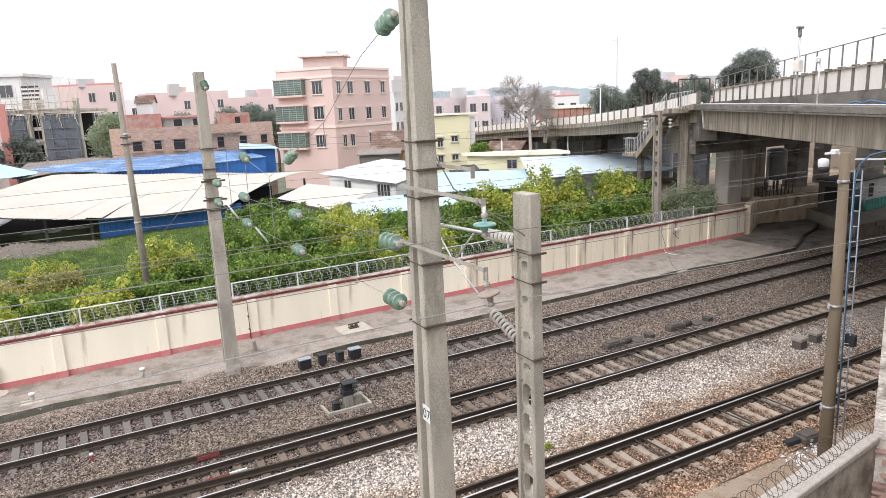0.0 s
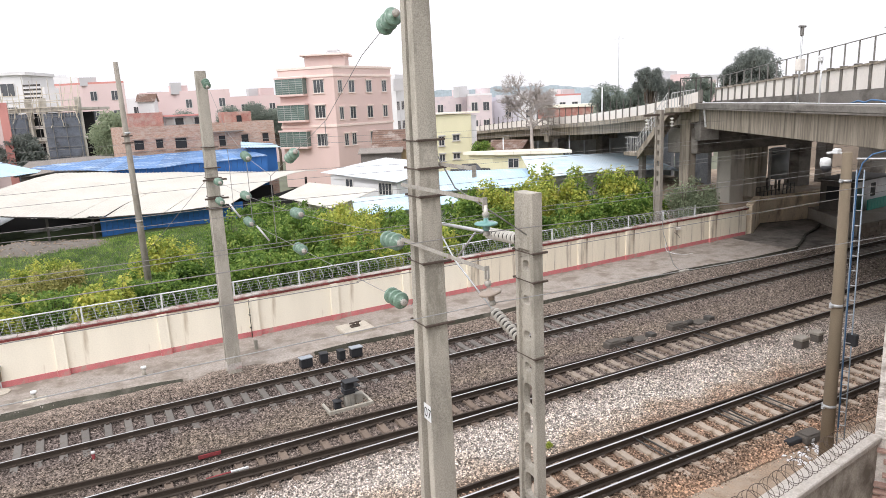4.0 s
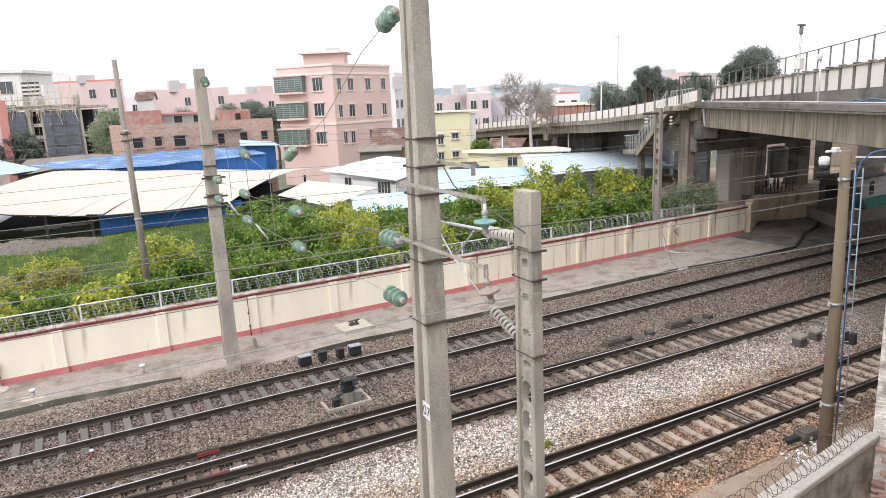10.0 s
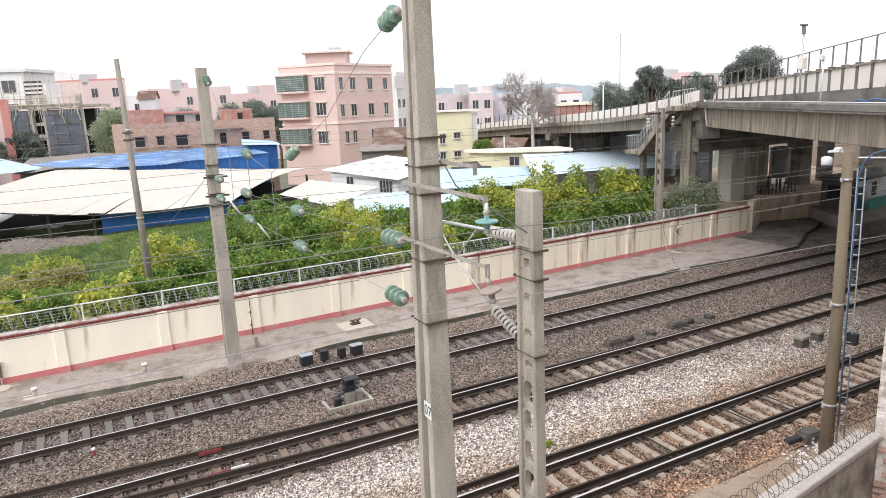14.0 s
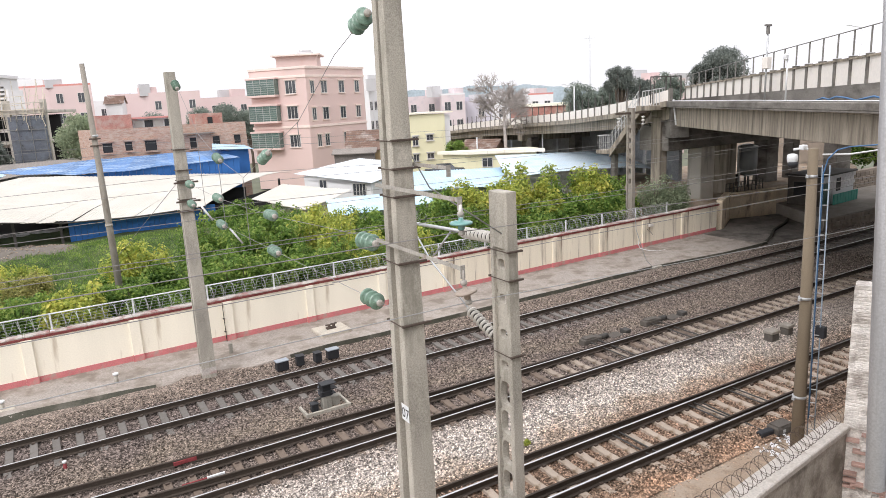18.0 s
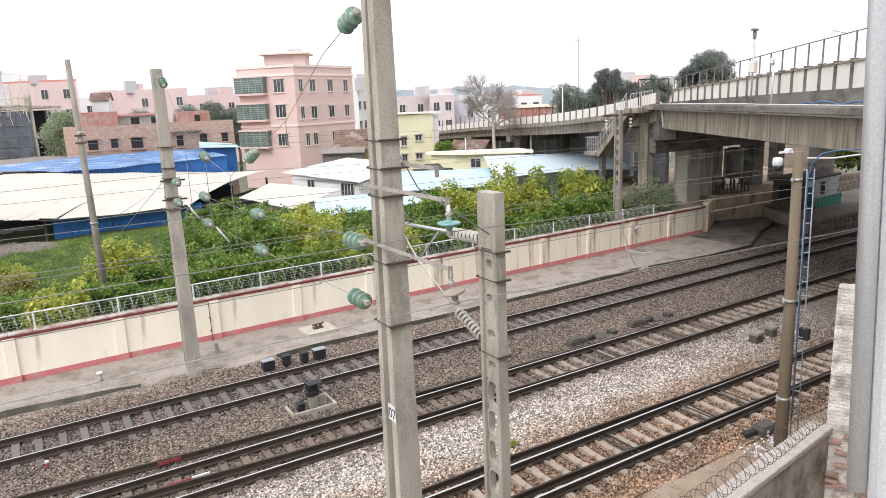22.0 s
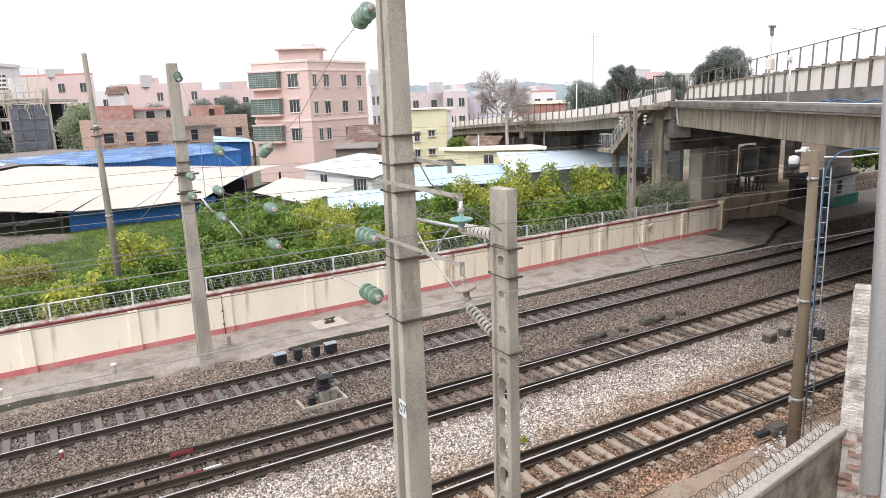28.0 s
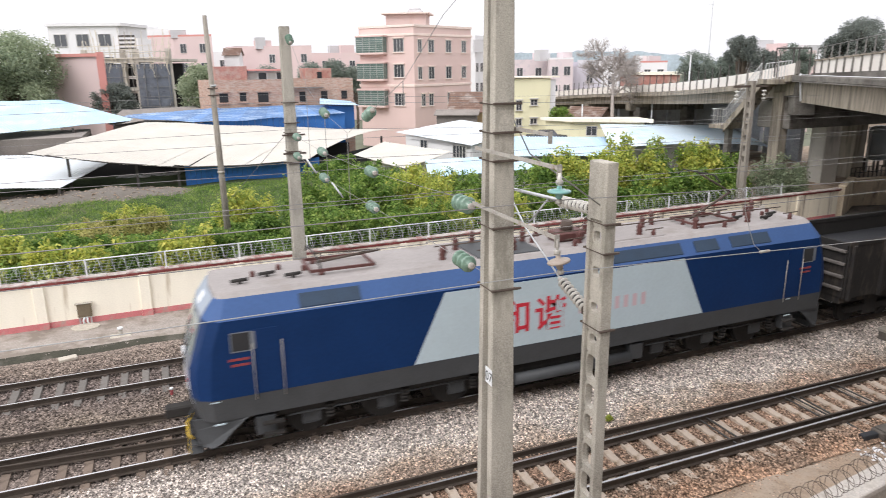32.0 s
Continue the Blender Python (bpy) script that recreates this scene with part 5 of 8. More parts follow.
for x in range(1, 8):
    part("diaphragm", boxes(((x * 6.0, 0.55, 7.1), (x * 6.0 + 0.3, 23.0, 8.13))), DECK, bridge)
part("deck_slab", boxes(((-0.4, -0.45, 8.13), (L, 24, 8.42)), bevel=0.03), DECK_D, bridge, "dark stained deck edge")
# the lip is coloured dark to draw the shadow line under the ledge
part("soffit_lip", boxes(((-0.4, -0.45, 8.07), (L, -0.36, 8.13))), DECK_D, bridge)


def sloped(bm, x0, x1, y0, y1, za0, zb0, za1, zb1):
    v = [bm.verts.new(p) for p in ((x0, y0, za0), (x1, y0, za1), (x1, y1, za1), (x0, y1, za0), (x0, y0, zb0), (x1, y0, zb1), (x1, y1, zb1), (x0, y1, zb0))]
    for f in ((3, 2, 1, 0), (4, 5, 6, 7), (0, 1, 5, 4), (1, 2, 6, 5), (2, 3, 7, 6), (3, 0, 4, 7)):
        bm.faces.new([v[i] for i in f])
    return bm


def zt(x, a, b):
    return lin(a, b, x / 20.4)


part("plinth", sloped(bmesh.new(), -0.4, L, 0.55, 0.8, 8.4, 8.52, 8.4, zt(L, 8.52, 9.06)), DECK_D, bridge, "dark stained plinth")
rng = random.Random(11)
x = 0.0
while x < 34:
    x1 = x + 1.03
    a0, a1 = zt(x, 8.5, 9.04), zt(x1, 8.5, 9.04)
    b0, b1 = zt(x, 9.24, 10.03), zt(x1, 9.24, 10.03)
    part("parapet_panel", sloped(bmesh.new(), x + 0.06, x1 - 0.06, 0.60, 0.70, a0, b0 - 0.03, a1, b1 - 0.03), PANEL_W, bridge)
    part("parapet_post", boxes(((x - 0.075, 0.55, a0 - 0.05), (x + 0.075, 0.76, b0 + 0.03)), ((x - 0.085, 0.53, b0 + 0.03), (x + 0.085, 0.78, b0 + 0.09)), bevel=0.01), DECK_D, bridge)
    c0 = zt(x, 9.92, 11.07)
    part("rail_post", boxes(((x - 0.02, 0.63, b0 + 0.1), (x + 0.02, 0.68, c0))), SCAF, bridge)
    x = x1
part("parapet_cap", sloped(bmesh.new(), 0, 34, 0.53, 0.77, zt(0, 9.20, 9.99), zt(0, 9.27, 10.06), zt(34, 9.20, 9.99), zt(34, 9.27, 10.06)), DECK, bridge)
part("top_rail", tubes([(0, 0.65, 9.92), (34, 0.65, zt(34, 9.92, 11.07))], r=0.02, n=6), SCAF, bridge)
part("ledge_pipe", tubes([(0, -0.2, 8.46), (3, -0.15, 8.46), (6, -0.24, 8.46), (9, -0.18, 8.47), (12, -0.26, 8.48), (14, -0.16, 8.46), (18, -0.22, 8.46), (30, -0.2, 8.46)], r=0.022, n=8), WHITE_STEEL, bridge, "white pipe along the ledge")
part("blue_hose", tubes([(16.6, -0.1, 8.47), (17.0, -0.05, 8.56), (17.5, -0.1, 8.5), (18.0, -0.12, 8.6), (18.5, -0.08, 8.56), (19.2, -0.1, 8.47), (20.2, -0.1, 8.6), (21.0, -0.1, 8.48)], r=0.035, n=6), BLUE_PIPE, bridge, "loose blue hose on the ledge")
part("drain_pipe", tubes([(-0.1, -0.1, 8.5), (0.1, -0.15, 8.3), (0.5, -0.12, 7.0)], r=0.055, n=8), WHITE_STEEL, bridge, "white drain pipe")
part("joint_block", boxes(((-2.7, 0.0, 6.1), (-0.9, 1.2, 8.1)), bevel=0.04), DECK_D, bridge, "dark end block")
# abutment out of view, added to keep light from under the deck
part("abutment", boxes(((28.4, 0.2, -0.6), (44.0, 26.0, 8.12)), bevel=0.05), DECK_D, bridge, "unseen dark abutment added to block light under the deck")
# three blocks out of view, added to cut sky light on train and ballast
near_block = part("wall_south_west", boxes(((3.6, -16.0, -0.6), (11.4, -1.0, 19.0))), LIGHT_BLOCK, None)
tagged(near_block, "unseen grey block added to cut light behind the standpoint", "wall", kind="structure")
side_block = part("wall_south_east", boxes(((21.0, -9.9, -0.6), (40.0, 7.6, 15.0))), LIGHT_BLOCK, None)
tagged(side_block, "unseen grey block added to cut light beyond the brick pier", "wall", kind="structure")
closing = part("wall_south", boxes(((12.0, -11.0, -0.6), (75.0, -10.0, 24.0))), LIGHT_BLOCK, None)
tagged(closing, "unseen grey block added to cut light behind the overpass", "wall", kind="structure")
lp = thing("camera_post", (27.93, 19.06, 8.42), "slim post with traffic cameras on the overpass ledge", "post")
part("shaft", tubes([(0, 0, 0), (0.02, 0, 3.2)], r=0.04, n=8), GALV, lp)
part("camera_head", boxes(((-0.2, -0.06, 3.18), (0.22, 0.06, 3.27)), ((-0.06, -0.06, 2.85), (0.08, 0.06, 3.18)), bevel=0.02), SCAF, lp)
part("cabinet", boxes(((-0.16, -0.15, 1.4), (0.16, 0.12, 1.9)), bevel=0.02), PANEL_W, lp)
lp = thing("camera_post", (26.93, 17.43, 8.42), "thin white post with a small dome camera on the overpass ledge", "post")
part("shaft", tubes([(0, 0, 0), (0, 0, 1.95)], r=0.035, n=8), WHITE_STEEL, lp)
part("camera_head", boxes(((-0.22, -0.08, 1.65), (0.02, 0.08, 1.92)), bevel=0.06), WHITE_STEEL, lp)

# the ramp that runs down into the town
RAMP = [(34.6, 30.2, 9.2), (35.6, 35.2, 8.5), (40.0, 45.4, 7.78), (42.6, 53.2, 7.36), (47.0, 69.4, 6.53), (49.4, 83.0, 5.65), (50.2, 100, 4.5)]


def ramp_at(u):
    n = len(RAMP) - 1
    i = min(int(u * n), n - 1)
    f = u * n - i
    p = [Vector(RAMP[max(0, min(n, j))]) for j in (i - 1, i, i + 1, i + 2)]
    return 0.5 * ((2 * p[1]) + (p[2] - p[0]) * f + (2 * p[0] - 5 * p[1] + 4 * p[2] - p[3]) * f * f + (3 * p[1] - p[0] - 3 * p[2] + p[3]) * f ** 3)


ramp = thing("overpass_ramp", (0, 0, 0), "curving concrete approach ramp with pale parapet panels", "bridge", kind="structure")
pts = [ramp_at(i / 600) for i in range(601)]
path, acc = [pts[0]], 0.0
for a, b in zip(pts, pts[1:]):
    acc += (b - a).length
    if acc >= 1.5:
        path.append(b)
        acc = 0.0


def ramp_box(a, b, w0, w1, z0, z1):
    d = (b - a).to_2d().normalized()
    n = Vector((d.y, -d.x, 0))
    bm = bmesh.new()
    v = []
    for p in (a, b):
        for w, z in ((w0, z0), (w1, z0), (w1, z1), (w0, z1)):
            v.append(bm.verts.new(p + n * w + Vector((0, 0, z))))
    for f in ((0, 1, 2, 3), (7, 6, 5, 4), (0, 4, 5, 1), (1, 5, 6, 2), (2, 6, 7, 3), (3, 7, 4, 0)):
        bm.faces.new([v[i] for i in f])
    bmesh.ops.recalc_face_normals(bm, faces=bm.faces)
    return bm


for i, (a, b) in enumerate(zip(path, path[1:])):
    e = (b - a) * 0.06
    part("parapet_panel", ramp_box(a + e, b - e, 0.05, 0.15, -0.72, -0.05), PANEL_W, ramp)
    part("parapet_post", ramp_box(a - e, a + e, 0.0, 0.22, -0.75, 0.03), DECK_D, ramp)
    part("rail_post", ramp_box(a - e * 0.3, a + e * 0.3, 0.06, 0.12, 0.0, 0.75), DARK_METAL, ramp)
    if i % 4 == 0:
        c = path[min(i + 4, len(path) - 1)]
        if (c - a).length < 1:
            continue
        part("slab_edge", ramp_box(a, c, -0.25, 8.6, -1.1, -0.75), DECK, ramp)
        part("beam", ramp_box(a, c, 0.35, 0.9, -1.85, -1.1), DECK, ramp)
        part("beam", ramp_box(a, c, 3.6, 4.2, -1.85, -1.1), DECK, ramp)
        part("beam", ramp_box(a, c, 7.4, 8.0, -1.85, -1.1), DECK, ramp)
        # added wall that gives the voids under the ramp their shade
        if i >= 8:
            part("back_wall", ramp_box(a, c, 7.9, 8.2, -7.5, -1.1), UNDER_W, ramp, "wall added to stand for the shade under the ramp")
        part("far_parapet", ramp_box(a, c, 8.3, 8.5, -0.75, 0.0), PANEL_W, ramp)
    if i % 8 == 3 and i > 12:
        d = (b - a).to_2d().normalized()
        for w in (1.2, 6.2):
            q = a + Vector((d.y, -d.x, 0)) * w
            part("pier", boxes(((q.x - 0.5, q.y - 0.5, -0.6), (q.x + 0.5, q.y + 0.5, q.z - 2.2)), bevel=0.04), DECK_D, ramp)
        part("pier_head", ramp_box(a, a + (b - a).normalized() * 1.3, 0.1, 8.2, -2.5, -1.85), DECK, ramp)

# stair from the overpass
stair = thing("footbridge_stair", (0, 0, 0), "concrete stair with white railings beside the overpass", "stair", kind="structure")
A, B = Vector((35.2, 32.0, 8.2)), Vector((35.2, 34.6, 5.3))
n = 18
for i in range(n):
    p = A.lerp(B, i / n)
    part("step", boxes(((p.x - 1.3, p.y, p.z - 0.35), (p.x - 0.0, p.y + 0.2, p.z - 0.17)), bevel=0.01), DECK, stair)
part("stringer", slab(bmesh.new(), [(A.x - 1.42, A.y - 0.1, A.z), (A.x - 1.3, A.y - 0.1, A.z), (B.x - 1.3, B.y, B.z), (B.x - 1.42, B.y, B.z)], 0.5), DECK, stair)
part("landing", boxes(((33.8, 34.5, 5.0), (35.3, 35.9, 5.25)), ((33.7, 30.8, 7.9), (35.2, 32.1, 8.2)), bevel=0.02), DECK, stair)
part("support", boxes(((34.6, 34.9, -0.5), (34.95, 35.25, 5.05))), DECK_D, stair)
for i in range(0, 20):
    p = A.lerp(B, i / 19)
    part("baluster", tubes([(p.x - 1.36, p.y, p.z - 0.1), (p.x - 1.36, p.y, p.z + 0.95)], r=0.016, n=5), RAIL_G, stair)
part("handrail", tubes([A + Vector((-1.36, 0, 0.95)), B + Vector((-1.36, 0, 0.95)), (B.x - 1.36, B.y + 1.2, B.z + 0.95)], r=0.022), RAIL_G, stair)
part("handrail", tubes([A + Vector((-1.36, 0, 0.5)), B + Vector((-1.36, 0, 0.5)), (B.x - 1.36, B.y + 1.2, B.z + 0.5)], r=0.02), RAIL_G, stair)
for x in range(9):
    part("baluster", tubes([(33.0 + 0.25 * x, 30.9 - 0.0 * x, 8.2), (33.0 + 0.25 * x, 30.9, 9.1 + 0.02 * x)], r=0.025, n=5), RAIL_G, stair)
part("handrail", tubes([(33.0, 30.9, 9.1), (35.0, 30.9, 9.26)], r=0.03), RAIL_G, stair)

for k in range(7):
    part("baluster", tubes([(B.x - 1.36, B.y + 0.2 * k, B.z - 0.05), (B.x - 1.36, B.y + 0.2 * k, B.z + 0.95)], r=0.014, n=5), RAIL_G, stair)
for k in range(6):
    part("baluster", tubes([(B.x - 1.36 + 0.26 * k, B.y + 1.2, B.z - 0.05), (B.x - 1.36 + 0.26 * k, B.y + 1.2, B.z + 0.95)], r=0.014, n=5), RAIL_G, stair)
part("handrail", tubes([(B.x - 1.36, B.y + 1.2, B.z + 0.95), (B.x - 0.06, B.y + 1.2, B.z + 0.95)], r=0.022), RAIL_G, stair)
gf = thing("steel_frame", (0, 30.9, 8.35), "dark steel gate frame at the head of the stair", "frame")
for x in (35.1, 36.48):
    part("post", boxes(((x - 0.035, -0.035, 0), (x + 0.035, 0.035, 1.6)), bevel=0.005), DARK_METAL, gf)
part("beam", boxes(((33.7, -0.03, 1.58), (36.52, 0.03, 1.65)), bevel=0.005), DARK_METAL, gf)
part("post", boxes(((33.68, -0.03, 0), (33.74, 0.03, 1.6)), bevel=0.005), DARK_METAL, gf)

# lattice pole behind the wall
lat = h_mast("lattice_pole", (30.25, 29.2, 0), 8.2, (0.26, 0.24), (0.54, 0.48), [(z, 0.32, 0.8) for z in (3.9, 4.5, 5.1, 5.7, 6.3, 6.9, 7.5)], "concrete pole with round holes and a cross-arm behind the wall", "pole", 0.12)
for c in lat.children:
    if c.name.startswith(("flange", "web")):
        c.data.materials[0] = MAST_D
part("cross_arm", boxes(((-1.2, -0.05, 7.85), (1.2, 0.05, 7.97))), RUST, lat)
for x in (-1.0, 1.0):
    bm = bmesh.new()
    for z in (7.7, 7.5, 7.3):
        lathe(bm, [(0.03, z), (0.13, z - 0.05), (0.05, z - 0.12), (0.03, z - 0.16)], Matrix.Translation((x, 0, 0)), 10)
    part("insulator_string", bm, INSUL_W, lat)

# ---- piers and yard below the overpass ----
piers = thing("overpass_piers", (0, 0, 0), "pale square piers with a dark cap beam under the overpass", "pier", kind="structure")
# piers behind the first get darker concrete for the shade under the deck
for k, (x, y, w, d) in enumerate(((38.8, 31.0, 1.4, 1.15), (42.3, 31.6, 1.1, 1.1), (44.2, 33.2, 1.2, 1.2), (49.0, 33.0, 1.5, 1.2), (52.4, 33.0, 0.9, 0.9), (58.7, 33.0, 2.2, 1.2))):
    part("pier", boxes(((x, y, -0.6), (x + w, y + d, 5.3)), bevel=0.05), PIER if k == 0 else DECK if k < 3 else DECK_D, piers, "pale square pier" if k == 0 else "stained square pier darkened for shade")
part("cap_beam", boxes(((35.4, 30.9, 5.2), (62, 33.4, 6.85)), bevel=0.04), DECK_D, piers, "dark cap beam")
# this slab is hidden by the girder and added to shade the yard
part("rear_deck", slab(bmesh.new(), [(35.8, 29.5, 7.9), (54.5, 17.2, 7.9), (56.5, 22, 7.9), (50, 34, 7.9), (46, 44, 7.9), (41, 44, 7.9), (36.5, 34.5, 7.9)], 1.0), DECK, piers, "unseen slab added to shade the yard")
part("end_pier", boxes(((35.2, 31.4, -0.6), (35.9, 32.2, 7.4)), bevel=0.04), DECK, piers, "stained end pier")
yw = thing("wall_yard", (0, 0, 0), "mud-stained concrete retaining wall below the overpass", "wall", kind="structure")
for a, b, z in (((38.2, 28.72), (41.6, 30.7), 1.75), ((41.6, 30.7), (49.6, 29.7), 1.62)):
    m, ln_ = face_matrix(a, b)
    part("wall_body", boxes(((0, 0, -0.6), (ln_, 0.35, z)), bevel=0.03), MUD_WALL, yw).matrix_basis = m
    part("wall_coping", boxes(((0, -0.05, z), (ln_, 0.4, z + 0.1)), bevel=0.02), MUD_WALL, yw).matrix_basis = m
rl = thing("guard_rail", (41.8, 31.2, 1.6), "dark railing along the retaining wall", "railing")
for k in range(11):
    part("post", boxes(((k * 0.42, 0, 0), (k * 0.42 + 0.05, 0.05, 0.75))), DARK_METAL, rl)
part("rail", tubes([(0, 0.02, 0.75), (4.3, 0.02, 0.75)], [(0, 0.02, 0.4), (4.3, 0.02, 0.4)], r=0.025), DARK_METAL, rl)
ybank = part("yard_bank", slab(bmesh.new(), [(38.4, 29.1, 1.6), (41.6, 31.0, 1.6), (49.6, 30.0, 1.6), (62, 33, 1.6), (80, 46, 1.6), (40, 46, 1.6)], 2.0), SOIL, None)
tagged(ybank, "raised ground behind the retaining wall below the overpass", "ground", kind="structure")
tank = thing("water_tank", (46.6, 33.0, 1.6), "grey metal tank on a stand below the overpass", "tank")
part("drum", tube(bmesh.new(), [(0, 0, 0.9), (0, 0, 3.05)], [0.72, 0.72], 20), mat("dull_tank_steel", (0.36, 0.385, 0.40), 0.6, 0.1, var=0.2, scale=2, stain=(0.2, 0.2, 0.19), stain_at=0.6, stretch=(1, 1, 0.2)), tank)
part("stand", boxes(*[((x - 0.06, y - 0.06, 0), (x + 0.06, y + 0.06, 0.9)) for x in (-0.5, 0.5) for y in (-0.5, 0.5)], ((-0.6, -0.6, 0.84), (0.6, 0.6, 0.9))), DARK_METAL, tank)
part("lid", tube(bmesh.new(), [(0, 0, 3.05), (0, 0, 3.2)], [0.74, 0.3], 20), GALV, tank)
part("pipe", tubes([(-0.8, 0.1, 0), (-0.8, 0.1, 3.1)], r=0.07), WHITE_STEEL, tank, "white pipe")
hut = thing("gate_hut", (46.4, 26.95, 0.6), "whitewashed brick hut with a green lower panel below the overpass", "hut", rz=5)
hut.scale = (0.9244, 0.9244, 0.9244)
part("wall", boxes(((0, 0, 0), (5.1, 2.6, 2.25)), bevel=0.02), WHITE_R, hut)
# the left face is coloured dark because it lies in shade
part("end_wall", boxes(((-0.03, 0.02, 0), (-0.004, 2.58, 2.2))), BOX_G, hut, "end wall darkened for shade")
part("roof", boxes(((-0.15, -0.2, 2.25), (5.25, 2.8, 2.38)), bevel=0.02), DARK_METAL, hut)
part("door", boxes(((0.2, -0.04, 0), (0.95, 0.0, 1.75)), bevel=0.01), mat("dark_green_door", (0.03, 0.10, 0.085), 0.6), hut)
part("window", boxes(((2.2, -0.03, 0.95), (2.9, 0.0, 1.95)), bevel=0.01), GLASS_D, hut)
part("window", boxes(((-0.06, 0.5, 0.75), (-0.03, 2.1, 1.8)), bevel=0.01), VOID_BLACK, hut)
part("window_bar", boxes(*[((2.3 + 0.17 * k, -0.05, 0.95), (2.33 + 0.17 * k, -0.03, 1.95)) for k in range(4)]), DARK_METAL, hut)
for r in range(4):
    for k in range(7):
        part("block", boxes(((0.98 + k * 0.58 + (0.29 if r % 2 else 0), -0.012, 1.0 + r * 0.3), (1.53 + k * 0.58 + (0.29 if r % 2 else 0), -0.002, 1.28 + r * 0.3)), bevel=0.004), WHITE_R, hut) if not (1.3 < k * 0.58 + 0.98 < 2.9) else None
part("panel", boxes(((0.98, -0.45, 0.05), (4.9, -0.38, 0.85)), bevel=0.01), TEAL, hut, "green sheet panel")
for k in range(9):
    part("panel_rib", boxes(((1.1 + k * 0.45, -0.47, 0.05), (1.16 + k * 0.45, -0.45, 0.85))), TEAL, hut)
kiosk = thing("guard_box", (46.9, 29.35, 0.75), "small pale kiosk with a dark window below the overpass", "hut", rz=-5)
part("wall", boxes(((0, 0, -0.9), (2.7, 0.35, 1.35)), bevel=0.02), CONCRETE, kiosk)
part("window", boxes(((0.3, -0.02, 0.35), (2.4, 0.0, 1.15)), bevel=0.01), VOID_BLACK, kiosk)
bwall = thing("wall_back_yard", (0, 0, 0), "dark rubble stone wall beyond the hut", "wall", kind="structure")
part("wall_body", boxes(((55.4, 29.9, -0.5), (82, 30.4, 2.0)), bevel=0.03), STONE_D, bwall)
part("wall_body", boxes(((62, 36, -0.5), (62.4, 46, 4.0)), bevel=0.03), STONE_D, bwall)
for k in range(60):
    rb = random.Random(k)
    part("stone", boxes(((55.5 + (k % 12) * 0.62 + (k // 12 % 2) * 0.3, 29.86, 0.0 + (k // 12) * 0.38), (56.05 + (k % 12) * 0.62 + (k // 12 % 2) * 0.3, 29.91, 0.33 + (k // 12) * 0.38)), bevel=0.02), STONE_D, bwall)


# ---- houses ----
def window(parent, a, b, u, w, z0, z1, glass=None, bars=1, sill=True):
    """A window on the face from a to b: frame, panes and sill."""
    m, ln_ = face_matrix(a, b)
    x = u * ln_
    bm = bmesh.new()
    q = [[[bm.verts.new((x + sx * (w / 2 + e), yy, zz + sz * e)) for sx, sz, zz in ((-1, -1, z0), (1, -1, z0), (1, 1, z1), (-1, 1, z1))] for e in (0.0, 0.06)] for yy in (-0.07, -0.002)]
    for k in range(4):
        j = (k + 1) % 4
        for f in ((q[0][0][k], q[0][1][k], q[0][1][j], q[0][0][j]), (q[1][0][k], q[1][0][j], q[1][1][j], q[1][1][k]), (q[0][1][k], q[1][1][k], q[1][1][j], q[0][1][j]), (q[0][0][k], q[0][0][j], q[1][0][j], q[1][0][k])):
            bm.faces.new(f)
    bmesh.ops.recalc_face_normals(bm, faces=bm.faces)
    fm = BRICK_O if sill == 3 else FRAME_W
    win = part("window", bm, fm, parent)
    win.matrix_basis = m
    for k in range(bars):
        xx = x - w / 2 + w * (k + 1) / (bars + 1)
        part("mullion", boxes(((xx - 0.025, -0.06, z0), (xx + 0.025, -0.031, z1))), fm, win)
    part("pane", boxes(((x - w / 2, -0.03, z0), (x + w / 2, -0.004, z1))), glass or GLASS_D, win)
    if sill:
        sm_ = {2: PINK_L, 3: BRICK_O}.get(sill, FRAME_W)
        part("sill", boxes(((x - w / 2 - 0.15, -0.16, z0 - 0.14), (x + w / 2 + 0.15, -0.002, z0 - 0.06))), sm_, win)
        part("lintel", boxes(((x - w / 2 - 0.15, -0.2, z1 + 0.08), (x + w / 2 + 0.15, -0.002, z1 + 0.2))), sm_, win)


def house(name, label, p0, p1, p2, z0, z1, wall, category="house", parapet=0.0, band=None):
    """Walls on a parallelogram with its near corner at p1."""
    t = thing(name, (0, 0, 0), label, category)
    p3 = (p0[0] + p2[0] - p1[0], p0[1] + p2[1] - p1[1])
    ring = [p0, p1, p2, p3]
    cx, cy = sum(p[0] for p in ring) / 4, sum(p[1] for p in ring) / 4
    inner = [(p[0] + (cx - p[0]) * 0.06, p[1] + (cy - p[1]) * 0.06) for p in ring]
    for k in range(4):
        a, b, ia, ib = ring[k], ring[(k + 1) % 4], inner[k], inner[(k + 1) % 4]
        m, ln_ = face_matrix(a, b)
        bm = slab(bmesh.new(), [(*a, z1), (*b, z1), (*ib, z1), (*ia, z1)], z1 - z0)
        bmesh.ops.recalc_face_normals(bm, faces=bm.faces)
        part("wall", bm, wall, t)
        if band:
            for zb in band:
                part("band", boxes(((-0.1, -0.1, zb), (ln_ + 0.1, 0.0, zb + 0.28)), bevel=0.01), PINK_L, t).matrix_basis = m
    part("roof", slab(bmesh.new(), [(x + (cx - x) * 0.01, y + (cy - y) * 0.01, z1 - max(parapet, 0.12)) for x, y in ring], 0.3), CONCRETE, t)
    return t, ring


def grid_windows(t, a, b, cols, rows, w, h, glass=None):
    for z in rows:
        for u in cols:
            window(t, a, b, u, w, z, z + h, glass, 1, False)


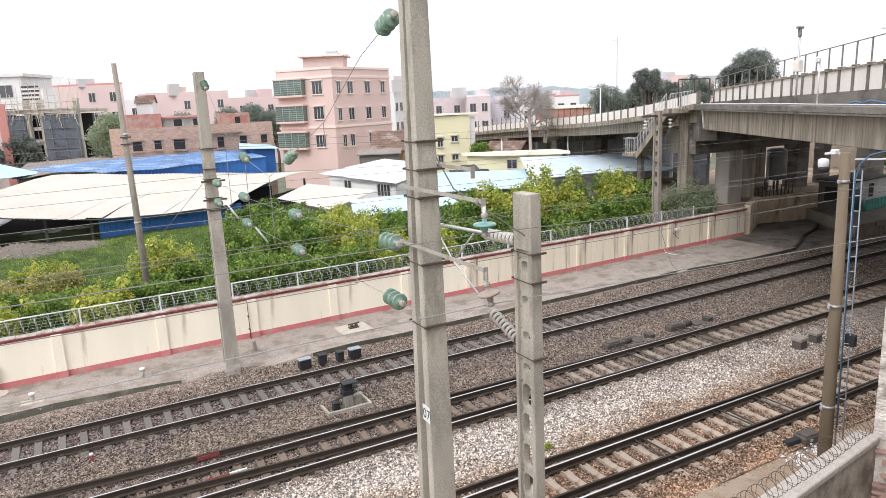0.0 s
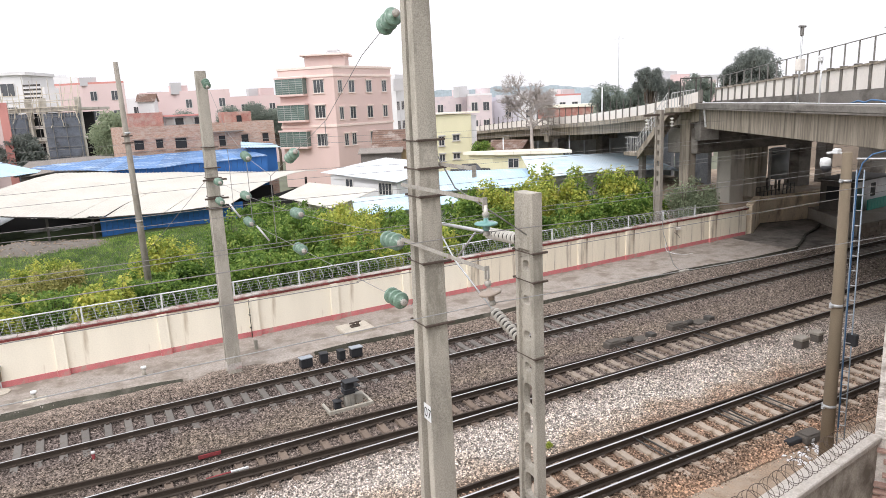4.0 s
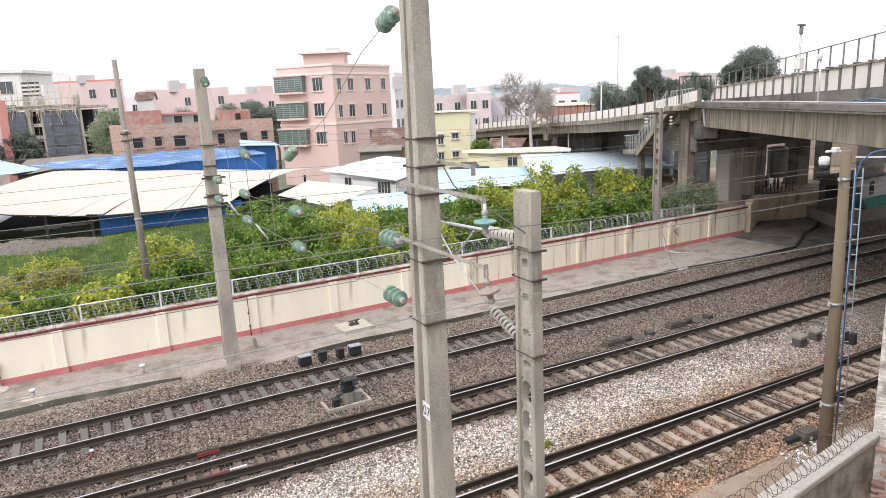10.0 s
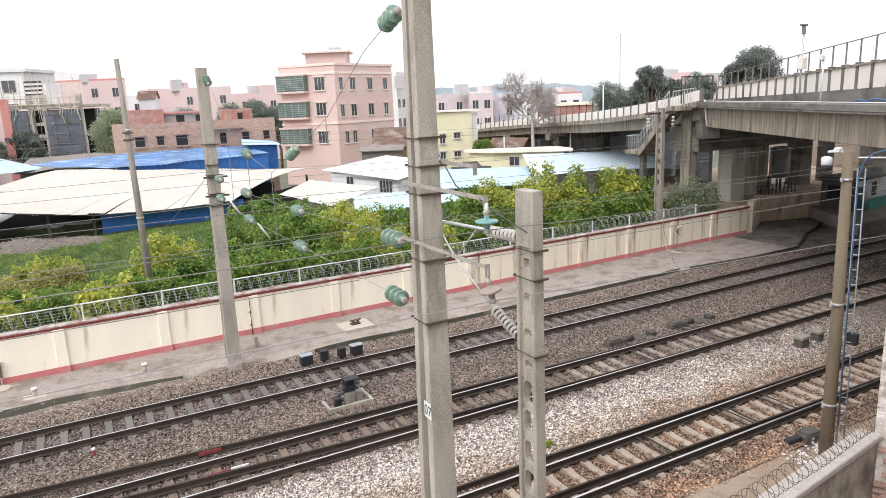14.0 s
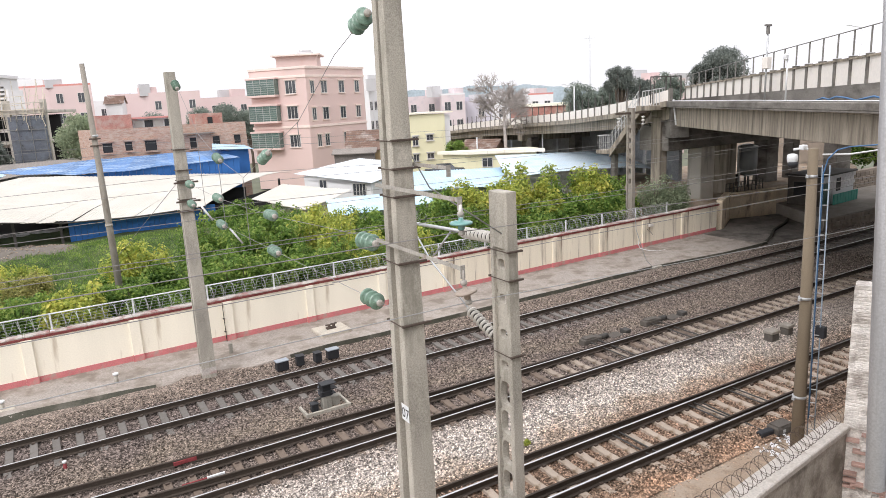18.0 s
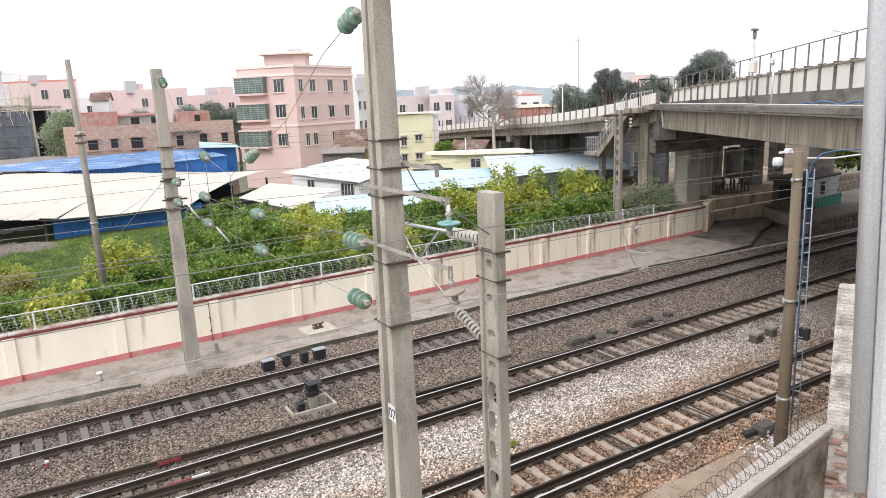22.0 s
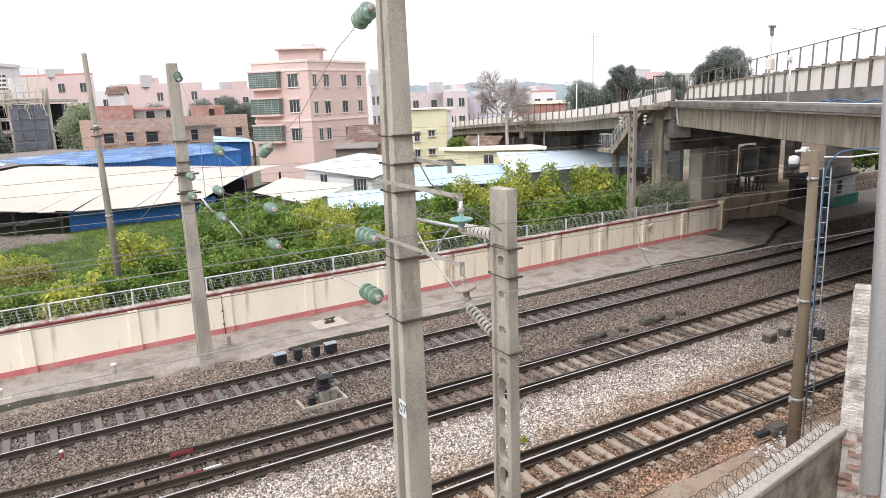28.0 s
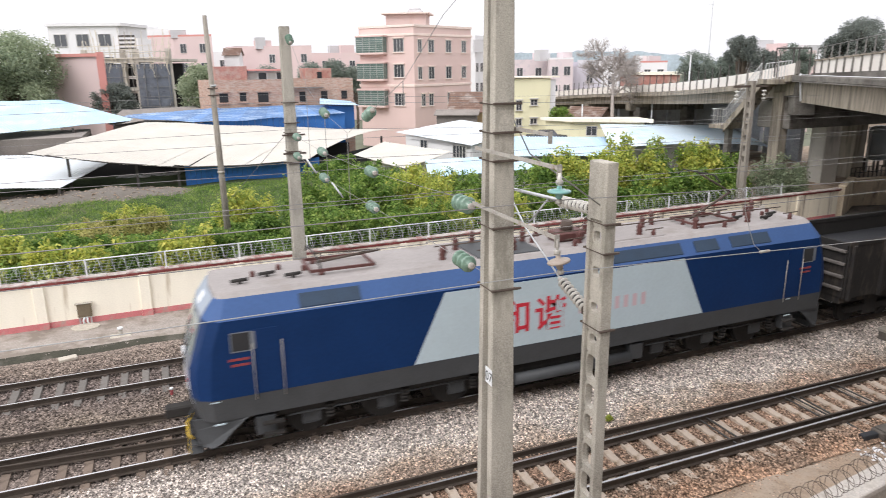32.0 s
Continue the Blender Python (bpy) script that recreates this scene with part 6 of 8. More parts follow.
BAR_G = mat("grey_green_bars", (0.36, 0.38, 0.36), 0.5, var=0.1, scale=3, bump=0)
P0, P1, P2 = (23.5, 85.0), (28.45, 78.86), (38.2, 84.0)
pink, ring = house("pink_building", "four-storey pink house with green glazed balconies", P0, P1, P2, -0.5, 13.95, PINK, "house", 0.9, (12.75, 13.75, 6.85))
for z0, z1 in ((11.0, 12.7), (7.9, 9.6), (4.7, 6.4)):
    m, ln_ = face_matrix(P0, P1)
    bal = part("balcony", boxes(((0.05, -0.9, z0 - 0.35), (4.1, 0, z0 - 0.1)), ((0.0, -0.95, z1), (4.2, 0, z1 + 0.2)), bevel=0.02), PINK, pink)
    bal.matrix_basis = m
    part("glazing", boxes(((0.1, -0.85, z0 - 0.1), (4.05, -0.80, z1)), ((0.1, -0.8, z0 - 0.1), (0.15, -0.01, z1)), ((4.0, -0.8, z0 - 0.1), (4.05, -0.01, z1))), GLASS_G, bal, "greenish balcony glazing")
    bars = [((0.1 + k * 0.49, -0.89, z0 - 0.1), (0.14 + k * 0.49, -0.85, z1)) for k in (0, 2, 4, 6, 8)] + [((0.1, -0.89, z0 + q), (4.05, -0.85, z0 + q + 0.05)) for q in (0.1, 0.35, 0.6, 0.85, 1.1, 1.35)]
    for q in bars:
        part("balcony_bar", boxes(q), BAR_G, bal)
for z0, z1 in ((10.95, 12.4), (8.0, 9.4), (4.65, 6.0)):
    window(pink, P0, P1, 0.73, 1.35, z0, z1, None, 2, 2)
for z0 in (10.9, 7.75):
    for u, w in ((0.09, 0.6), (0.28, 0.95), (0.58, 0.95), (0.86, 0.8)):
        window(pink, P1, P2, u, w, z0, z0 + 1.35, None, 1, 2)
for u, w in ((0.14, 0.6), (0.27, 0.7), (0.6, 0.8)):
    window(pink, P1, P2, u, w, 4.55, 5.9, None, 1, 2)
rr = part("roof_room", boxes(((0, 0, 0), (5.0, 4.0, 2.35)), bevel=0.02), PINK, pink)
rr.matrix_basis = pose(26.9, 84.6, 13.1, 0, 0, -28)
part("slab_roof", boxes(((-0.5, -0.6, 2.35), (5.5, 4.4, 2.55)), bevel=0.02), PINK_L, rr)
part("roof_tank", boxes(((2.6, 0.6, 2.55), (4.4, 2.4, 2.85)), ((2.8, 0.8, 2.85), (4.2, 2.2, 3.1)), bevel=0.05), GREY_R, rr)

wh, _ = house("white_building", "narrow white house behind the pink one", (46.2, 104.5), (47.4, 102.5), (50.4, 105), -0.5, 13.9, WHITE_R)
grid_windows(wh, (47.4, 102.5), (50.4, 105), (0.15, 0.6), (5.2, 8.3, 11.4), 0.9, 1.3)
part("sign_box", boxes(((46.9, 101.9, 11.3), (48.9, 102.3, 13.2))), GREY_R, wh)

br, ring = house("brick_building", "old two-storey red brick house with a patched parapet", (3.5, 71), (4.5, 66.8), (17.6, 66.6), -0.5, 8.2, BRICK_O)
for u, w in ((0.07, 1.2), (0.2, 0.9), (0.34, 1.5), (0.5, 0.6), (0.62, 0.9), (0.78, 1.0), (0.93, 0.9)):
    window(br, (4.5, 66.8), (17.6, 66.6), u, w * 0.65, 6.1 + 0.15 * math.sin(u * 9), 7.0, VOID_BLACK, 0, 3)
part("upper_room", boxes(((4.8, 66.9, 7.6), (7.7, 70.6, 9.4)), bevel=0.02), BRICK_R, br, "bright brick upper room")
up = part("upper_room", boxes(((7.8, 67.6, 7.6), (11.4, 70.6, 8.95)), bevel=0.02), WHITE_R, br)
part("flat_roof", boxes(((7.75, 66.95, 8.95), (11.6, 70.8, 9.12)), bevel=0.02), SALMON, br)
for k in range(4):
    part("shop_window", boxes(((7.95 + 0.85 * k, 67.56, 8.2), (8.65 + 0.85 * k, 67.6, 8.8)), bevel=0.01), GLASS_D if k % 2 else FRAME_W, br)
part("upper_room", boxes(((13.2, 67.4, 7.6), (15.7, 70.4, 9.15)), bevel=0.02), BRICK_R, br)
part("upper_door", boxes(((14.3, 67.34, 8.2), (14.75, 67.4, 8.8))), VOID_BLACK, br)
part("canopy", boxes(((10.8, 66.1, 7.35), (14.6, 66.6, 7.43)), bevel=0.01), ROOF_G, br)


def gable_house(name, label, x, y, w, d, z0, eave, ridge, rz, wall, roof, category="house"):
    t = thing(name, (x, y, z0), label, category, rz=rz)
    bm = bmesh.new()
    prism(bm, [(0, 0), (d, 0), (d, eave), (d / 2, ridge), (0, eave)], 0, w)
    part("wall", bm, wall, t)
    n = 9
    for s in (0, 1):
        for k in range(n):
            y0, y1 = (k / n), ((k + 1.12) / n)
            ya, yb = y0 * d / 2, y1 * d / 2
            za, zb = eave + (ridge - eave) * y0 - 0.1, eave + (ridge - eave) * y1 - 0.1
            if s:
                ya, yb = d - ya, d - yb
            bm = slab(bmesh.new(), [(-0.3, ya - (0.3 if not s and k == 0 else 0), za + 0.18), (w + 0.3, ya - (0.3 if not s and k == 0 else 0), za + 0.18), (w + 0.3, yb, zb + 0.14), (-0.3, yb, zb + 0.14)], 0.05)
            bmesh.ops.recalc_face_normals(bm, faces=bm.faces)
            part("tile_course", bm, roof, t)
    return t


gh = gable_house("tiled_house", "small old house with a brown tiled roof and ochre gable", 25.4, 60.6, 3.3, 4.6, -0.5, 5.4, 7.2, -30, OCHRE, TILE_R)
part("shed_front", boxes(((-1.2, -0.8, 3.6), (2.6, -0.1, 5.3)), bevel=0.02), ROOF_G, gh, "dark weathered front shed")
part("lean_to", slab(bmesh.new(), [(-1.4, -1.2, 5.3), (2.8, -1.2, 5.3), (2.8, 0.2, 5.7), (-1.4, 0.2, 5.7)], 0.08), ROOF_G, gh)

YA, YB, YC = (35.2, 72.6), (36.3, 69.0), (41.1, 68.6)
ye, _ = house("yellow_house", "narrow pale yellow three-storey house", YA, YB, YC, -0.5, 7.75, YELLOW)
for z in (4.85, 2.75):
    window(ye, YB, YC, 0.58, 0.75, z, z + 0.55, None, 1, True)
for z, h in ((4.35, 0.95), (2.6, 0.7)):
    window(ye, YB, YC, 0.2, 0.6, z, z + h, None, 1, True)
part("side_bay", boxes(((41.1, 68.75, 3.0), (41.9, 71.0, 7.6)), bevel=0.02), WHITE_R, ye, "white side bay")
part("roof_slab", slab(bmesh.new(), [(34.9, 73.0, 7.98), (36.1, 68.7, 7.98), (42.1, 68.3, 7.98), (41.2, 73.0, 7.98)], 0.16), CREAM, ye)
ys, _ = house("yellow_annex", "low yellow house with a cream roof edge", (34.5, 58.3), (35.7, 55.8), (40.8, 51.4), -0.5, 4.0, YELLOW)
window(ys, (35.7, 55.8), (40.8, 51.4), 0.3, 0.9, 2.75, 3.55, None, 1, False)
window(ys, (35.7, 55.8), (40.8, 51.4), 0.55, 0.8, 2.75, 3.55, None, 1, False)
part("roof_slab", slab(bmesh.new(), [(34.0, 58.5, 4.3), (35.5, 55.2, 4.3), (41.2, 50.6, 4.3), (42, 54, 4.3)], 0.3), CREAM, ys)
gable_house("brick_hut", "small brick house with a brown tiled roof", 46.5, 63.5, 4.0, 5.0, -0.5, 3.6, 5.2, 118, BRICK_O, TILE_R)

# unfinished block wrapped in netting
sf = thing("scaffolded_building", (-7.6, 90.3, -0.5), "unfinished concrete building wrapped in dark grey netting", "building", rz=-27)
for k in range(4):
    part("floor_slab", boxes(((-0.3, -0.2, 1.0 + k * 3.2), (10.3, 7, 1.3 + k * 3.2)), bevel=0.02), PIER, sf)
for x in (0, 4.6, 6.2, 10):
    part("pillar", boxes(((x - 0.25, -0.1, 0), (x + 0.25, 0.4, 12.0))), PIER, sf)
for x0, x1 in ((-0.5, 4.5), (6.3, 10.2)):
    part("netting", boxes(((x0, -0.3, 0.5), (x1, -0.24, 10.3))), NET, sf, "dark grey safety netting")
# a black sheet behind the pillars gives the floors their inner shade
part("dark_core", boxes(((0, 3.4, 0), (10, 3.6, 10.4))), VOID_BLACK, sf)
rng = random.Random(4)
for k in range(16):
    x = k * 0.66
    part("scaffold_pole", tubes([(x, -0.3, 9.8), (x + rng.uniform(-.1, .1), -0.3, 11.3 + rng.uniform(0, 3.2))], r=0.04, n=5), PIER, sf)
for z in (10.9, 11.6):
    part("scaffold_pole", tubes([(-0.2, -0.3, z), (10.2, -0.3, z + 0.1)], r=0.05, n=5), PIER, sf)
for k in range(6):
    part("stair_landing", boxes(((4.8, 0.4, 0.6 + 1.62 * k), (6.0, 1.6, 0.95 + 1.62 * k)), bevel=0.02), PANEL_W, sf)
for k in range(9):
    part("scaffold_tube", tubes([(-0.2, -0.4, 1.2 + 1.1 * k), (10.2, -0.4, 1.2 + 1.1 * k)], r=0.03, n=4), SCAF, sf)
for k in range(8):
    part("scaffold_tube", tubes([(0.1 + 1.42 * k, -0.42, 0), (0.1 + 1.42 * k, -0.42, 10.4)], r=0.03, n=4), SCAF, sf)
BAMBOO = mat("pale_bamboo", (0.62, 0.56, 0.46), 0.8, var=0.25, scale=3, bump=0)
for k in range(26):
    x, z = rng.uniform(-0.4, 10.4), 9.4 + rng.uniform(0, 2.2)
    part("bamboo_pole", tubes([(x, -0.45, z - 1.2), (x + rng.uniform(-0.9, 0.9), -0.45 + rng.uniform(-0.2, 1.5), z + rng.uniform(1.0, 3.0))], r=0.035, n=4), BAMBOO, sf)
for k in range(5):
    part("bamboo_pole", tubes([(-0.4, -0.5, 10.5 + 0.45 * k), (rng.uniform(6, 10.4), -0.5, 10.6 + 0.45 * k)], r=0.035, n=4), BAMBOO, sf)
part("stair_head", boxes(((3.4, 1, 10.5), (6.2, 4, 13.2)), bevel=0.02), WHITE_R, sf)
part("louvre", boxes(*[((3.9, 0.95, 12.0 + 0.45 * k), (5.8, 1.0, 12.2 + 0.45 * k)) for k in range(4)]), DARK_METAL, sf)

pl_, _ = house("salmon_house", "tall pale house with a salmon red side wall", (-10.6, 86.0), (-9.9, 80.3), (-5.3, 76.3), -0.5, 10.5, PINK_FAR)
part("side_stripe", boxes(((-5.35, 76.0, -0.5), (-4.7, 76.9, 10.9))), SALMON, pl_)
part("roof_edge", slab(bmesh.new(), [(-10.2, 80.2, 10.8), (-5.2, 75.9, 10.8), (-6.0, 82, 10.8), (-10.8, 86, 10.8)], 0.3), SALMON, pl_)
wl_, _ = house("white_block", "white four-storey block with dark windows", (-10, 119), (-13.6, 113.2), (-4.4, 109.6), -0.5, 15.2, WHITE_R)
grid_windows(wl_, (-14, 113.3), (-4.4, 109.6), (0.2, 0.5, 0.8), (9.4, 12.5), 1.7, 1.6)
part("roof_rim", slab(bmesh.new(), [(-13.9, 112.9, 15.6), (-4.0, 109.1, 15.6), (-0.6, 115.4, 15.6), (-10, 119, 15.6)], 0.4), WHITE_R, wl_)

FAR = [  # near corner, left end, right end, top, colour, label
    ((3.0, 127), (-2, 131), (9.0, 124), 14.5, PINK_FAR, "pink block with a red roof edge in the distance"),
    ((18.2, 130), (12, 134), (26, 126), 12.8, PINK_FAR, "long pink block in the distance"),
    ((10.0, 140), (7, 143), (17, 138), 12.0, WHITE_R, "white block in the distance"),
    ((26, 133), (22, 136), (40, 126), 11.6, PINK_FAR, "low pink block in the distance"),
    ((59.5, 113.4), (61.5, 118), (65.3, 110.1), 9.9, ROSE, "rose-grey block in the distance"),
    ((62.4, 104.8), (64.5, 109), (65.9, 102.7), 10.1, ROSE, "pink-grey block with a white roof rim in the distance"),
    ((65.9, 108), (67, 112), (72.5, 104), 8.6, LILAC, "low lilac-grey block in the distance"),
    ((72.9, 113.6), (74, 117), (80, 109), 8.2, WHITE_R, "low white block in the distance"),
    ((78, 127), (81, 132), (94, 117), 9.0, GREY_R, "long pale grey block in the distance"),
    ((-2, 150), (-8, 153), (3, 148), 16.5, WHITE_R, "white tower in the distance"),
    ((56, 126), (58, 130), (66, 121), 9.4, PINK_FAR, "pale pink block in the distance"),
    ((80.0, 102.6), (82, 106), (83.6, 100.0), 9.4, WHITE_R, "white house with a red roof in the distance"),
    ((80.9, 74.5), (83, 78), (84.8, 71.0), 10.4, PINK_FAR, "pink block behind the overpass"),
    ((85.2, 84.5), (88, 88), (89.2, 81.0), 11.2, GREY_R, "grey block behind the overpass")]
for i, (p1, p0, p2, top_, w_, lab) in enumerate(FAR):
    t, _ = house("distant_block", lab, p0, p1, p2, -0.5, top_, w_, "building")
    ln_ = math.hypot(p2[0] - p1[0], p2[1] - p1[1])
    mx, my = (p0[0] + p2[0]) / 2, (p0[1] + p2[1]) / 2
    rs = random.Random(i + 50)
    for k in range(2):
        a, b = mx + rs.uniform(-3.5, 2), my + rs.uniform(-2, 2)
        part("roof_room", boxes(((a, b, top_ - 0.2), (a + rs.uniform(1.5, 3), b + 2, top_ + rs.uniform(0.8, 2.0)))), w_ if k else GREY_R, t)
    n = max(2, int(ln_ / 2.6))
    grid_windows(t, p1, p2, [(k + 0.5) / n for k in range(n)], [top_ - 2.6 - 3.1 * r for r in range(3)], 1.0, 1.4)
    part("roof_rim", slab(bmesh.new(), [(*p0, top_ + 0.3), (*p1, top_ + 0.3), (*p2, top_ + 0.3), (p0[0] + p2[0] - p1[0], p0[1] + p2[1] - p1[1], top_ + 0.3)], 0.3),
         SALMON if i in (0, 11) else WHITE_R if i == 5 else w_, t)
ls, _ = house("long_shed", "long low brown shed with a cream roof beyond the ramp", (64.5, 87.5), (62.8, 84.2), (68.7, 79.4), -0.5, 7.6, BRICK_R, "shed")
part("roof_slab", slab(bmesh.new(), [(64.4, 88.0, 8.05), (62.4, 84.2, 8.05), (68.8, 79.0, 8.05), (70.8, 82.8, 8.05)], 0.42), CREAM, ls)
gz = gable_house("pavilion", "small white pavilion roof in the distance", 11, 128, 2.6, 2.8, 8, 3.4, 4.7, -20, WHITE_R, TILE_R, "pavilion")
part("roof_base", boxes(((-1, -1, -8.5), (4.5, 4.5, 0))), WHITE_R, gz)


# ---- sheds with sheet roofs ----
def sheet_roof(t, fl, fr, br_, bl, material, width=1.0, ribs=4, sag=0.0, rough=0.0, seed=1, rag=0.03, bulge=0.0):
    """Ribbed metal sheets from eave (fl, fr) to ridge (bl, br)."""
    fl, fr, br_, bl = (Vector(p) for p in (fl, fr, br_, bl))
    n = max(1, round(((fr - fl).length + (br_ - bl).length) / 2 / width))
    rows = 6
    rng = random.Random(seed)
    out = (fl - bl).normalized()
    for k in range(n):
        over = rng.uniform(-rag, rag)
        verts, faces = [], []
        cols = ribs * 4
        for lay in (0, 1):
            for j in range(rows + 1):
                v = j / rows
                for i in range(cols + 1):
                    u = (k + (i / cols) * 0.998) / n
                    p = fl.lerp(fr, u).lerp(bl.lerp(br_, u), v)
                    p += out * over * (1 - v) ** 3
                    rib = 0.022 if i % 4 in (1, 2) else 0.0
                    z = p.z + rib - sag * 4 * u * (1 - u) * (1 - v) + rough * noise.noise((p.x * 0.4, p.y * 0.4, seed)) - lay * 0.025 - abs(over) * 0.35 * (1 - v) ** 3 + bulge * u * 4 * v * (1 - v)
                    verts.append((p.x, p.y, z))
        w = cols + 1
        o = (rows + 1) * w
        for j in range(rows):
            for i in range(cols):
                a = j * w + i
                faces.append((a, a + 1, a + w + 1, a + w))
                faces.append((o + a + w, o + a + w + 1, o + a + 1, o + a))
        for i in range(cols):
            faces.append((i, o + i, o + i + 1, i + 1))
            a = rows * w + i
            faces.append((a, a + 1, o + a + 1, o + a))
        s = part("roof_sheet", mesh_of("roof_sheet", verts, faces, material), None, t)
        s.location.z = rng.uniform(-0.004, 0.004)


def shed_posts(t, pts, z0=-0.3):
    for x, y, z in pts:
        part("post", boxes(((x - 0.08, y - 0.08, z0), (x + 0.08, y + 0.08, z))), DARK_METAL, t)


big = thing("cream_shed", (0, 0, 0), "long open shed with a cream sheet metal roof", "shed")
sheet_roof(big, (-8.0, 49.0, 4.35), (9.6, 49.6, 2.85), (19.8, 60.8, 3.5), (-1.4, 60.9, 5.08), ROOF_B, 1.0, 4, 0.75, 0.14, 2, 0.22, 0.6)
shed_posts(big, [(-6, 49.9, 3.7), (-2, 50, 3.0), (0.6, 50.2, 2.7), (9.5, 50.2, 2.7), (14, 55.6, 2.8), (18.6, 61, 3.0)])
for k in range(27):
    x = 1.05 + k * 0.35
    part("wall_sheet", boxes(((x, 50.4, -0.3), (x + 0.335, 50.46, 2.72)), bevel=0.008), WALL_BLUE, big)
# black sheets at the back and open side stand for the shed's shade
part("dark_back", boxes(((-14, 57, -0.3), (14.5, 57.3, 3.0))), VOID_BLACK, big)
m, ln_ = face_matrix((10.2, 50.9), (19.4, 60.6))
part("side_wall", boxes(((0, 0, -0.3), (ln_, 0.1, 2.45))), VOID_BLACK, big, "black sheet for the shade in the open side").matrix_basis = m
part("ground_pad", boxes(((-14, 49.5, -0.5), (20, 62, 1.25))), SOIL, big)
part("eave_lip", tubes([(-8.0, 49.0, 4.2), (-3.5, 49.15, 3.35), (0.8, 49.3, 2.75), (5, 49.4, 2.6), (9.6, 49.6, 2.72)], r=0.05), DARK_METAL, big)

rs = random.Random(61)
SACK = mat("dusty_grey_sacking", (0.46, 0.45, 0.46), 0.95, var=0.35, scale=2, fine=14, bump=0.5)
for k in range(9):
    sk = thing("sack", (-3.2 + 0.5 * k + rs.uniform(-0.2, 0.2), 55.4 + rs.uniform(-0.5, 0.5), 1.25), "dusty grey sack lying in the open shed", "sack", "sacks", rz=rs.uniform(-40, 40))
    bm = bmesh.new()
    bmesh.ops.create_icosphere(bm, subdivisions=3, radius=1.0)
    for v in bm.verts:
        g = 1 + 0.25 * noise.noise(v.co * 1.7 + Vector((k * 5.0, 0, 0)))
        v.co = Vector((v.co.x * 0.55 * g, v.co.y * 0.36 * g, max(-0.05, 0.16 + v.co.z * 0.22 * g)))
    part("body", bm, SACK, sk)
    part("tied_end", tube(bmesh.new(), [(0.48, 0, 0.18), (0.62, 0.02, 0.2), (0.7, 0.03, 0.24)], [0.10, 0.05, 0.09], 8), SACK, sk)
wl2 = thing("white_shed", (0, 0, 0), "low lean-to with a pale sheet roof", "shed")
sheet_roof(wl2, (-13.5, 49.5, 2.35), (-6.3, 47.0, 2.25), (-3.2, 56, 3.0), (-11, 57, 3.4), ROOF_W, 1.0, 4, 0, 0.06, 4)
shed_posts(wl2, [(-6.4, 47.3, 2.2), (-10, 48.6, 2.2)])
lb = thing("light_blue_shed", (0, 0, 0), "shed with a light blue sheet metal roof", "shed")
sheet_roof(lb, (-18, 53.8, 4.75), (-2.1, 68.8, 4.76), (-8.3, 69.8, 6.7), (-22, 71.5, 6.7), ROOF_LB, 1.0, 4, 0, 0.05, 5)
# dark grey wall colour takes the place of the shadow band under the roof
part("wall", boxes(((-17, 60, -0.3), (-6, 68, 4.2))), ROOF_G, lb)
shed_posts(lb, [(-12, 60.4, 4.4), (-7, 64.2, 4.6)])

bl_ = thing("blue_shed", (0, 0, 0), "workshop with a patched strong blue sheet roof", "shed")
sheet_roof(bl_, (2.4, 61.0, 4.89), (15.3, 61.0, 5.2), (14.4, 66.3, 5.74), (5.0, 66.3, 5.73), ROOF_BLUE, 1.0, 3, 0.05, 0.10, 6)
sheet_roof(bl_, (-3.1, 63.4, 5.42), (2.38, 61.0, 4.89), (4.98, 66.3, 5.73), (-2.7, 64.3, 5.5), ROOF_BLUE, 1.0, 3, 0, 0.08, 16)
for k in range(24):
    part("wall_sheet", boxes(((2.6 + k * 0.53, 61.3, -0.3), (3.115 + k * 0.53, 61.36, 4.85 + 0.012 * k)), bevel=0.008), WALL_BLUE, bl_)
sheet_roof(bl_, (13.6, 63.6, 5.95), (17.2, 63.2, 5.75), (17.2, 66.2, 6.0), (14.2, 66.3, 6.35), ROOF_LB, 1.0, 4, 0, 0, 7)
part("roof_wall", boxes(((14.6, 63.9, 3.0), (16.9, 66.2, 5.7))), WALL_BLUE, bl_)
og = thing("grey_shed", (0, 0, 0), "old low shed with a dark weathered sheet roof", "shed")
sheet_roof(og, (-4.6, 67.5, 4.6), (4.2, 67.0, 4.9), (3.4, 73, 5.6), (-3.5, 73, 5.5), ROOF_G, 1.0, 4, 0, 0.2, 8)
part("wall", boxes(((-4.1, 68, -0.3), (3.2, 72.5, 4.4))), ROOF_G, og)

b2 = thing("cream_annex", (0, 0, 0), "low annex with a wide cream sheet roof", "shed")
sheet_roof(b2, (12.9, 49.5, 2.9), (15.2, 44.5, 2.35), (20.1, 47.8, 2.9), (16.8, 54.3, 3.2), ROOF_B, 1.0, 4, 0, 0.05, 9)
part("wall", boxes(((14.6, 47.2, -0.3), (18.2, 50.3, 2.55))), CREAM, b2)
wr = thing("white_workshop", (0, 0, 0), "workshop with a white sheet roof and small windows", "shed")
sheet_roof(wr, (18.3, 55.8, 3.8), (21.7, 47.6, 3.3), (30.5, 54.5, 3.55), (25.5, 58.2, 4.4), ROOF_W, 1.0, 4, 0, 0.04, 10)
WA, WB = (18.9, 54.9), (21.95, 48.3)
m, ln_ = face_matrix(WA, WB)
part("wall", boxes(((0, 0, -0.3), (ln_, 0.2, 3.3))), WHITE_R, wr).matrix_basis = m
part("wall_top", slab(bmesh.new(), [(18.9, 54.9, 3.62), (21.95, 48.3, 3.3), (22.1, 48.4, 3.3), (19.05, 55.0, 3.62)], 0.4), WHITE_R, wr)
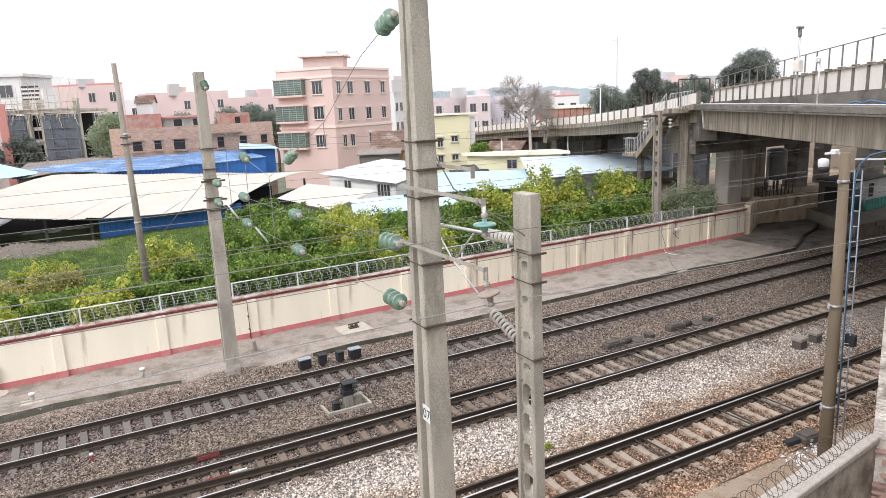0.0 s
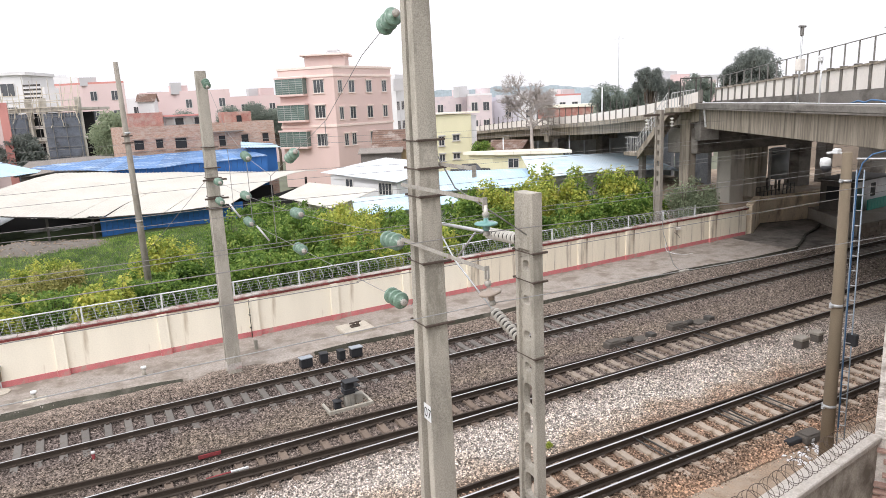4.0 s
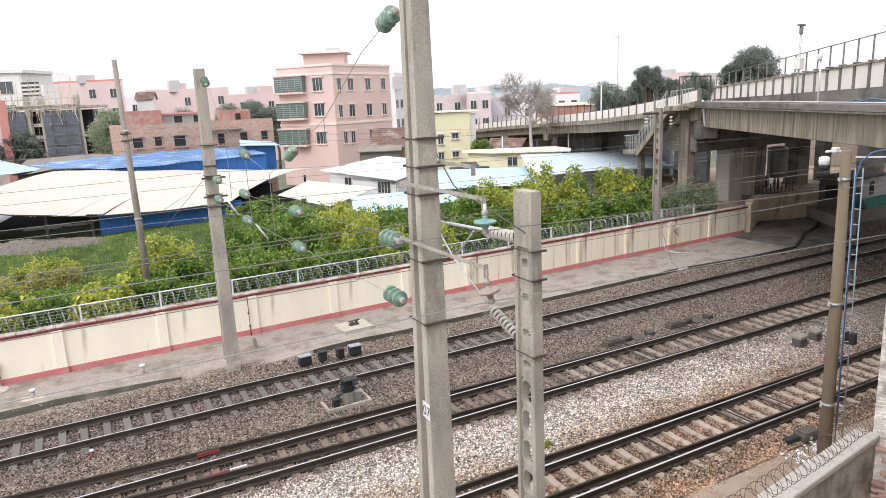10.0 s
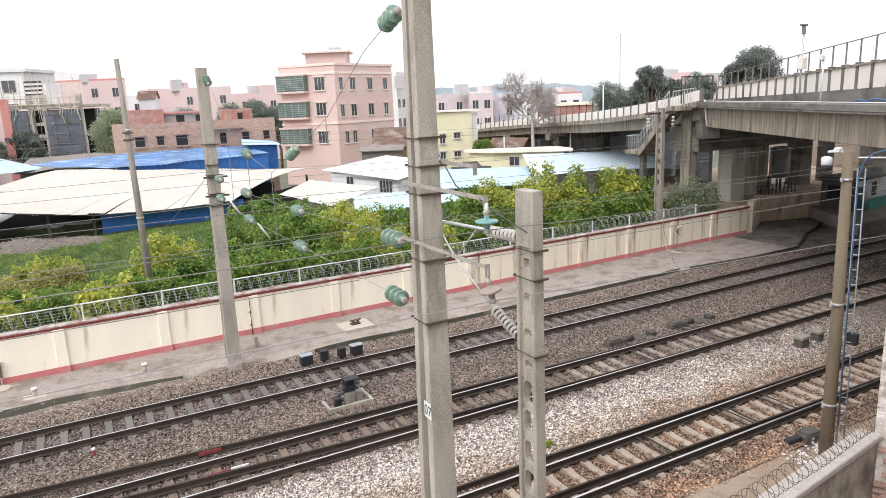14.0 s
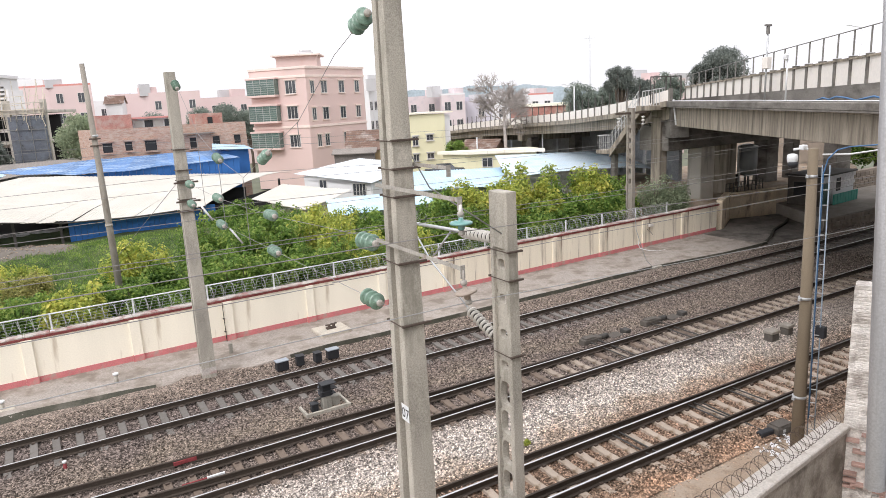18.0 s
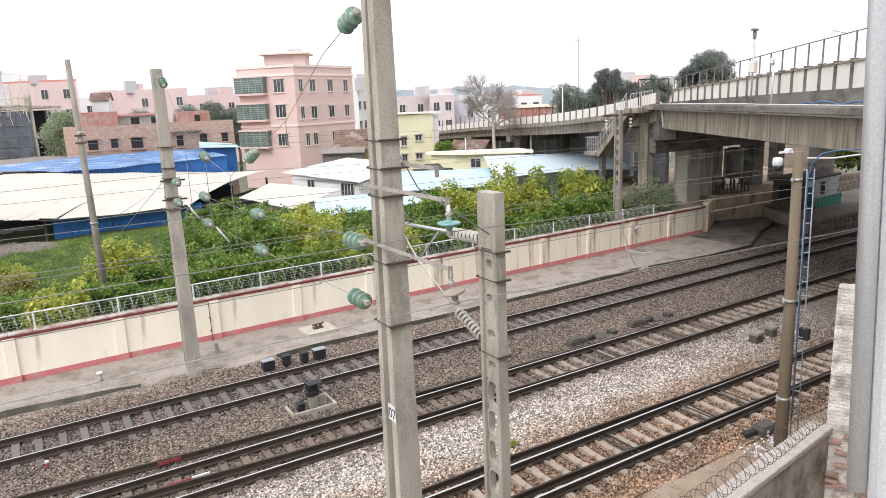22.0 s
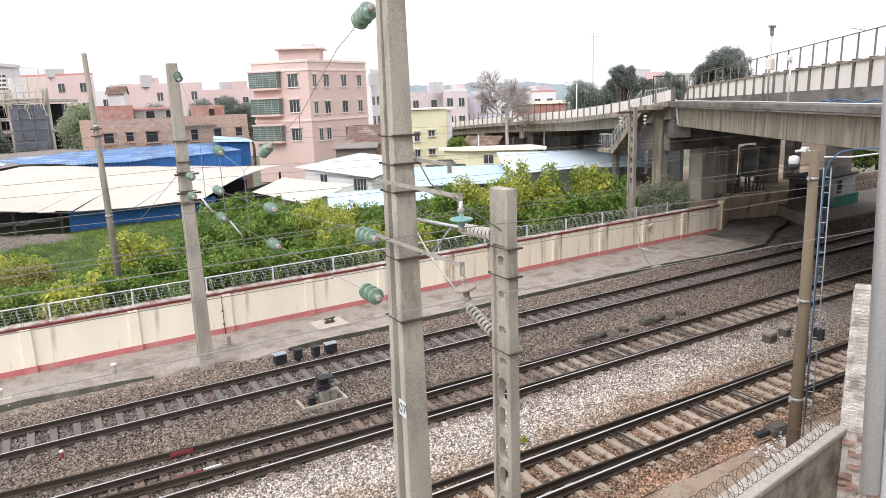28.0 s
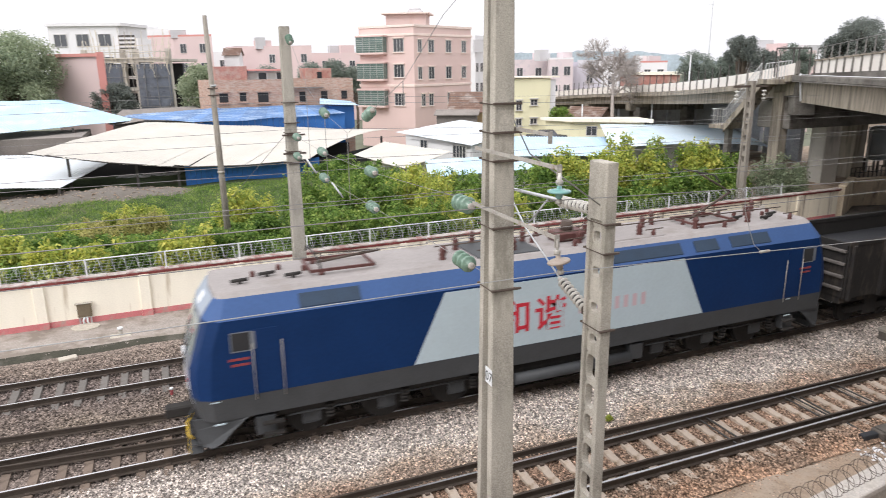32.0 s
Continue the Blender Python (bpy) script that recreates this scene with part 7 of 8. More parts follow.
window(wr, WA, WB, 0.3, 0.75, 2.6, 3.3, None, 1, False)
window(wr, WA, WB, 0.84, 1.3, 2.2, 3.1, None, 3, False)
m, ln_ = face_matrix((22.1, 48.3), (29.5, 53.3))
part("wall", boxes(((0, 0, -0.3), (ln_, 0.2, 3.2))), WHITE_R, wr).matrix_basis = m
b3 = thing("blue_lean_to", (0, 0, 0), "low lean-to with a light blue sheet roof among shrubs", "shed")
sheet_roof(b3, (15.3, 40.2, 2.35), (23.2, 39.8, 2.45), (22.6, 43.2, 2.95), (16.6, 44.2, 2.9), ROOF_LB, 1.0, 4, 0, 0.02, 12)
part("wall", boxes(((16.5, 41, -0.3), (22.8, 43, 2.35))), WHITE_R, b3)
b4 = thing("light_blue_workshop", (0, 0, 0), "long workshop with a light blue sheet roof", "shed")
sheet_roof(b4, (24.5, 46.0, 2.5), (31.0, 41.2, 2.7), (36.6, 50.6, 2.95), (27.0, 52.5, 3.3), ROOF_LB, 1.0, 4, 0, 0.04, 13)
part("wall", boxes(((26, 46.5, -0.3), (33, 49, 2.4))), WHITE_R, b4)
b5 = thing("pale_blue_hall", (0, 0, 0), "large hall with a pale blue sheet roof beside the overpass", "shed")
sheet_roof(b5, (31.6, 43.5, 2.98), (43.6, 40.8, 2.85), (47.0, 50.0, 3.6), (36.4, 52.0, 4.0), ROOF_PB, 1.0, 4, -0.2, 0.06, 14)
sheet_roof(b5, (43.6, 40.8, 2.85), (45.6, 41.2, 2.5), (50.2, 49.5, 3.0), (47.0, 50.0, 3.6), ROOF_PB, 1.0, 4, 0, 0.03, 15)
part("wall", boxes(((33.5, 44.8, -0.3), (42, 49.5, 2.8))), WHITE_R, b5)

# parked car by the yellow house
car = thing("parked_car", (33.8, 56.9, 1.9), "dark parked car on a raised yard between the sheds", "car", rz=-28)
cb = bmesh.new()
prism(cb, [(-0.8, 0.25), (0.8, 0.25), (0.82, 0.75), (0.78, 0.82), (-0.78, 0.82), (-0.82, 0.75)], -1.9, 1.9)
part("body", cb, BLACK, car)
cb = bmesh.new()
prism(cb, [(-0.74, 0.82), (0.74, 0.82), (0.6, 1.25), (-0.6, 1.25)], -1.2, 1.1)
for v in cb.verts:
    if v.co.z > 1.0:
        v.co.x *= 0.66
part("cabin", cb, GLASS_D, car, "dark glazed cabin")
part("roof_panel", boxes(((-0.75, -0.58, 1.25), (0.68, 0.58, 1.29)), bevel=0.015), BLACK, car)
for x in (-1.2, 1.2):
    for y in (-0.78, 0.78):
        part("wheel", tube(bmesh.new(), [(x, y - 0.1, 0.3), (x, y + 0.1, 0.3)], [0.3, 0.3], 16), UNDER_DARK, car)
for y in (-0.6, 0.6):
    part("tail_light", boxes(((-1.92, y - 0.14, 0.58), (-1.89, y + 0.14, 0.7))), RED_MARK, car, "red tail light")
yp = part("yard_pad", boxes(((31.0, 55.0, -0.5), (36.5, 59.0, 1.9)), bevel=0.03), PAVE, None)
tagged(yp, "raised cement yard between the sheds", "pavement", kind="structure")
for x, y, z0, z1 in ((44.02, 54.43, -0.3, 5.81), (42.0, 63.37, -0.3, 5.0)):
    po = thing("white_post", (x, y, 0), "thin white vent post above the sheet roofs", "post", "white posts")
    part("shaft", tubes([(0, 0, z0), (0, 0, z1)], r=0.07, n=8), WHITE_STEEL, po)
    part("cap", tubes([(0, 0, z1), (0, 0, z1 + 0.06)], r=0.1, n=8), WHITE_STEEL, po)
# pale jars along a roof edge, and a lattice tower far behind
tw = thing("radio_mast", (133, 143.5, -0.5), "very thin lattice radio mast in the distance", "mast")
part("shaft", tubes([(0, 0, 0), (0, 0, 25)], r=0.09, n=4), GALV, tw)
part("cross_bar", tubes([(-1.2, 0.9, 24.2), (1.2, -0.9, 24.2)], r=0.07, n=4), GALV, tw)
for x, y, z0, h in ((62.5, 70.5, 4, 6.2), (74, 40, 8.3, 6.0)):
    sl = thing("street_lamp", (x, y, z0), "white street lamp on the overpass", "street lamp", "street lamps")
    part("shaft", tubes([(0, 0, -z0 if z0 < 8 else -1.3), (0, 0, h)], r=0.08, n=8), WHITE_STEEL, sl)
    part("arm", tubes([(0, 0, h), (-1.2, 0.5, h + 0.25)], r=0.05, n=6), WHITE_STEEL, sl)
    part("lamp_head", boxes(((-1.7, 0.4, h + 0.2), (-1.1, 0.65, h + 0.32)), bevel=0.03), WHITE_STEEL, sl)


# ---- plants ----
def leaf_cloud(name, blobs, count, size, material, seed, droop=0.3, flat=0.0):
    """Many single leaves spread in uneven blobs (x, y, z, rx, ry, rz)."""
    rng = np.random.default_rng(seed)
    b = np.array(blobs, float)
    wts = b[:, 3] * b[:, 4] * b[:, 5]
    pick = rng.choice(len(b), count, p=wts / wts.sum())
    d = rng.normal(size=(count, 3))
    d /= np.linalg.norm(d, axis=1)[:, None]
    rad = rng.uniform(0.15, 1.0, count) ** 0.5 * (1 + 0.25 * rng.normal(size=count) * 0.5)
    c = b[pick, :3] + d * rad[:, None] * b[pick, 3:]
    a = rng.normal(size=(count, 3)) * np.array([1, 1, 0.6])
    a /= np.linalg.norm(a, axis=1)[:, None]
    nrm = rng.normal(size=(count, 3)) + np.array([0, 0, 0.8])
    s = np.cross(a, nrm)
    s /= np.linalg.norm(s, axis=1)[:, None] + 1e-9
    L_ = size * rng.uniform(0.6, 1.4, (count, 1))
    tip = c + a * L_
    mid = c + a * L_ * 0.45
    v = np.stack([c, mid + s * L_ * 0.32, tip - np.array([0, 0, droop]) * L_, mid - s * L_ * 0.32], 1)
    faces = np.arange(count * 4).reshape(-1, 4)
    return mesh_of(name, v.reshape(-1, 3).tolist(), faces.tolist(), material)


def shrub(x, y, z, h, w, n, material, seed, label, leaf=0.125, name="shrub"):
    t = thing(name, (x, y, z), label, "shrub", "shrubs of the plot")
    rng = random.Random(seed)
    bm = bmesh.new()
    blobs = []
    for k in range(7):
        a = rng.uniform(0, 6.28)
        r = rng.uniform(0.1, 0.75) * w
        hh = h * rng.uniform(0.45, 0.98)
        end = (r * math.cos(a), r * math.sin(a) * 0.8, hh * 0.85)
        tube(bm, [(0, 0, -0.2), (end[0] * 0.4, end[1] * 0.4, hh * 0.4), end], [0.035, 0.022, 0.008], 5)
        blobs.append((*end[:2], hh * 0.72, w * rng.uniform(0.3, 0.5), w * rng.uniform(0.3, 0.5), h * rng.uniform(0.2, 0.36)))
    blobs.append((0, 0, h * 0.3, w * 0.75, w * 0.6, h * 0.32))
    for k in range(9):
        a = rng.uniform(0, 6.28)
        r = rng.uniform(0.0, 0.9) * w
        zz = h * rng.uniform(0.72, 1.08)
        tip = (r * math.cos(a), r * math.sin(a) * 0.8, zz)
        tube(bm, [(tip[0] * 0.5, tip[1] * 0.5, h * 0.4), tip], [0.018, 0.006], 4)
        blobs.append((tip[0], tip[1], zz - h * 0.08, w * 0.17, w * 0.17, h * 0.14))
    part("branchwork", bm, BARK, t)
    part("foliage", leaf_cloud("foliage", blobs, n, leaf, material, seed), None, t)
    return t


rng = random.Random(21)
# low growth along the wall, yellow-flecked at the open end, dense and taller towards the overpass
k = 0
for x in np.arange(-11, 22, 1.35):
    for row, (yy, hh) in enumerate(((29.4, 1.75), (31.6, 1.6), (34.0, 1.5))):
        k += 1
        xx = x + rng.uniform(-0.5, 0.5)
        tall = 1.0 + (0.55 if 5 < xx < 22 else 0.0) * (1 if row > 0 else 0.5)
        yel = (xx < 1.5 and rng.random() < 0.36) or (11.5 < xx < 17 and rng.random() < 0.45)
        y_ = yy + rng.uniform(-0.5, 0.5) + 0.03 * xx
        shrub(xx, y_, field_height(xx, y_), hh * tall * rng.uniform(0.7, 1.3), 1.15, 4200 if yel else 4700, LEAF_Y if yel else LEAF, 100 + k,
              "yellow-green flowering shrub behind the boundary wall" if yel else "dense green shrub behind the boundary wall", 0.17 if yel else 0.155)
for x, y, h in ((3.6, 35.6, 3.1), (7.0, 37, 3.3), (9.0, 39, 2.6), (11.0, 38, 3.0), (12.6, 36, 3.2), (14.5, 37, 2.8), (16.3, 38, 2.6), (13.0, 40.5, 2.6)):
    k += 1
    yl = x in (3.6, 12.6, 14.5)
    shrub(x, y, 0.5, h, 1.7, 6000, LEAF_Y if yl else LEAF, 200 + k, "tall yellow-leaved shrub in the plot" if yl else "tall green shrub in the plot", 0.165)
for x, y, h, w in ((19.8, 33.5, 3.6, 1.5), (21.5, 33, 3.9, 1.6), (23.2, 32.5, 4.0, 1.7), (24.8, 33.5, 4.4, 1.7), (26.4, 32.5, 4.3, 1.7), (28.0, 33.5, 4.0, 1.7),
                   (29.6, 32.5, 4.0, 1.6), (31.2, 33.0, 3.7, 1.5), (33.0, 33.0, 3.2, 1.4), (24.0, 30.4, 2.6, 1.4), (27.0, 30.6, 2.8, 1.4), (30.0, 30.8, 2.6, 1.4), (21.0, 30.3, 2.4, 1.4)):
    k += 1
    yl = x in (24.8, 23.2, 26.4, 21.5, 29.6)
    shrub(x, y, 0.4, h, w * 1.15, 10500, LEAF_Y if yl else LEAF, 300 + k, "tall sunny yellow-green bush near the overpass" if yl else "tall dense green bush near the overpass", 0.185)
for q, (x, y, h) in enumerate(((12.1, 50.6, 1.5), (10.6, 48.6, 1.4), (13.2, 46.8, 1.5), (12.0, 44.5, 1.6), (11.2, 46.4, 1.5))):
    shrub(x, y, 1.2, h, 1.3, 4000, LEAF, 560 + q, "green shrub growing beside the sheet roofs", 0.18)
for q in range(22):
    x, y = rng.uniform(-12.5, -0.5), rng.uniform(35.0, 41.0)
    dry = rng.random() < 0.6
    shrub(x, y, field_height(x, y), rng.uniform(0.9, 1.7), rng.uniform(0.8, 1.2), 3200, LEAF_D if dry else LEAF_Y, 500 + q,
          "dry yellowish shrub in the overgrown plot" if dry else "yellow-green shrub in the overgrown plot", 0.12)
for x, y, h in ((34.6, 31.2, 3.3), (35.6, 30.6, 2.9)):
    shrub(x, y, 0.3, h, 1.35, 6500, LEAF_H, 400 + int(x * 3), "thin grey-green bush at the foot of the overpass")

# grass of the open plot
rg = np.random.default_rng(8)
n = 75000
gx, gy = rg.uniform(-12, 12, n), rg.uniform(34, 49, n)
gz = np.array([field_height(a, b) for a, b in zip(gx, gy)])
h = rg.uniform(0.05, 0.19, n)
a = rg.uniform(0, 6.28, n)
lean = rg.uniform(-0.12, 0.12, (n, 2))
base = np.stack([gx, gy, gz - 0.02], -1)
sd = np.stack([np.cos(a), np.sin(a), 0 * a], -1) * 0.02
tip = base + np.stack([lean[:, 0], lean[:, 1], h], -1)
v = np.stack([base - sd, base + sd, tip], 1).reshape(-1, 3)
gr = part("grass", mesh_of("grass", v.tolist(), np.arange(n * 3).reshape(-1, 3).tolist(), LEAF), None)
tagged(gr, "rough green grass of the open plot", "grass", kind="stuff")


def heap(x, y):
    u = max(0.0, 1 - ((y - 48.0) / 3.2) ** 2) * max(0.0, min(1.0, (2.2 - x) / 3)) 
    return field_height(x, y) - 0.15 + u * (0.42 + 0.4 * noise.noise((x * 0.45, y * 0.45, 1)) + 0.12 * noise.noise((x * 2, y * 2, 1)))


mound = part("dirt_mound", grid_sheet("dirt_mound", -14, 2.4, 44.6, 51.0, 60, 26, heap, mat("grey_dirt", (0.165, 0.148, 0.13), 1.0, var=0.35, scale=1.2, fine=14, bump=0.6, stain=(0.15, 0.13, 0.11), stain_at=0.56)), None)
tagged(mound, "low mound of grey dirt before the open shed", "mound", kind="structure")
rub = part("rubble", stones("rubble", 900, -13, 2, 45.0, 50.5, 0.07, SOIL, heap, 6), None)
tagged(rub, "grey rubble heap before the open shed", "rubble", kind="stuff")


def tree(name, x, y, z, h, crown_w, n, material, seed, label, leaf=0.28, trunk=0.25, crown_at=0.62):
    t = thing(name, (x, y, z), label, "tree")
    rng = random.Random(seed)
    bm = bmesh.new()
    tube(bm, [(0, 0, -0.5), (0.1, 0.05, h * 0.3), (0, 0.1, h * 0.6)], [trunk, trunk * 0.8, trunk * 0.5], 8)
    blobs = []
    ch = min(crown_w * 0.95, h * 0.42)
    zc = h - ch
    for k in range(26):
        a = k * 2.4 + rng.uniform(-0.4, 0.4)
        w = -0.75 + 1.65 * ((k + 0.5) / 26)
        s = rng.uniform(0.14, 0.38)
        r = crown_w * (1.05 - s) * math.sqrt(max(0.05, 1 - w * w)) * rng.uniform(0.5, 1.05)
        e = (r * math.cos(a), r * math.sin(a), zc + ch * w * (1 - s * 0.75))
        tube(bm, [(0, 0.05, h * rng.uniform(0.3, 0.5)), (e[0] * 0.5, e[1] * 0.5, (zc - ch * 0.4 + e[2]) / 2), e], [trunk * 0.4, trunk * 0.25, 0.04], 5)
        blobs.append((*e, crown_w * s, crown_w * s, ch * s * 0.9))
    blobs.append((0, 0, zc, crown_w * 0.45, crown_w * 0.45, ch * 0.45))
    part("trunk", bm, BARK, t)
    if n:
        part("crown", leaf_cloud("crown", blobs, n, leaf, material, seed), None, t)
    return t


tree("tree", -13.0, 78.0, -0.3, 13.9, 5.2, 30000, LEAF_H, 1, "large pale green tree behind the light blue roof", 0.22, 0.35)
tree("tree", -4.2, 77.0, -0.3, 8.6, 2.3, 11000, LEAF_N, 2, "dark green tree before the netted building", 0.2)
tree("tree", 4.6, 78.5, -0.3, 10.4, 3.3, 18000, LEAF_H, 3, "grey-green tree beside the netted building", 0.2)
tree("tree", 37.4, 60.5, -0.3, 5.6, 1.35, 6000, LEAF, 4, "small round green tree beside the yellow house", 0.13)
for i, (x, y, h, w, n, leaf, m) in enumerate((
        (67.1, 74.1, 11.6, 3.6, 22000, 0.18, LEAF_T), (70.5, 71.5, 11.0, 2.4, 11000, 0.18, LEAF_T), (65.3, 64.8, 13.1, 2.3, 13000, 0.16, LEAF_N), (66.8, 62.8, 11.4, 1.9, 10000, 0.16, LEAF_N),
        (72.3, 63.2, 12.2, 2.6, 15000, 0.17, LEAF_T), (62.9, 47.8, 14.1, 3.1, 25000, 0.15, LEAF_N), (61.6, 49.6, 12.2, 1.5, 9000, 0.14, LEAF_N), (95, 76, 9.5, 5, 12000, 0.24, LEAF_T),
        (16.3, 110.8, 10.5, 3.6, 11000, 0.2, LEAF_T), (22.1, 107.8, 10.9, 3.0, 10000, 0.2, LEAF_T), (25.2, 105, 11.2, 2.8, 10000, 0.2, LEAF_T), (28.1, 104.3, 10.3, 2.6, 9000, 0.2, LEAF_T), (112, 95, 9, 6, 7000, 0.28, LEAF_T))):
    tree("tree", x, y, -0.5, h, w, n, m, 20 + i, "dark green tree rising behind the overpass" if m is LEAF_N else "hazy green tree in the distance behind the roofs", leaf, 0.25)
for x, y, h, w in ((66, 33.5, 6.5, 3), (71, 36, 6, 3.2), (76, 33, 6.5, 3.2), (80, 37, 6, 3)):
    tree("tree", x, y, -0.3, h, w, 5000, LEAF, int(x), "leafy green tree beyond the overpass", 0.3, 0.2, 0.5)
# bare tree
bt = thing("bare_tree", (39.9, 55.1, -0.3), "leafless grey-brown tree with dense twigs beside the ramp", "tree")
bm = bmesh.new()
rng = random.Random(77)
tube(bm, [(0, 0, -0.4), (0.1, 0.05, 3.0), (-0.05, 0.1, 8.6)], [0.26, 0.2, 0.11], 8)


def twigs(p, d, length, r, depth):
    q = p + d * length
    tube(bm, [p, (p + q) / 2 + Vector((rng.uniform(-.08, .08), rng.uniform(-.08, .08), rng.uniform(-.06, .06))) * length, q], [r, r * 0.8, r * 0.55], 5 if depth > 3 else 3, cap=False)
    if depth == 0:
        return
    for _ in range(5):
        nd = (d + Vector((rng.uniform(-1, 1), rng.uniform(-1, 1), rng.uniform(-0.75, 0.8))) * 0.95).normalized()
        twigs(p.lerp(q, rng.uniform(0.45, 1.0)), nd, length * rng.uniform(0.55, 0.78), r * 0.64, depth - 1)


for k in range(8):
    a_ = k * 2.2 + rng.uniform(-0.2, 0.2)
    twigs(Vector((-0.03, 0.08, 6.6 + 0.3 * k)), Vector((math.cos(a_) * 0.75, math.sin(a_) * 0.75, rng.uniform(0.15, 0.8))).normalized(), 1.7, 0.075, 4)
part("branchwork", bm, TWIG, bt)
# wooded ridge on the horizon, with the haze mixed into its pale blue
bm = bmesh.new()
prev = None
for i in range(300):
    az = -60 + i * 0.5
    a = radians(az)
    r = 900
    rise = max(0.0, min(1.0, (az - 14) / 10)) * max(0.0, min(1.0, (47 - az) / 9))
    hgt = 5 + 19 * rise + 4 * noise.noise((i * 0.12, 2, 0)) + 2.2 * noise.noise((i * 0.55, 5, 0)) + 1.2 * noise.noise((i * 1.7, 9, 0))
    p = [bm.verts.new((r * math.sin(a), r * math.cos(a), -2)), bm.verts.new((r * math.sin(a), r * math.cos(a), hgt)),
         bm.verts.new(((r + 60) * math.sin(a), (r + 60) * math.cos(a), hgt - 3)), bm.verts.new(((r + 260) * math.sin(a), (r + 260) * math.cos(a), -2))]
    if prev:
        for j in range(3):
            bm.faces.new((prev[j], p[j], p[j + 1], prev[j + 1]))
    prev = p
hill = part("backdrop_hills", bm, mat("haze_tinted_woods", (0.40, 0.465, 0.52), 1.0, var=0.22, scale=0.05, fine=0.4, bump=0), None)
tagged(hill, "low hazy wooded ridge on the horizon", "hills", kind="structure")


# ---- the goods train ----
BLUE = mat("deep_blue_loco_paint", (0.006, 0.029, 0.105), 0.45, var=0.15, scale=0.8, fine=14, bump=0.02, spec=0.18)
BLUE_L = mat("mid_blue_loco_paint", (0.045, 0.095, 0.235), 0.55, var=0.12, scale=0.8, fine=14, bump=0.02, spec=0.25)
LOCO_W = mat("pale_grey_loco_paint", (0.47, 0.56, 0.605), 0.4, var=0.08, scale=0.8, fine=14, bump=0.02, spec=0.25)
LOCO_G = mat("front_grey_loco_paint", (0.16, 0.175, 0.20), 0.45, var=0.1, scale=0.8, fine=14, bump=0.02)
LOCO_V = mat("visor_grey_loco_paint", (0.30, 0.34, 0.40), 0.5, var=0.08, scale=0.8, fine=14, bump=0.02)
LAMP_W = mat("lamp_lens_white", (0.85, 0.87, 0.9), 0.25, var=0.05, scale=3, bump=0)
LOCO_B = mat("nose_band_paint", (0.38, 0.39, 0.42), 0.45, var=0.1, scale=0.8, fine=14, bump=0.02)
GRILLE = mat("blue_grey_grille", (0.028, 0.050, 0.085), 0.7, var=0.2, scale=3, fine=30, bump=0.1)
SKIRT = mat("dark_grey_skirt_paint", (0.055, 0.058, 0.062), 0.6, var=0.2, scale=2, fine=20, bump=0.05)
ROOF_L = mat("dusty_loco_roof", (0.31, 0.285, 0.275), 0.85, var=0.15, scale=0.8, fine=14, bump=0.05, stain=(0.24, 0.21, 0.19), stain_at=0.6)
UNDER = mat("grimy_running_gear", (0.030, 0.027, 0.025), 0.85, var=0.35, scale=4, fine=30, bump=0.2)
YEL = mat("yellow_plough_paint", (0.72, 0.47, 0.04), 0.6, var=0.12, scale=3, bump=0.05)
RED_T = mat("red_lettering", (0.55, 0.03, 0.05), 0.5, var=0.08, scale=3, bump=0)
RED_PALE = mat("faded_red_lettering", (0.56, 0.42, 0.46), 0.5, var=0.08, scale=3, bump=0)
WINDSHIELD = mat("windscreen_glass", (0.20, 0.25, 0.25), 0.06, var=0.3, scale=1.2, fine=4, bump=0, spec=0.9)
RED_IN = mat("red_roof_insulator", (0.11, 0.045, 0.04), 0.5, var=0.2, scale=6, bump=0)
WAGON_RIB = mat("dusty_wagon_rib", (0.15, 0.135, 0.125), 0.8, var=0.3, scale=4, fine=18, bump=0.1)
COAL = mat("black_wagon_steel", (0.020, 0.018, 0.017), 0.8, var=0.35, scale=2, fine=18, bump=0.15, stain=(0.09, 0.07, 0.055), stain_at=0.62, stretch=(1, 1, 0.4))
LEN = 20.25
# height, front x, front half width, side start x, side half width
LEV = [(1.10, -0.02, 1.08, 0.38, 1.53), (1.66, -0.13, 1.11, 0.34, 1.55), (2.10, -0.15, 1.12, 0.36, 1.55), (2.40, -0.12, 1.11, 0.40, 1.55), (2.95, 0.06, 1.10, 0.48, 1.55),
       (3.58, 0.26, 1.07, 0.70, 1.55), (4.02, 0.58, 0.96, 0.86, 1.22)]


def loop_at(i):
    z, xf, wf, xs, ws = LEV[i]
    h = [(xf + 0.05, wf), (xf * 0.62 + xs * 0.38, wf * 0.35 + ws * 0.65), (xs, ws)]
    near = [(x, -w, z) for x, w in h]
    far = [(x, w, z) for x, w in h]
    rear_n = [(LEN - x, -w, z) for x, w in reversed(h)]
    rear_f = [(LEN - x, w, z) for x, w in h]
    return near + rear_n + [(LEN - xf, 0, z)] + rear_f + far[::-1] + [(xf, 0, z)]


def body_band(i, which):
    bm = bmesh.new()
    a = [bm.verts.new(p) for p in loop_at(i)]
    b = [bm.verts.new(p) for p in loop_at(i + 1)]
    for k in which:
        j = (k + 1) % 14
        bm.faces.new((a[k], a[j], b[j], b[k]))
    for v in list(bm.verts):
        if not v.link_faces:
            bm.verts.remove(v)
    return bm


def merge(*bms):
    out = bmesh.new()
    for b in bms:
        me = bpy.data.meshes.new("tmp")
        b.to_mesh(me)
        b.free()
        out.from_mesh(me)
        bpy.data.meshes.remove(me)
    bmesh.ops.remove_doubles(out, verts=out.verts, dist=0.001)
    return out


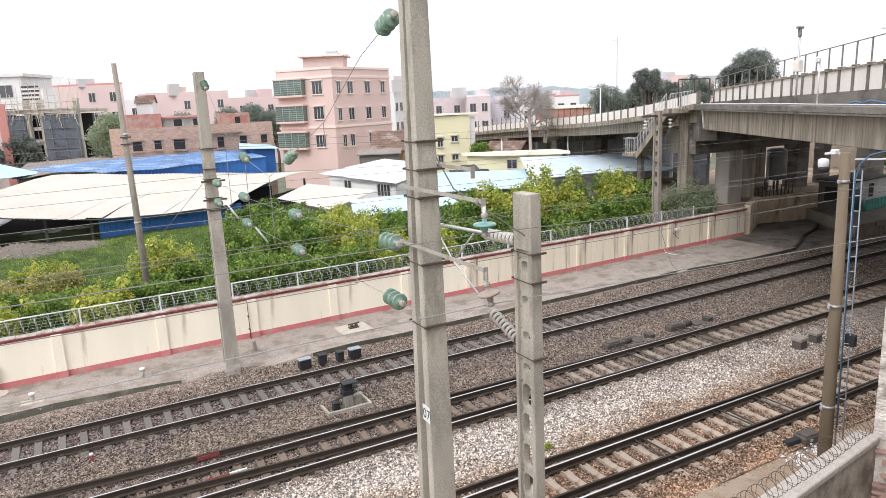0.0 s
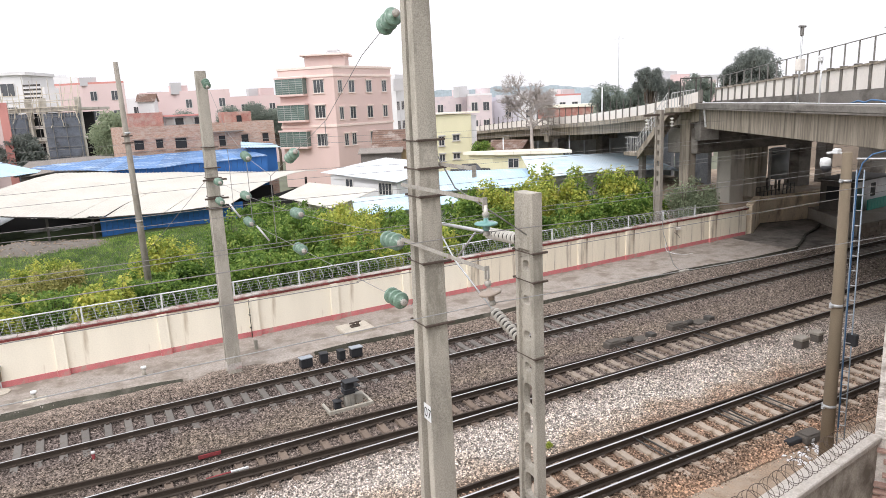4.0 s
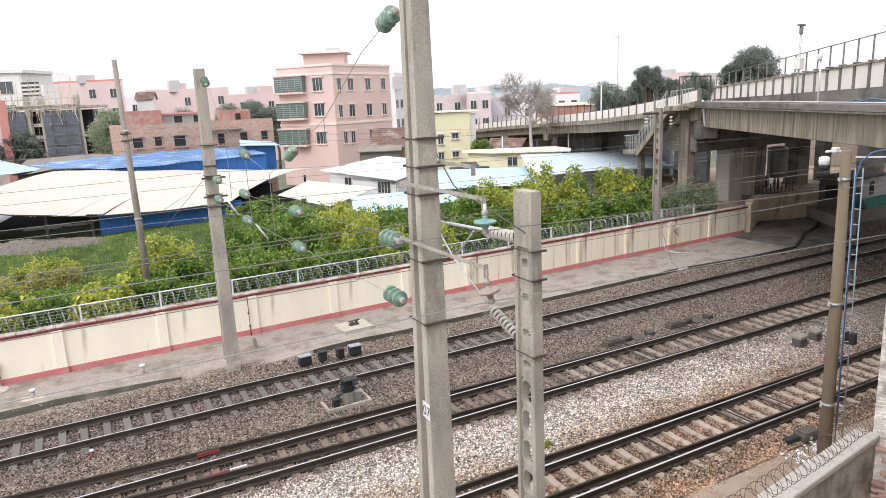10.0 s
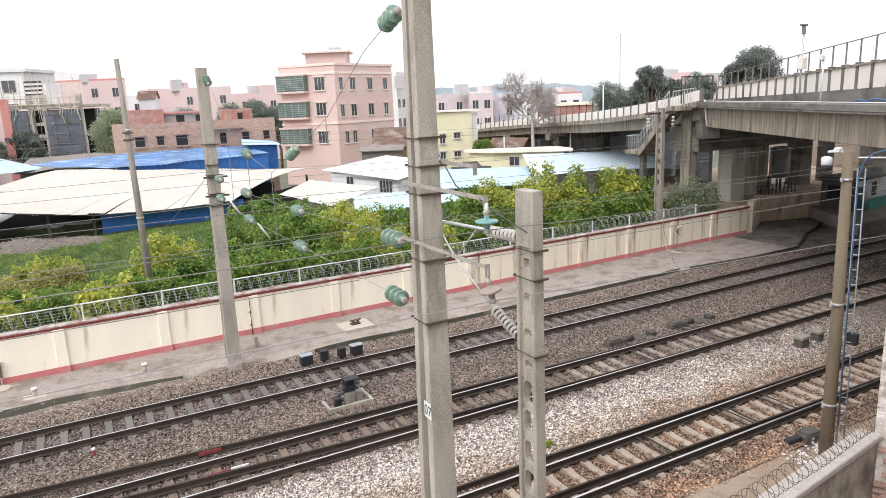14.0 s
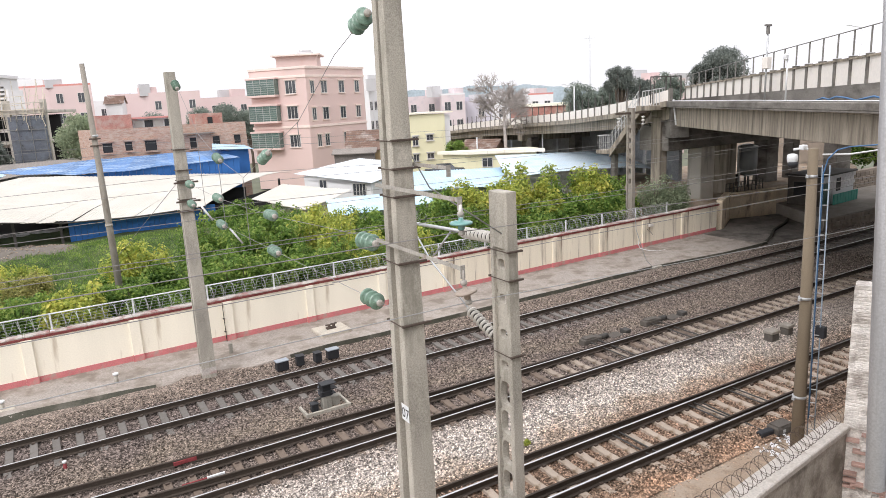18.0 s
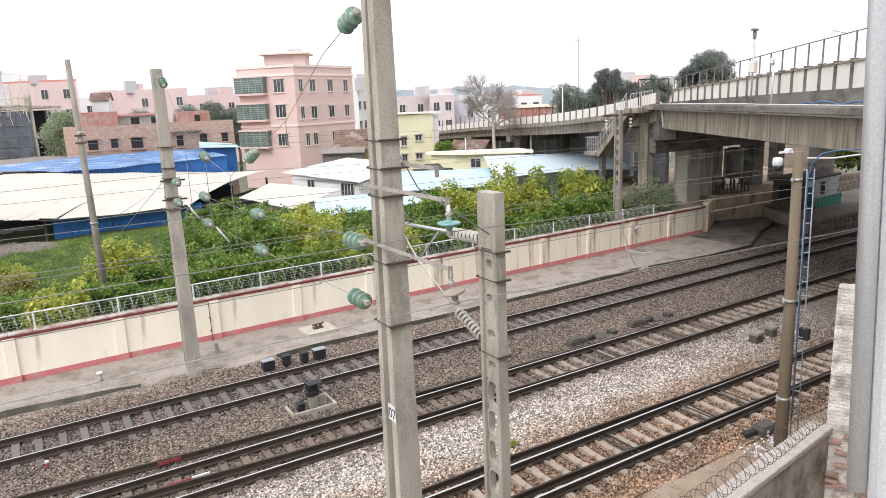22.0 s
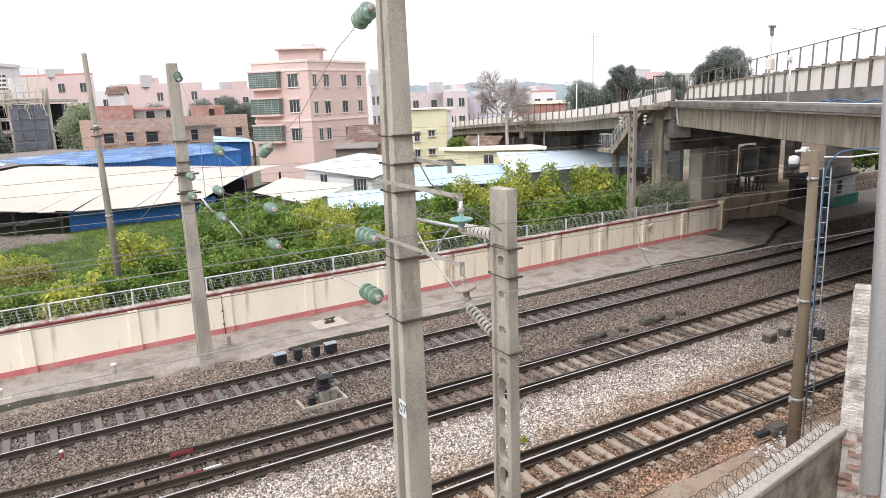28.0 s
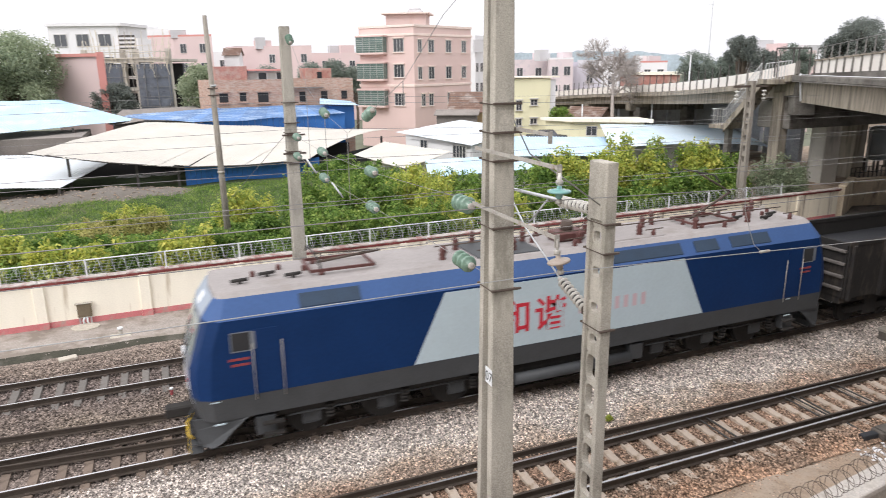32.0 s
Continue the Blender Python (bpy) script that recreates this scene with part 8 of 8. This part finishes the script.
SIDES, ENDS = (0, 1, 2, 3, 4, 7, 8, 9, 10, 11), (5, 6, 12, 13)
loco = thing("locomotive", (-0.1, T2, 0), "blue and pale grey electric freight locomotive", "locomotive")
part("skirt", merge(body_band(0, SIDES + ENDS)), SKIRT, loco, "dark grey lower skirt")
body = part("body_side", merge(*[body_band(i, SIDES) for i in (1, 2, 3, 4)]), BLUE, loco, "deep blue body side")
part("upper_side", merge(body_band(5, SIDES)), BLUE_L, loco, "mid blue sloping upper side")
front = part("cab_front", merge(*[body_band(i, (12, 13)) for i in (1, 2, 3, 4, 5)]), LOCO_G, loco, "grey raked cab front")
rear_front = part("cab_front", merge(*[body_band(i, (5, 6)) for i in (1, 2, 3, 4, 5)]), LOCO_G, loco, "grey raked cab front")
bm = bmesh.new()
bm.faces.new([bm.verts.new((x, y, z)) for x, y, z in loop_at(6)])
r_ = bmesh.ops.extrude_face_region(bm, geom=list(bm.faces))
up = [g for g in r_["geom"] if isinstance(g, bmesh.types.BMVert)]
for v in up:
    v.co.z += 0.1
    v.co.y *= 0.85
roof = part("roof", bm, ROOF_L, loco, "dusty grey roof")
part("underframe", boxes(((1.5, -1.25, 0.98), (LEN - 1.5, 1.25, 1.3))), UNDER, loco)


def front_point(y, z, off=0.02, rear=False):
    for (z0, x0, *_), (z1, x1, *_) in zip(LEV, LEV[1:]):
        if z0 <= z <= z1 + 1e-6:
            x = lin(x0, x1, (z - z0) / (z1 - z0)) + 0.05 * abs(y) / 1.3 - off
            return (LEN - x if rear else x, y, z)


def front_panel(name, ys, zs, material, label="", rear=False, off=0.025):
    q = [front_point(ys[0], zs[0], off, rear), front_point(ys[1], zs[0], off, rear), front_point(ys[1], zs[1], off, rear), front_point(ys[0], zs[1], off, rear)]
    bm = bmesh.new()
    f = [bm.verts.new(p) for p in q]
    s = -1 if rear else 1
    g = [bm.verts.new((p[0] + 0.03 * s, p[1], p[2])) for p in q]
    bm.faces.new(f)
    bm.faces.new(g[::-1])
    for k in range(4):
        bm.faces.new((f[k], g[k], g[(k + 1) % 4], f[(k + 1) % 4]))
    bmesh.ops.recalc_face_normals(bm, faces=bm.faces)
    return part(name, bm, material, rear_front if rear else front, label)


for rear in (False, True):
    for s in (-1, 1):
        front_panel("windscreen", (s * 0.10, s * 0.97), (2.66, 3.44), WINDSHIELD, "raked windscreen half", rear)
        front_panel("headlight", (s * 0.80, s * 0.99), (1.80, 1.93), LAMP_W, "pale headlight cluster", rear)
        front_panel("tail_light", (s * 0.60, s * 0.78), (1.80, 1.93), RED_T, "red marker light", rear)
        x = LEN + 0.08 if rear else -0.08
        part("wiper", tubes([front_point(s * 0.28, 2.42, 0.05, rear), front_point(s * 0.52, 3.05, 0.06, rear)], r=0.02, n=4), BLACK, rear_front if rear else front)
        part("buffer_step", boxes(((x - 0.1, s * 0.85 - 0.18, 0.62), (x + 0.1, s * 0.85 + 0.18, 0.66)), ((x - 0.06, s * 1.02 - 0.025, 0.5), (x + 0.06, s * 1.02 + 0.025, 1.05))), UNDER, loco)
    front_panel("top_lamp", (-0.20, 0.20), (3.66, 3.88), LAMP_W, "roof headlamp panel", rear)
    ep = Vector(front_point(0, 2.40, 0.0, rear))
    ring_pts = [ep + Vector((-0.03 if not rear else 0.03, 0.15 * math.cos(q * math.pi / 10), 0.13 * math.sin(q * math.pi / 10))) for q in range(21)]
    emb = tubes(ring_pts, r=0.03, n=6)
    tube(emb, [ep + Vector((-0.03 if not rear else 0.03, -0.09, 0.02)), ep + Vector((-0.03 if not rear else 0.03, 0.09, -0.02))], 0.03, 6)
    part("emblem", emb, LAMP_W, rear_front if rear else front, "round pale emblem")
    for s in (-1, 1):
        front_panel("light_band", (0, s * 1.10), (1.665, 2.09), LOCO_B, "pale grey nose band half", rear, 0.012)
        front_panel("lower_band", (0, s * 1.07), (1.46, 1.655), LOCO_B, "pale grey nose band half", rear, 0.012)
        front_panel("visor", (0, s * 1.0), (3.60, 4.0), LOCO_V, "blue-grey panel over the windscreen", rear, 0.010)
    for q in (-0.36, -0.12, 0.12, 0.36):
        front_panel("red_mark", (q - 0.08, q + 0.08), (1.80, 1.88), RED_PALE, "faded red lettering bar", rear, 0.026)
    sg = 1 if not rear else -1
    x0 = 0 if not rear else LEN
    plo = part("plough", merge(prism(bmesh.new(), [(-1.15, 0.18), (1.15, 0.18), (1.02, 0.40), (-1.02, 0.40)], x0 - 0.25 * sg, x0 + 0.05 * sg),
                               boxes(((min(x0 - 0.18 * sg, x0 + 0.2 * sg), -1.2, 0.40), (max(x0 - 0.18 * sg, x0 + 0.2 * sg), 1.2, 0.45)))), SKIRT, loco, "snow plough")
    for k in range(8):
        y = -1.02 + k * 0.29
        bm = bmesh.new()
        o = [(y - 0.10, 0.19), (y + 0.06, 0.19), (y + 0.14, 0.385), (y - 0.02, 0.385)]
        prism(bm, o, x0 - 0.265 * sg, x0 - 0.25 * sg)
        bmesh.ops.recalc_face_normals(bm, faces=bm.faces)
        part("yellow_stripe", bm, YEL, plo, "yellow warning stripe")
    for s in (-1, 1):
        part("uncoupling_rod", tubes([(x0 - 0.1 * sg, s * 0.2, 0.8), (x0 - 0.25 * sg, s * 0.5, 0.72), (x0 - 0.25 * sg, s * 0.95, 0.62), (x0 - 0.15 * sg, s * 1.0, 0.5)], r=0.025), YEL if s < 0 else UNDER, loco)
        part("hose", tubes([(x0 - 0.02 * sg, s * 0.32, 1.05), (x0 - 0.24 * sg, s * 0.36, 0.75), (x0 - 0.22 * sg, s * 0.45, 0.52)], r=0.035), BLACK, loco)
        part("jumper_socket", boxes(((min(x0 - 0.1 * sg, x0 + 0.0 * sg), s * 0.72 - 0.09, 0.98), (max(x0 - 0.1 * sg, x0 + 0.0 * sg), s * 0.72 + 0.09, 1.22)), bevel=0.02), UNDER, loco)
    part("nose_beam", boxes(((min(x0 - 0.03 * sg, x0 + 0.3 * sg), -1.05, 0.66), (max(x0 - 0.03 * sg, x0 + 0.3 * sg), 1.05, 1.48)), bevel=0.03), BLACK, loco, "black buffer beam")
    part("coupler", boxes((((min(x0 - 0.75 * sg, x0)), -0.16, 0.72), ((max(x0 - 0.75 * sg, x0)), 0.16, 1.0)), bevel=0.04), UNDER, loco)
    for s in (-1, 1):
        y = s * 1.556
        xa = 1.10 if not rear else LEN - 1.10
        o = [(-0.12, 1.12), (-0.10, 0.85), (-0.04, 0.56), (0.06, 0.44), (0.28, 0.42), (0.50, 0.54), (0.78, 0.82), (1.05, 1.04), (1.2, 1.12)]
        bm = bmesh.new()
        va = [bm.verts.new((x0 + x * sg, s * (1.535 - 0.62 * max(0, 0.34 - x)), z)) for x, z in o]
        vb = [bm.verts.new((x0 + x * sg, s * (1.48 - 0.62 * max(0, 0.34 - x)), z)) for x, z in o]
        bm.faces.new(va)
        bm.faces.new(vb[::-1])
        for q in range(len(o)):
            r = (q + 1) % len(o)
            bm.faces.new((va[q], vb[q], vb[r], va[r]))
        bmesh.ops.recalc_face_normals(bm, faces=bm.faces)
        part("apron", bm, SKIRT, loco, "dark grey curved front apron")
        part("foot_step", boxes(((xa - 0.75, y - 0.012, 1.02), (xa - 0.5, y + 0.012, 1.06)), bevel=0.004), LOCO_W, loco)
        part("foot_step", boxes(((xa - 0.78, y - 0.0, 1.60), (xa - 0.56, y + 0.015, 1.63)), bevel=0.004), LOCO_W, loco)
        part("cab_window", boxes(((xa - 0.2, y - 0.012, 2.82), (xa + 0.22, y + 0.012, 3.26)), bevel=0.008), VOID_BLACK, loco, "dark cab side window")
        part("cab_window_frame", boxes(((xa - 0.23, y - 0.008, 2.79), (xa + 0.25, y + 0.008, 2.82)), ((xa - 0.23, y - 0.008, 3.26), (xa + 0.25, y + 0.008, 3.28)), ((xa + 0.22, y - 0.010, 2.82), (xa + 0.34, y + 0.010, 3.26)), ((xa - 0.23, y - 0.008, 2.82), (xa - 0.2, y + 0.008, 3.26))), LOCO_G, loco, "grey window frame")
        xd = xa + 0.60 * sg
        part("cab_door", boxes(((xd - 0.28, y - 0.008, 1.68), (xd + 0.28, y + 0.008, 3.3)), bevel=0.004), BLUE, loco)
        for q in (-0.34, 0.34):
            part("grab_rail", tubes([(xd + q, y + s * 0.05, 1.55), (xd + q, y + s * 0.05, 2.98)], r=0.013, n=6), ARM, loco)
        part("red_notice", boxes(((xa - 0.25, y - 0.006, 2.44), (xa + 0.18, y + 0.006, 2.50)), ((xa - 0.3, y - 0.006, 2.58), (xa + 0.18, y + 0.006, 2.64))), RED_MARK, loco, "small red lettering bars")
        for q in (0, 1):
            part("step_plate", boxes(((xd - 0.25, y - 0.12, 0.55 + 0.3 * q), (xd + 0.25, y + 0.02, 0.6 + 0.3 * q))), UNDER, loco)
for s in (-1, 1):
    y = s * 1.5525
    bm = bmesh.new()
    o = [(5.38, 1.67), (14.88, 1.67), (14.0, 3.53), (6.25, 3.53)]
    v0 = [bm.verts.new((x, y - 0.006, z)) for x, z in o]
    v1 = [bm.verts.new((x, y + 0.006, z)) for x, z in o]
    bm.faces.new(v0)
    bm.faces.new(v1[::-1])
    for k in range(4):
        bm.faces.new((v0[k], v1[k], v1[(k + 1) % 4], v0[(k + 1) % 4]))
    bmesh.ops.recalc_face_normals(bm, faces=bm.faces)
    part("pale_panel", bm, LOCO_W, body, "pale grey slanted side panel")
    for g0, g1 in ((2.55, 4.05), (11.5, 14.0), (14.5, 15.4), (15.9, 17.5)):
        bm = bmesh.new()
        q = [(x, s * (1.564 - 0.33 * (z - 3.58) / 0.44), z + 0.010) for x, z in ((g0, 3.66), (g1, 3.66), (g1, 3.94), (g0, 3.94))]
        slab(bm, q, 0.03)
        bmesh.ops.recalc_face_normals(bm, faces=bm.faces)
        part("side_grille", bm, GRILLE, loco, "dark ventilation grille")
    for k in range(6):
        part("number_bar", boxes(((10.95 + k * 0.31, y - 0.012, 2.3), (11.1 + k * 0.31, y + 0.012, 2.68))), RED_PALE, body, "faded red number bar")
    part("number_bar", boxes(((10.35, y - 0.012, 2.34), (10.75, y + 0.012, 2.6))), RED_PALE, body, "faded red number bar")
    for k, ch in enumerate("\u548c\u8c10"):
        cu = bpy.data.curves.new("character", "FONT")
        cu.offset = 0.014
        cu.body, cu.size, cu.extrude, cu.align_x = ch, 1.05, 0.004, "CENTER"
        ob = new("character_curve", cu)
        dg = bpy.context.evaluated_depsgraph_get()
        me = bpy.data.meshes.new_from_object(ob.evaluated_get(dg))
        bpy.data.objects.remove(ob)
        me.materials.clear()
        c = part("lettering", me, RED_T, body, "large red character")
        xc = 8.3 + k * 1.12 if s < 0 else 9.42 - k * 1.12
        c.matrix_basis = Matrix.Translation((xc, y + s * 0.012, 2.12)) @ (Matrix.Rotation(math.pi if s > 0 else 0, 4, "Z") @ Matrix.Rotation(math.pi / 2, 4, "X"))
# roof gear
for i, x in enumerate((1.3, 2.0, 2.6, LEN - 2.9, LEN - 2.0, LEN - 1.4)):
    y = -0.5 + 0.35 * (i % 2)
    part("horn", tubes([(x - 0.22, y, 4.2), (x + 0.2, y, 4.22)], r=0.045, n=8), UNDER, loco)
    part("horn_bracket", boxes(((x - 0.05, y - 0.05, 4.08), (x + 0.05, y + 0.05, 4.2)), bevel=0.01), UNDER, loco)
    part("aerial", boxes(((x + 0.3, y + 0.45, 4.08), (x + 0.42, y + 0.55, 4.26)), bevel=0.02), RED_IN, loco)
for k in range(18):
    x, y = 6.6 + k * 0.72, (-0.55, 0.25, 0.7)[k % 3]
    bm = bmesh.new()
    lathe(bm, [(0.09, 4.08), (0.1, 4.15), (0.07, 4.2), (0.1, 4.26), (0.07, 4.32), (0.1, 4.38), (0.06, 4.46), (0.03, 4.5)], Matrix.Translation((x, y, 0)), 10)
    part("roof_insulator", bm, RED_IN, loco, "dark red roof insulator")
part("roof_busbar", tubes([(6.6, 0.25, 4.5), (18.8, 0.25, 4.5)], [(6.6, -0.55, 4.5), (18.8, -0.55, 4.5)], r=0.02), RUST, loco)
for k in range(14):
    x, y = 6.9 + k * 0.93, (0.05, -0.8, 0.45)[k % 3]
    bm = bmesh.new()
    lathe(bm, [(0.07, 4.08), (0.08, 4.13), (0.055, 4.17), (0.08, 4.22), (0.055, 4.26), (0.05, 4.32)], Matrix.Translation((x, y, 0)), 9)
    part("roof_insulator", bm, RED_IN, loco, "dark red roof insulator")
    part("link_bar", tubes([(x - 0.3, y, 4.33), (x + 0.35, y, 4.34)], r=0.018, n=5), RUST, loco)
part("breaker", boxes(((10.3, -0.35, 4.12), (11.3, 0.25, 4.42)), bevel=0.06), RED_IN, loco, "dark red roof circuit breaker")
part("breaker_pot", tube(bmesh.new(), [(10.8, -0.05, 4.4), (10.8, -0.05, 4.7)], [0.2, 0.17], 14), RUST, loco)
part("roof_hatch", boxes(((7.5, -0.9, 4.08), (9.5, 0.9, 4.15)), bevel=0.02), SKIRT, loco)
part("roof_hatch", boxes(((11.5, -0.9, 4.08), (13.8, 0.9, 4.15)), bevel=0.02), ROOF_L, loco)
for x0, raised in ((3.0, False), (15.2, True)):
    pa = part("pantograph_base", boxes(((x0, -0.6, 4.2), (x0 + 1.7, -0.54, 4.27)), ((x0, 0.54, 4.2), (x0 + 1.7, 0.6, 4.27)), ((x0, -0.6, 4.2), (x0 + 0.06, 0.6, 4.27)), ((x0 + 1.64, -0.6, 4.2), (x0 + 1.7, 0.6, 4.27))), RED_IN, loco, "rusty red pantograph frame")
    if raised:
        part("lower_arm", tubes([(x0 + 0.3, 0, 4.3), (x0 + 1.9, 0, 5.05)], r=0.04), RUST, pa)
        part("upper_arm", tubes([(x0 + 1.9, 0, 5.05), (x0 + 0.5, 0, 5.78)], r=0.03), RUST, pa)
        part("collector", tubes([(x0 + 0.5, -0.95, 5.6), (x0 + 0.5, -0.7, 5.8), (x0 + 0.5, 0.7, 5.8), (x0 + 0.5, 0.95, 5.6)], r=0.03), UNDER, pa)
    else:
        part("lower_arm", tubes([(x0 + 0.3, 0, 4.3), (x0 + 2.0, 0, 4.45)], r=0.04), RUST, pa)
        part("upper_arm", tubes([(x0 + 2.0, 0, 4.45), (x0 + 0.2, 0, 4.55)], r=0.03), RUST, pa)
        part("collector", tubes([(x0 + 0.2, -0.95, 4.4), (x0 + 0.2, -0.7, 4.58), (x0 + 0.2, 0.7, 4.58), (x0 + 0.2, 0.95, 4.4)], r=0.03), UNDER, pa)
    for k in (-0.55, 0.55):
        bm = bmesh.new()
        lathe(bm, [(0.1, 4.08), (0.07, 4.14), (0.1, 4.2)], Matrix.Translation((x0 + 0.3, k, 0)), 10)
        part("roof_insulator", bm, RED_IN, pa)
# running gear
part("tank", boxes(((8.2, -1.25, 0.35), (12.6, 1.25, 0.95)), bevel=0.12), UNDER, loco)
part("air_tube", tubes([(8.4, -1.42, 0.62), (12.3, -1.42, 0.62)], r=0.17, n=12), SKIRT, loco)
part("air_tube", tubes([(8.4, 1.42, 0.62), (12.3, 1.42, 0.62)], r=0.17, n=12), SKIRT, loco)


def wheelset(parent, x, r, gap=0.72):
    bm = bmesh.new()
    tube(bm, [(0, -0.95, 0), (0, 0.95, 0)], [0.09, 0.09], 10)
    for s in (-1, 1):
        tube(bm, [(0, s * gap, 0), (0, s * (gap + 0.13), 0)], [r, r], 24)
        tube(bm, [(0, s * (gap - 0.03), 0), (0, s * gap, 0)], [r + 0.028, r + 0.028], 24)
        for k in range(3):
            a = k * 2.094
            box(bm, (math.cos(a) * r * 0.5 - 0.06, s * (gap + 0.13) - 0.01, math.sin(a) * r * 0.5 - 0.06), (math.cos(a) * r * 0.5 + 0.06, s * (gap + 0.13) + 0.012, math.sin(a) * r * 0.5 + 0.06))
    w = part("wheelset", bm, UNDER, parent)
    w.location = (x, 0, r)
    return w


ROLL = []
for b in (4.7, LEN - 4.7):
    for s in (-1, 1):
        y = s * 1.12
        part("bogie_frame", boxes(((b - 2.9, y - 0.1, 0.80), (b + 2.9, y + 0.1, 1.0)), ((b - 2.95, y - 0.1, 0.4), (b - 2.7, y + 0.1, 0.7)), ((b + 2.7, y - 0.1, 0.4), (b + 2.95, y + 0.1, 0.7)), bevel=0.02), UNDER, loco)
        for q in (-2.0, 0.0, 2.0):
            part("axle_box", boxes(((b + q - 0.25, y - 0.02 + s * 0.05, 0.42), (b + q + 0.25, y + 0.1 + s * 0.12, 0.82)), bevel=0.04), SKIRT, loco)
            bm = bmesh.new()
            for z in (0.6, 0.7, 0.8, 0.9):
                tube(bm, [(b + q + 0.45, y + s * 0.2, z), (b + q + 0.45, y + s * 0.2, z + 0.05)], [0.11, 0.11], 10)
            part("spring", bm, UNDER, loco)
        for xb in ((1.3, b + 2.85) if b < 9 else (b - 3.25, LEN - 1.8)):
            part("sand_box", boxes(((xb, y + s * 0.2 - 0.15, 0.50), (xb + 0.48, y + s * 0.2 + 0.2, 1.0)), bevel=0.03), SKIRT, loco)
        part("brake_rod", tubes([(b - 2.6, y + s * 0.2, 0.82), (b + 2.6, y + s * 0.2, 0.86)], r=0.025), SKIRT, loco)
    for q in (-2.0, 0.0, 2.0):
        ROLL.append((wheelset(loco, b + q, 0.60), b + q, 0.60))

WLEN = 13.6


def wagon():
    t = thing("gondola_wagon", (0, T2, 0), "black open goods wagon with ribbed sides", "wagon", "goods wagons")
    part("floor_frame", boxes(((0.1, -1.4, 1.0), (12.9, 1.4, 1.25)), ((0, -0.3, 0.8), (13, 0.3, 1.05))), COAL, t)
    for s in (-1, 1):
        part("side", boxes(((0.15, s * 1.5 - 0.04, 1.2), (12.85, s * 1.5 + 0.04, 3.15)), bevel=0.01), COAL, t)
        part("top_rail", boxes(((0.1, s * 1.5 - 0.07, 3.1), (12.9, s * 1.5 + 0.07, 3.24)), bevel=0.01), COAL, t)
        for k in range(9):
            x = 0.3 + k * 1.55
            part("side_rib", boxes(((x - 0.08, s * 1.5 + (0.03 if s > 0 else -0.16), 1.15), (x + 0.08, s * 1.5 + (0.16 if s > 0 else -0.03), 3.12)), bevel=0.015), COAL, t)
        for k in (1, 5):
            part("side_door", boxes(((0.5 + k * 1.55, s * 1.55 - 0.03, 1.3), (1.7 + k * 1.55, s * 1.55 + 0.03, 2.2)), bevel=0.01), COAL, t)
        part("chalk_bar", boxes(((2.2, s * 1.545, 2.3), (3.1, s * 1.545 + s * 0.006, 2.5)), ((2.2, s * 1.545, 1.9), (2.8, s * 1.545 + s * 0.006, 2.05))), LOCO_W, t, "pale lettering bars")
    for x in (0.15, 12.85):
        part("end_wall", boxes(((x - 0.05, -1.46, 1.2), (x + 0.05, 1.46, 3.2)), bevel=0.01), COAL, t)
        for z in (1.5, 1.95, 2.4, 2.85):
            part("end_rib", boxes(((x - 0.14, -1.46, z), (x + 0.14, 1.46, z + 0.1)), bevel=0.015), WAGON_RIB, t, "dusty grey end rib")
    part("load", boxes(((0.25, -1.42, 1.3), (12.75, 1.42, 2.6))), BLACK, t)
    ws = []
    for b in (2.2, 10.8):
        for s in (-1, 1):
            part("bogie_frame", boxes(((b - 1.2, s * 1.0 - 0.1, 0.4), (b + 1.2, s * 1.0 + 0.1, 0.65)), ((b - 0.35, s * 1.0 - 0.1, 0.25), (b + 0.35, s * 1.0 + 0.1, 0.95)), bevel=0.03), UNDER, t)
        for q in (-0.9, 0.9):
            ws.append((wheelset(t, b + q, 0.42), b + q, 0.42))
    part("coupler", boxes(((-0.35, -0.14, 0.75), (0.1, 0.14, 1.0)), ((12.9, -0.14, 0.75), (13.3, 0.14, 1.0)), bevel=0.03), UNDER, t)
    return t, ws


CARS = []
first, ws = wagon()
CARS.append((first, 0))
ROLL += ws
for k in range(1, 5):
    c = copy_thing(first, pose(0, T2, 0))
    CARS.append((c, k))
    ROLL += [(o, o.location.x, o.location.z) for o in c.children if o.name.startswith("wheelset")]

SPEED, NOSE_END = 10.21, 0.0


def nose_x(t):
    return NOSE_END + SPEED * (32.0 - t)


def motions():
    """The train rolls in at a steady speed; its wheels turn as they roll."""
    times = (0.0, 8.0, 16.0, 24.0, 28.0, 30.0, 32.0)
    walk(loco, [(t, pose(nose_x(t), T2, 0)) for t in times])
    for c, k in CARS:
        walk(c, [(t, pose(nose_x(t) + LEN + 0.75 + k * WLEN, T2, 0)) for t in times])
    for w, x, r in ROLL:
        rows, t = [(0.0, pose(x, 0, r))], 27.5
        while t < 31.99:
            rows.append((t, pose(x, 0, r, 0, -math.degrees((t - 27.5) * SPEED / r), 0)))
            t += 1 / 30 if r < 0.5 else 2 / 30
        rows.append((32.0, pose(x, 0, r, 0, -math.degrees((32.0 - 27.5) * SPEED / r), 0)))
        walk(w, rows)


motions()
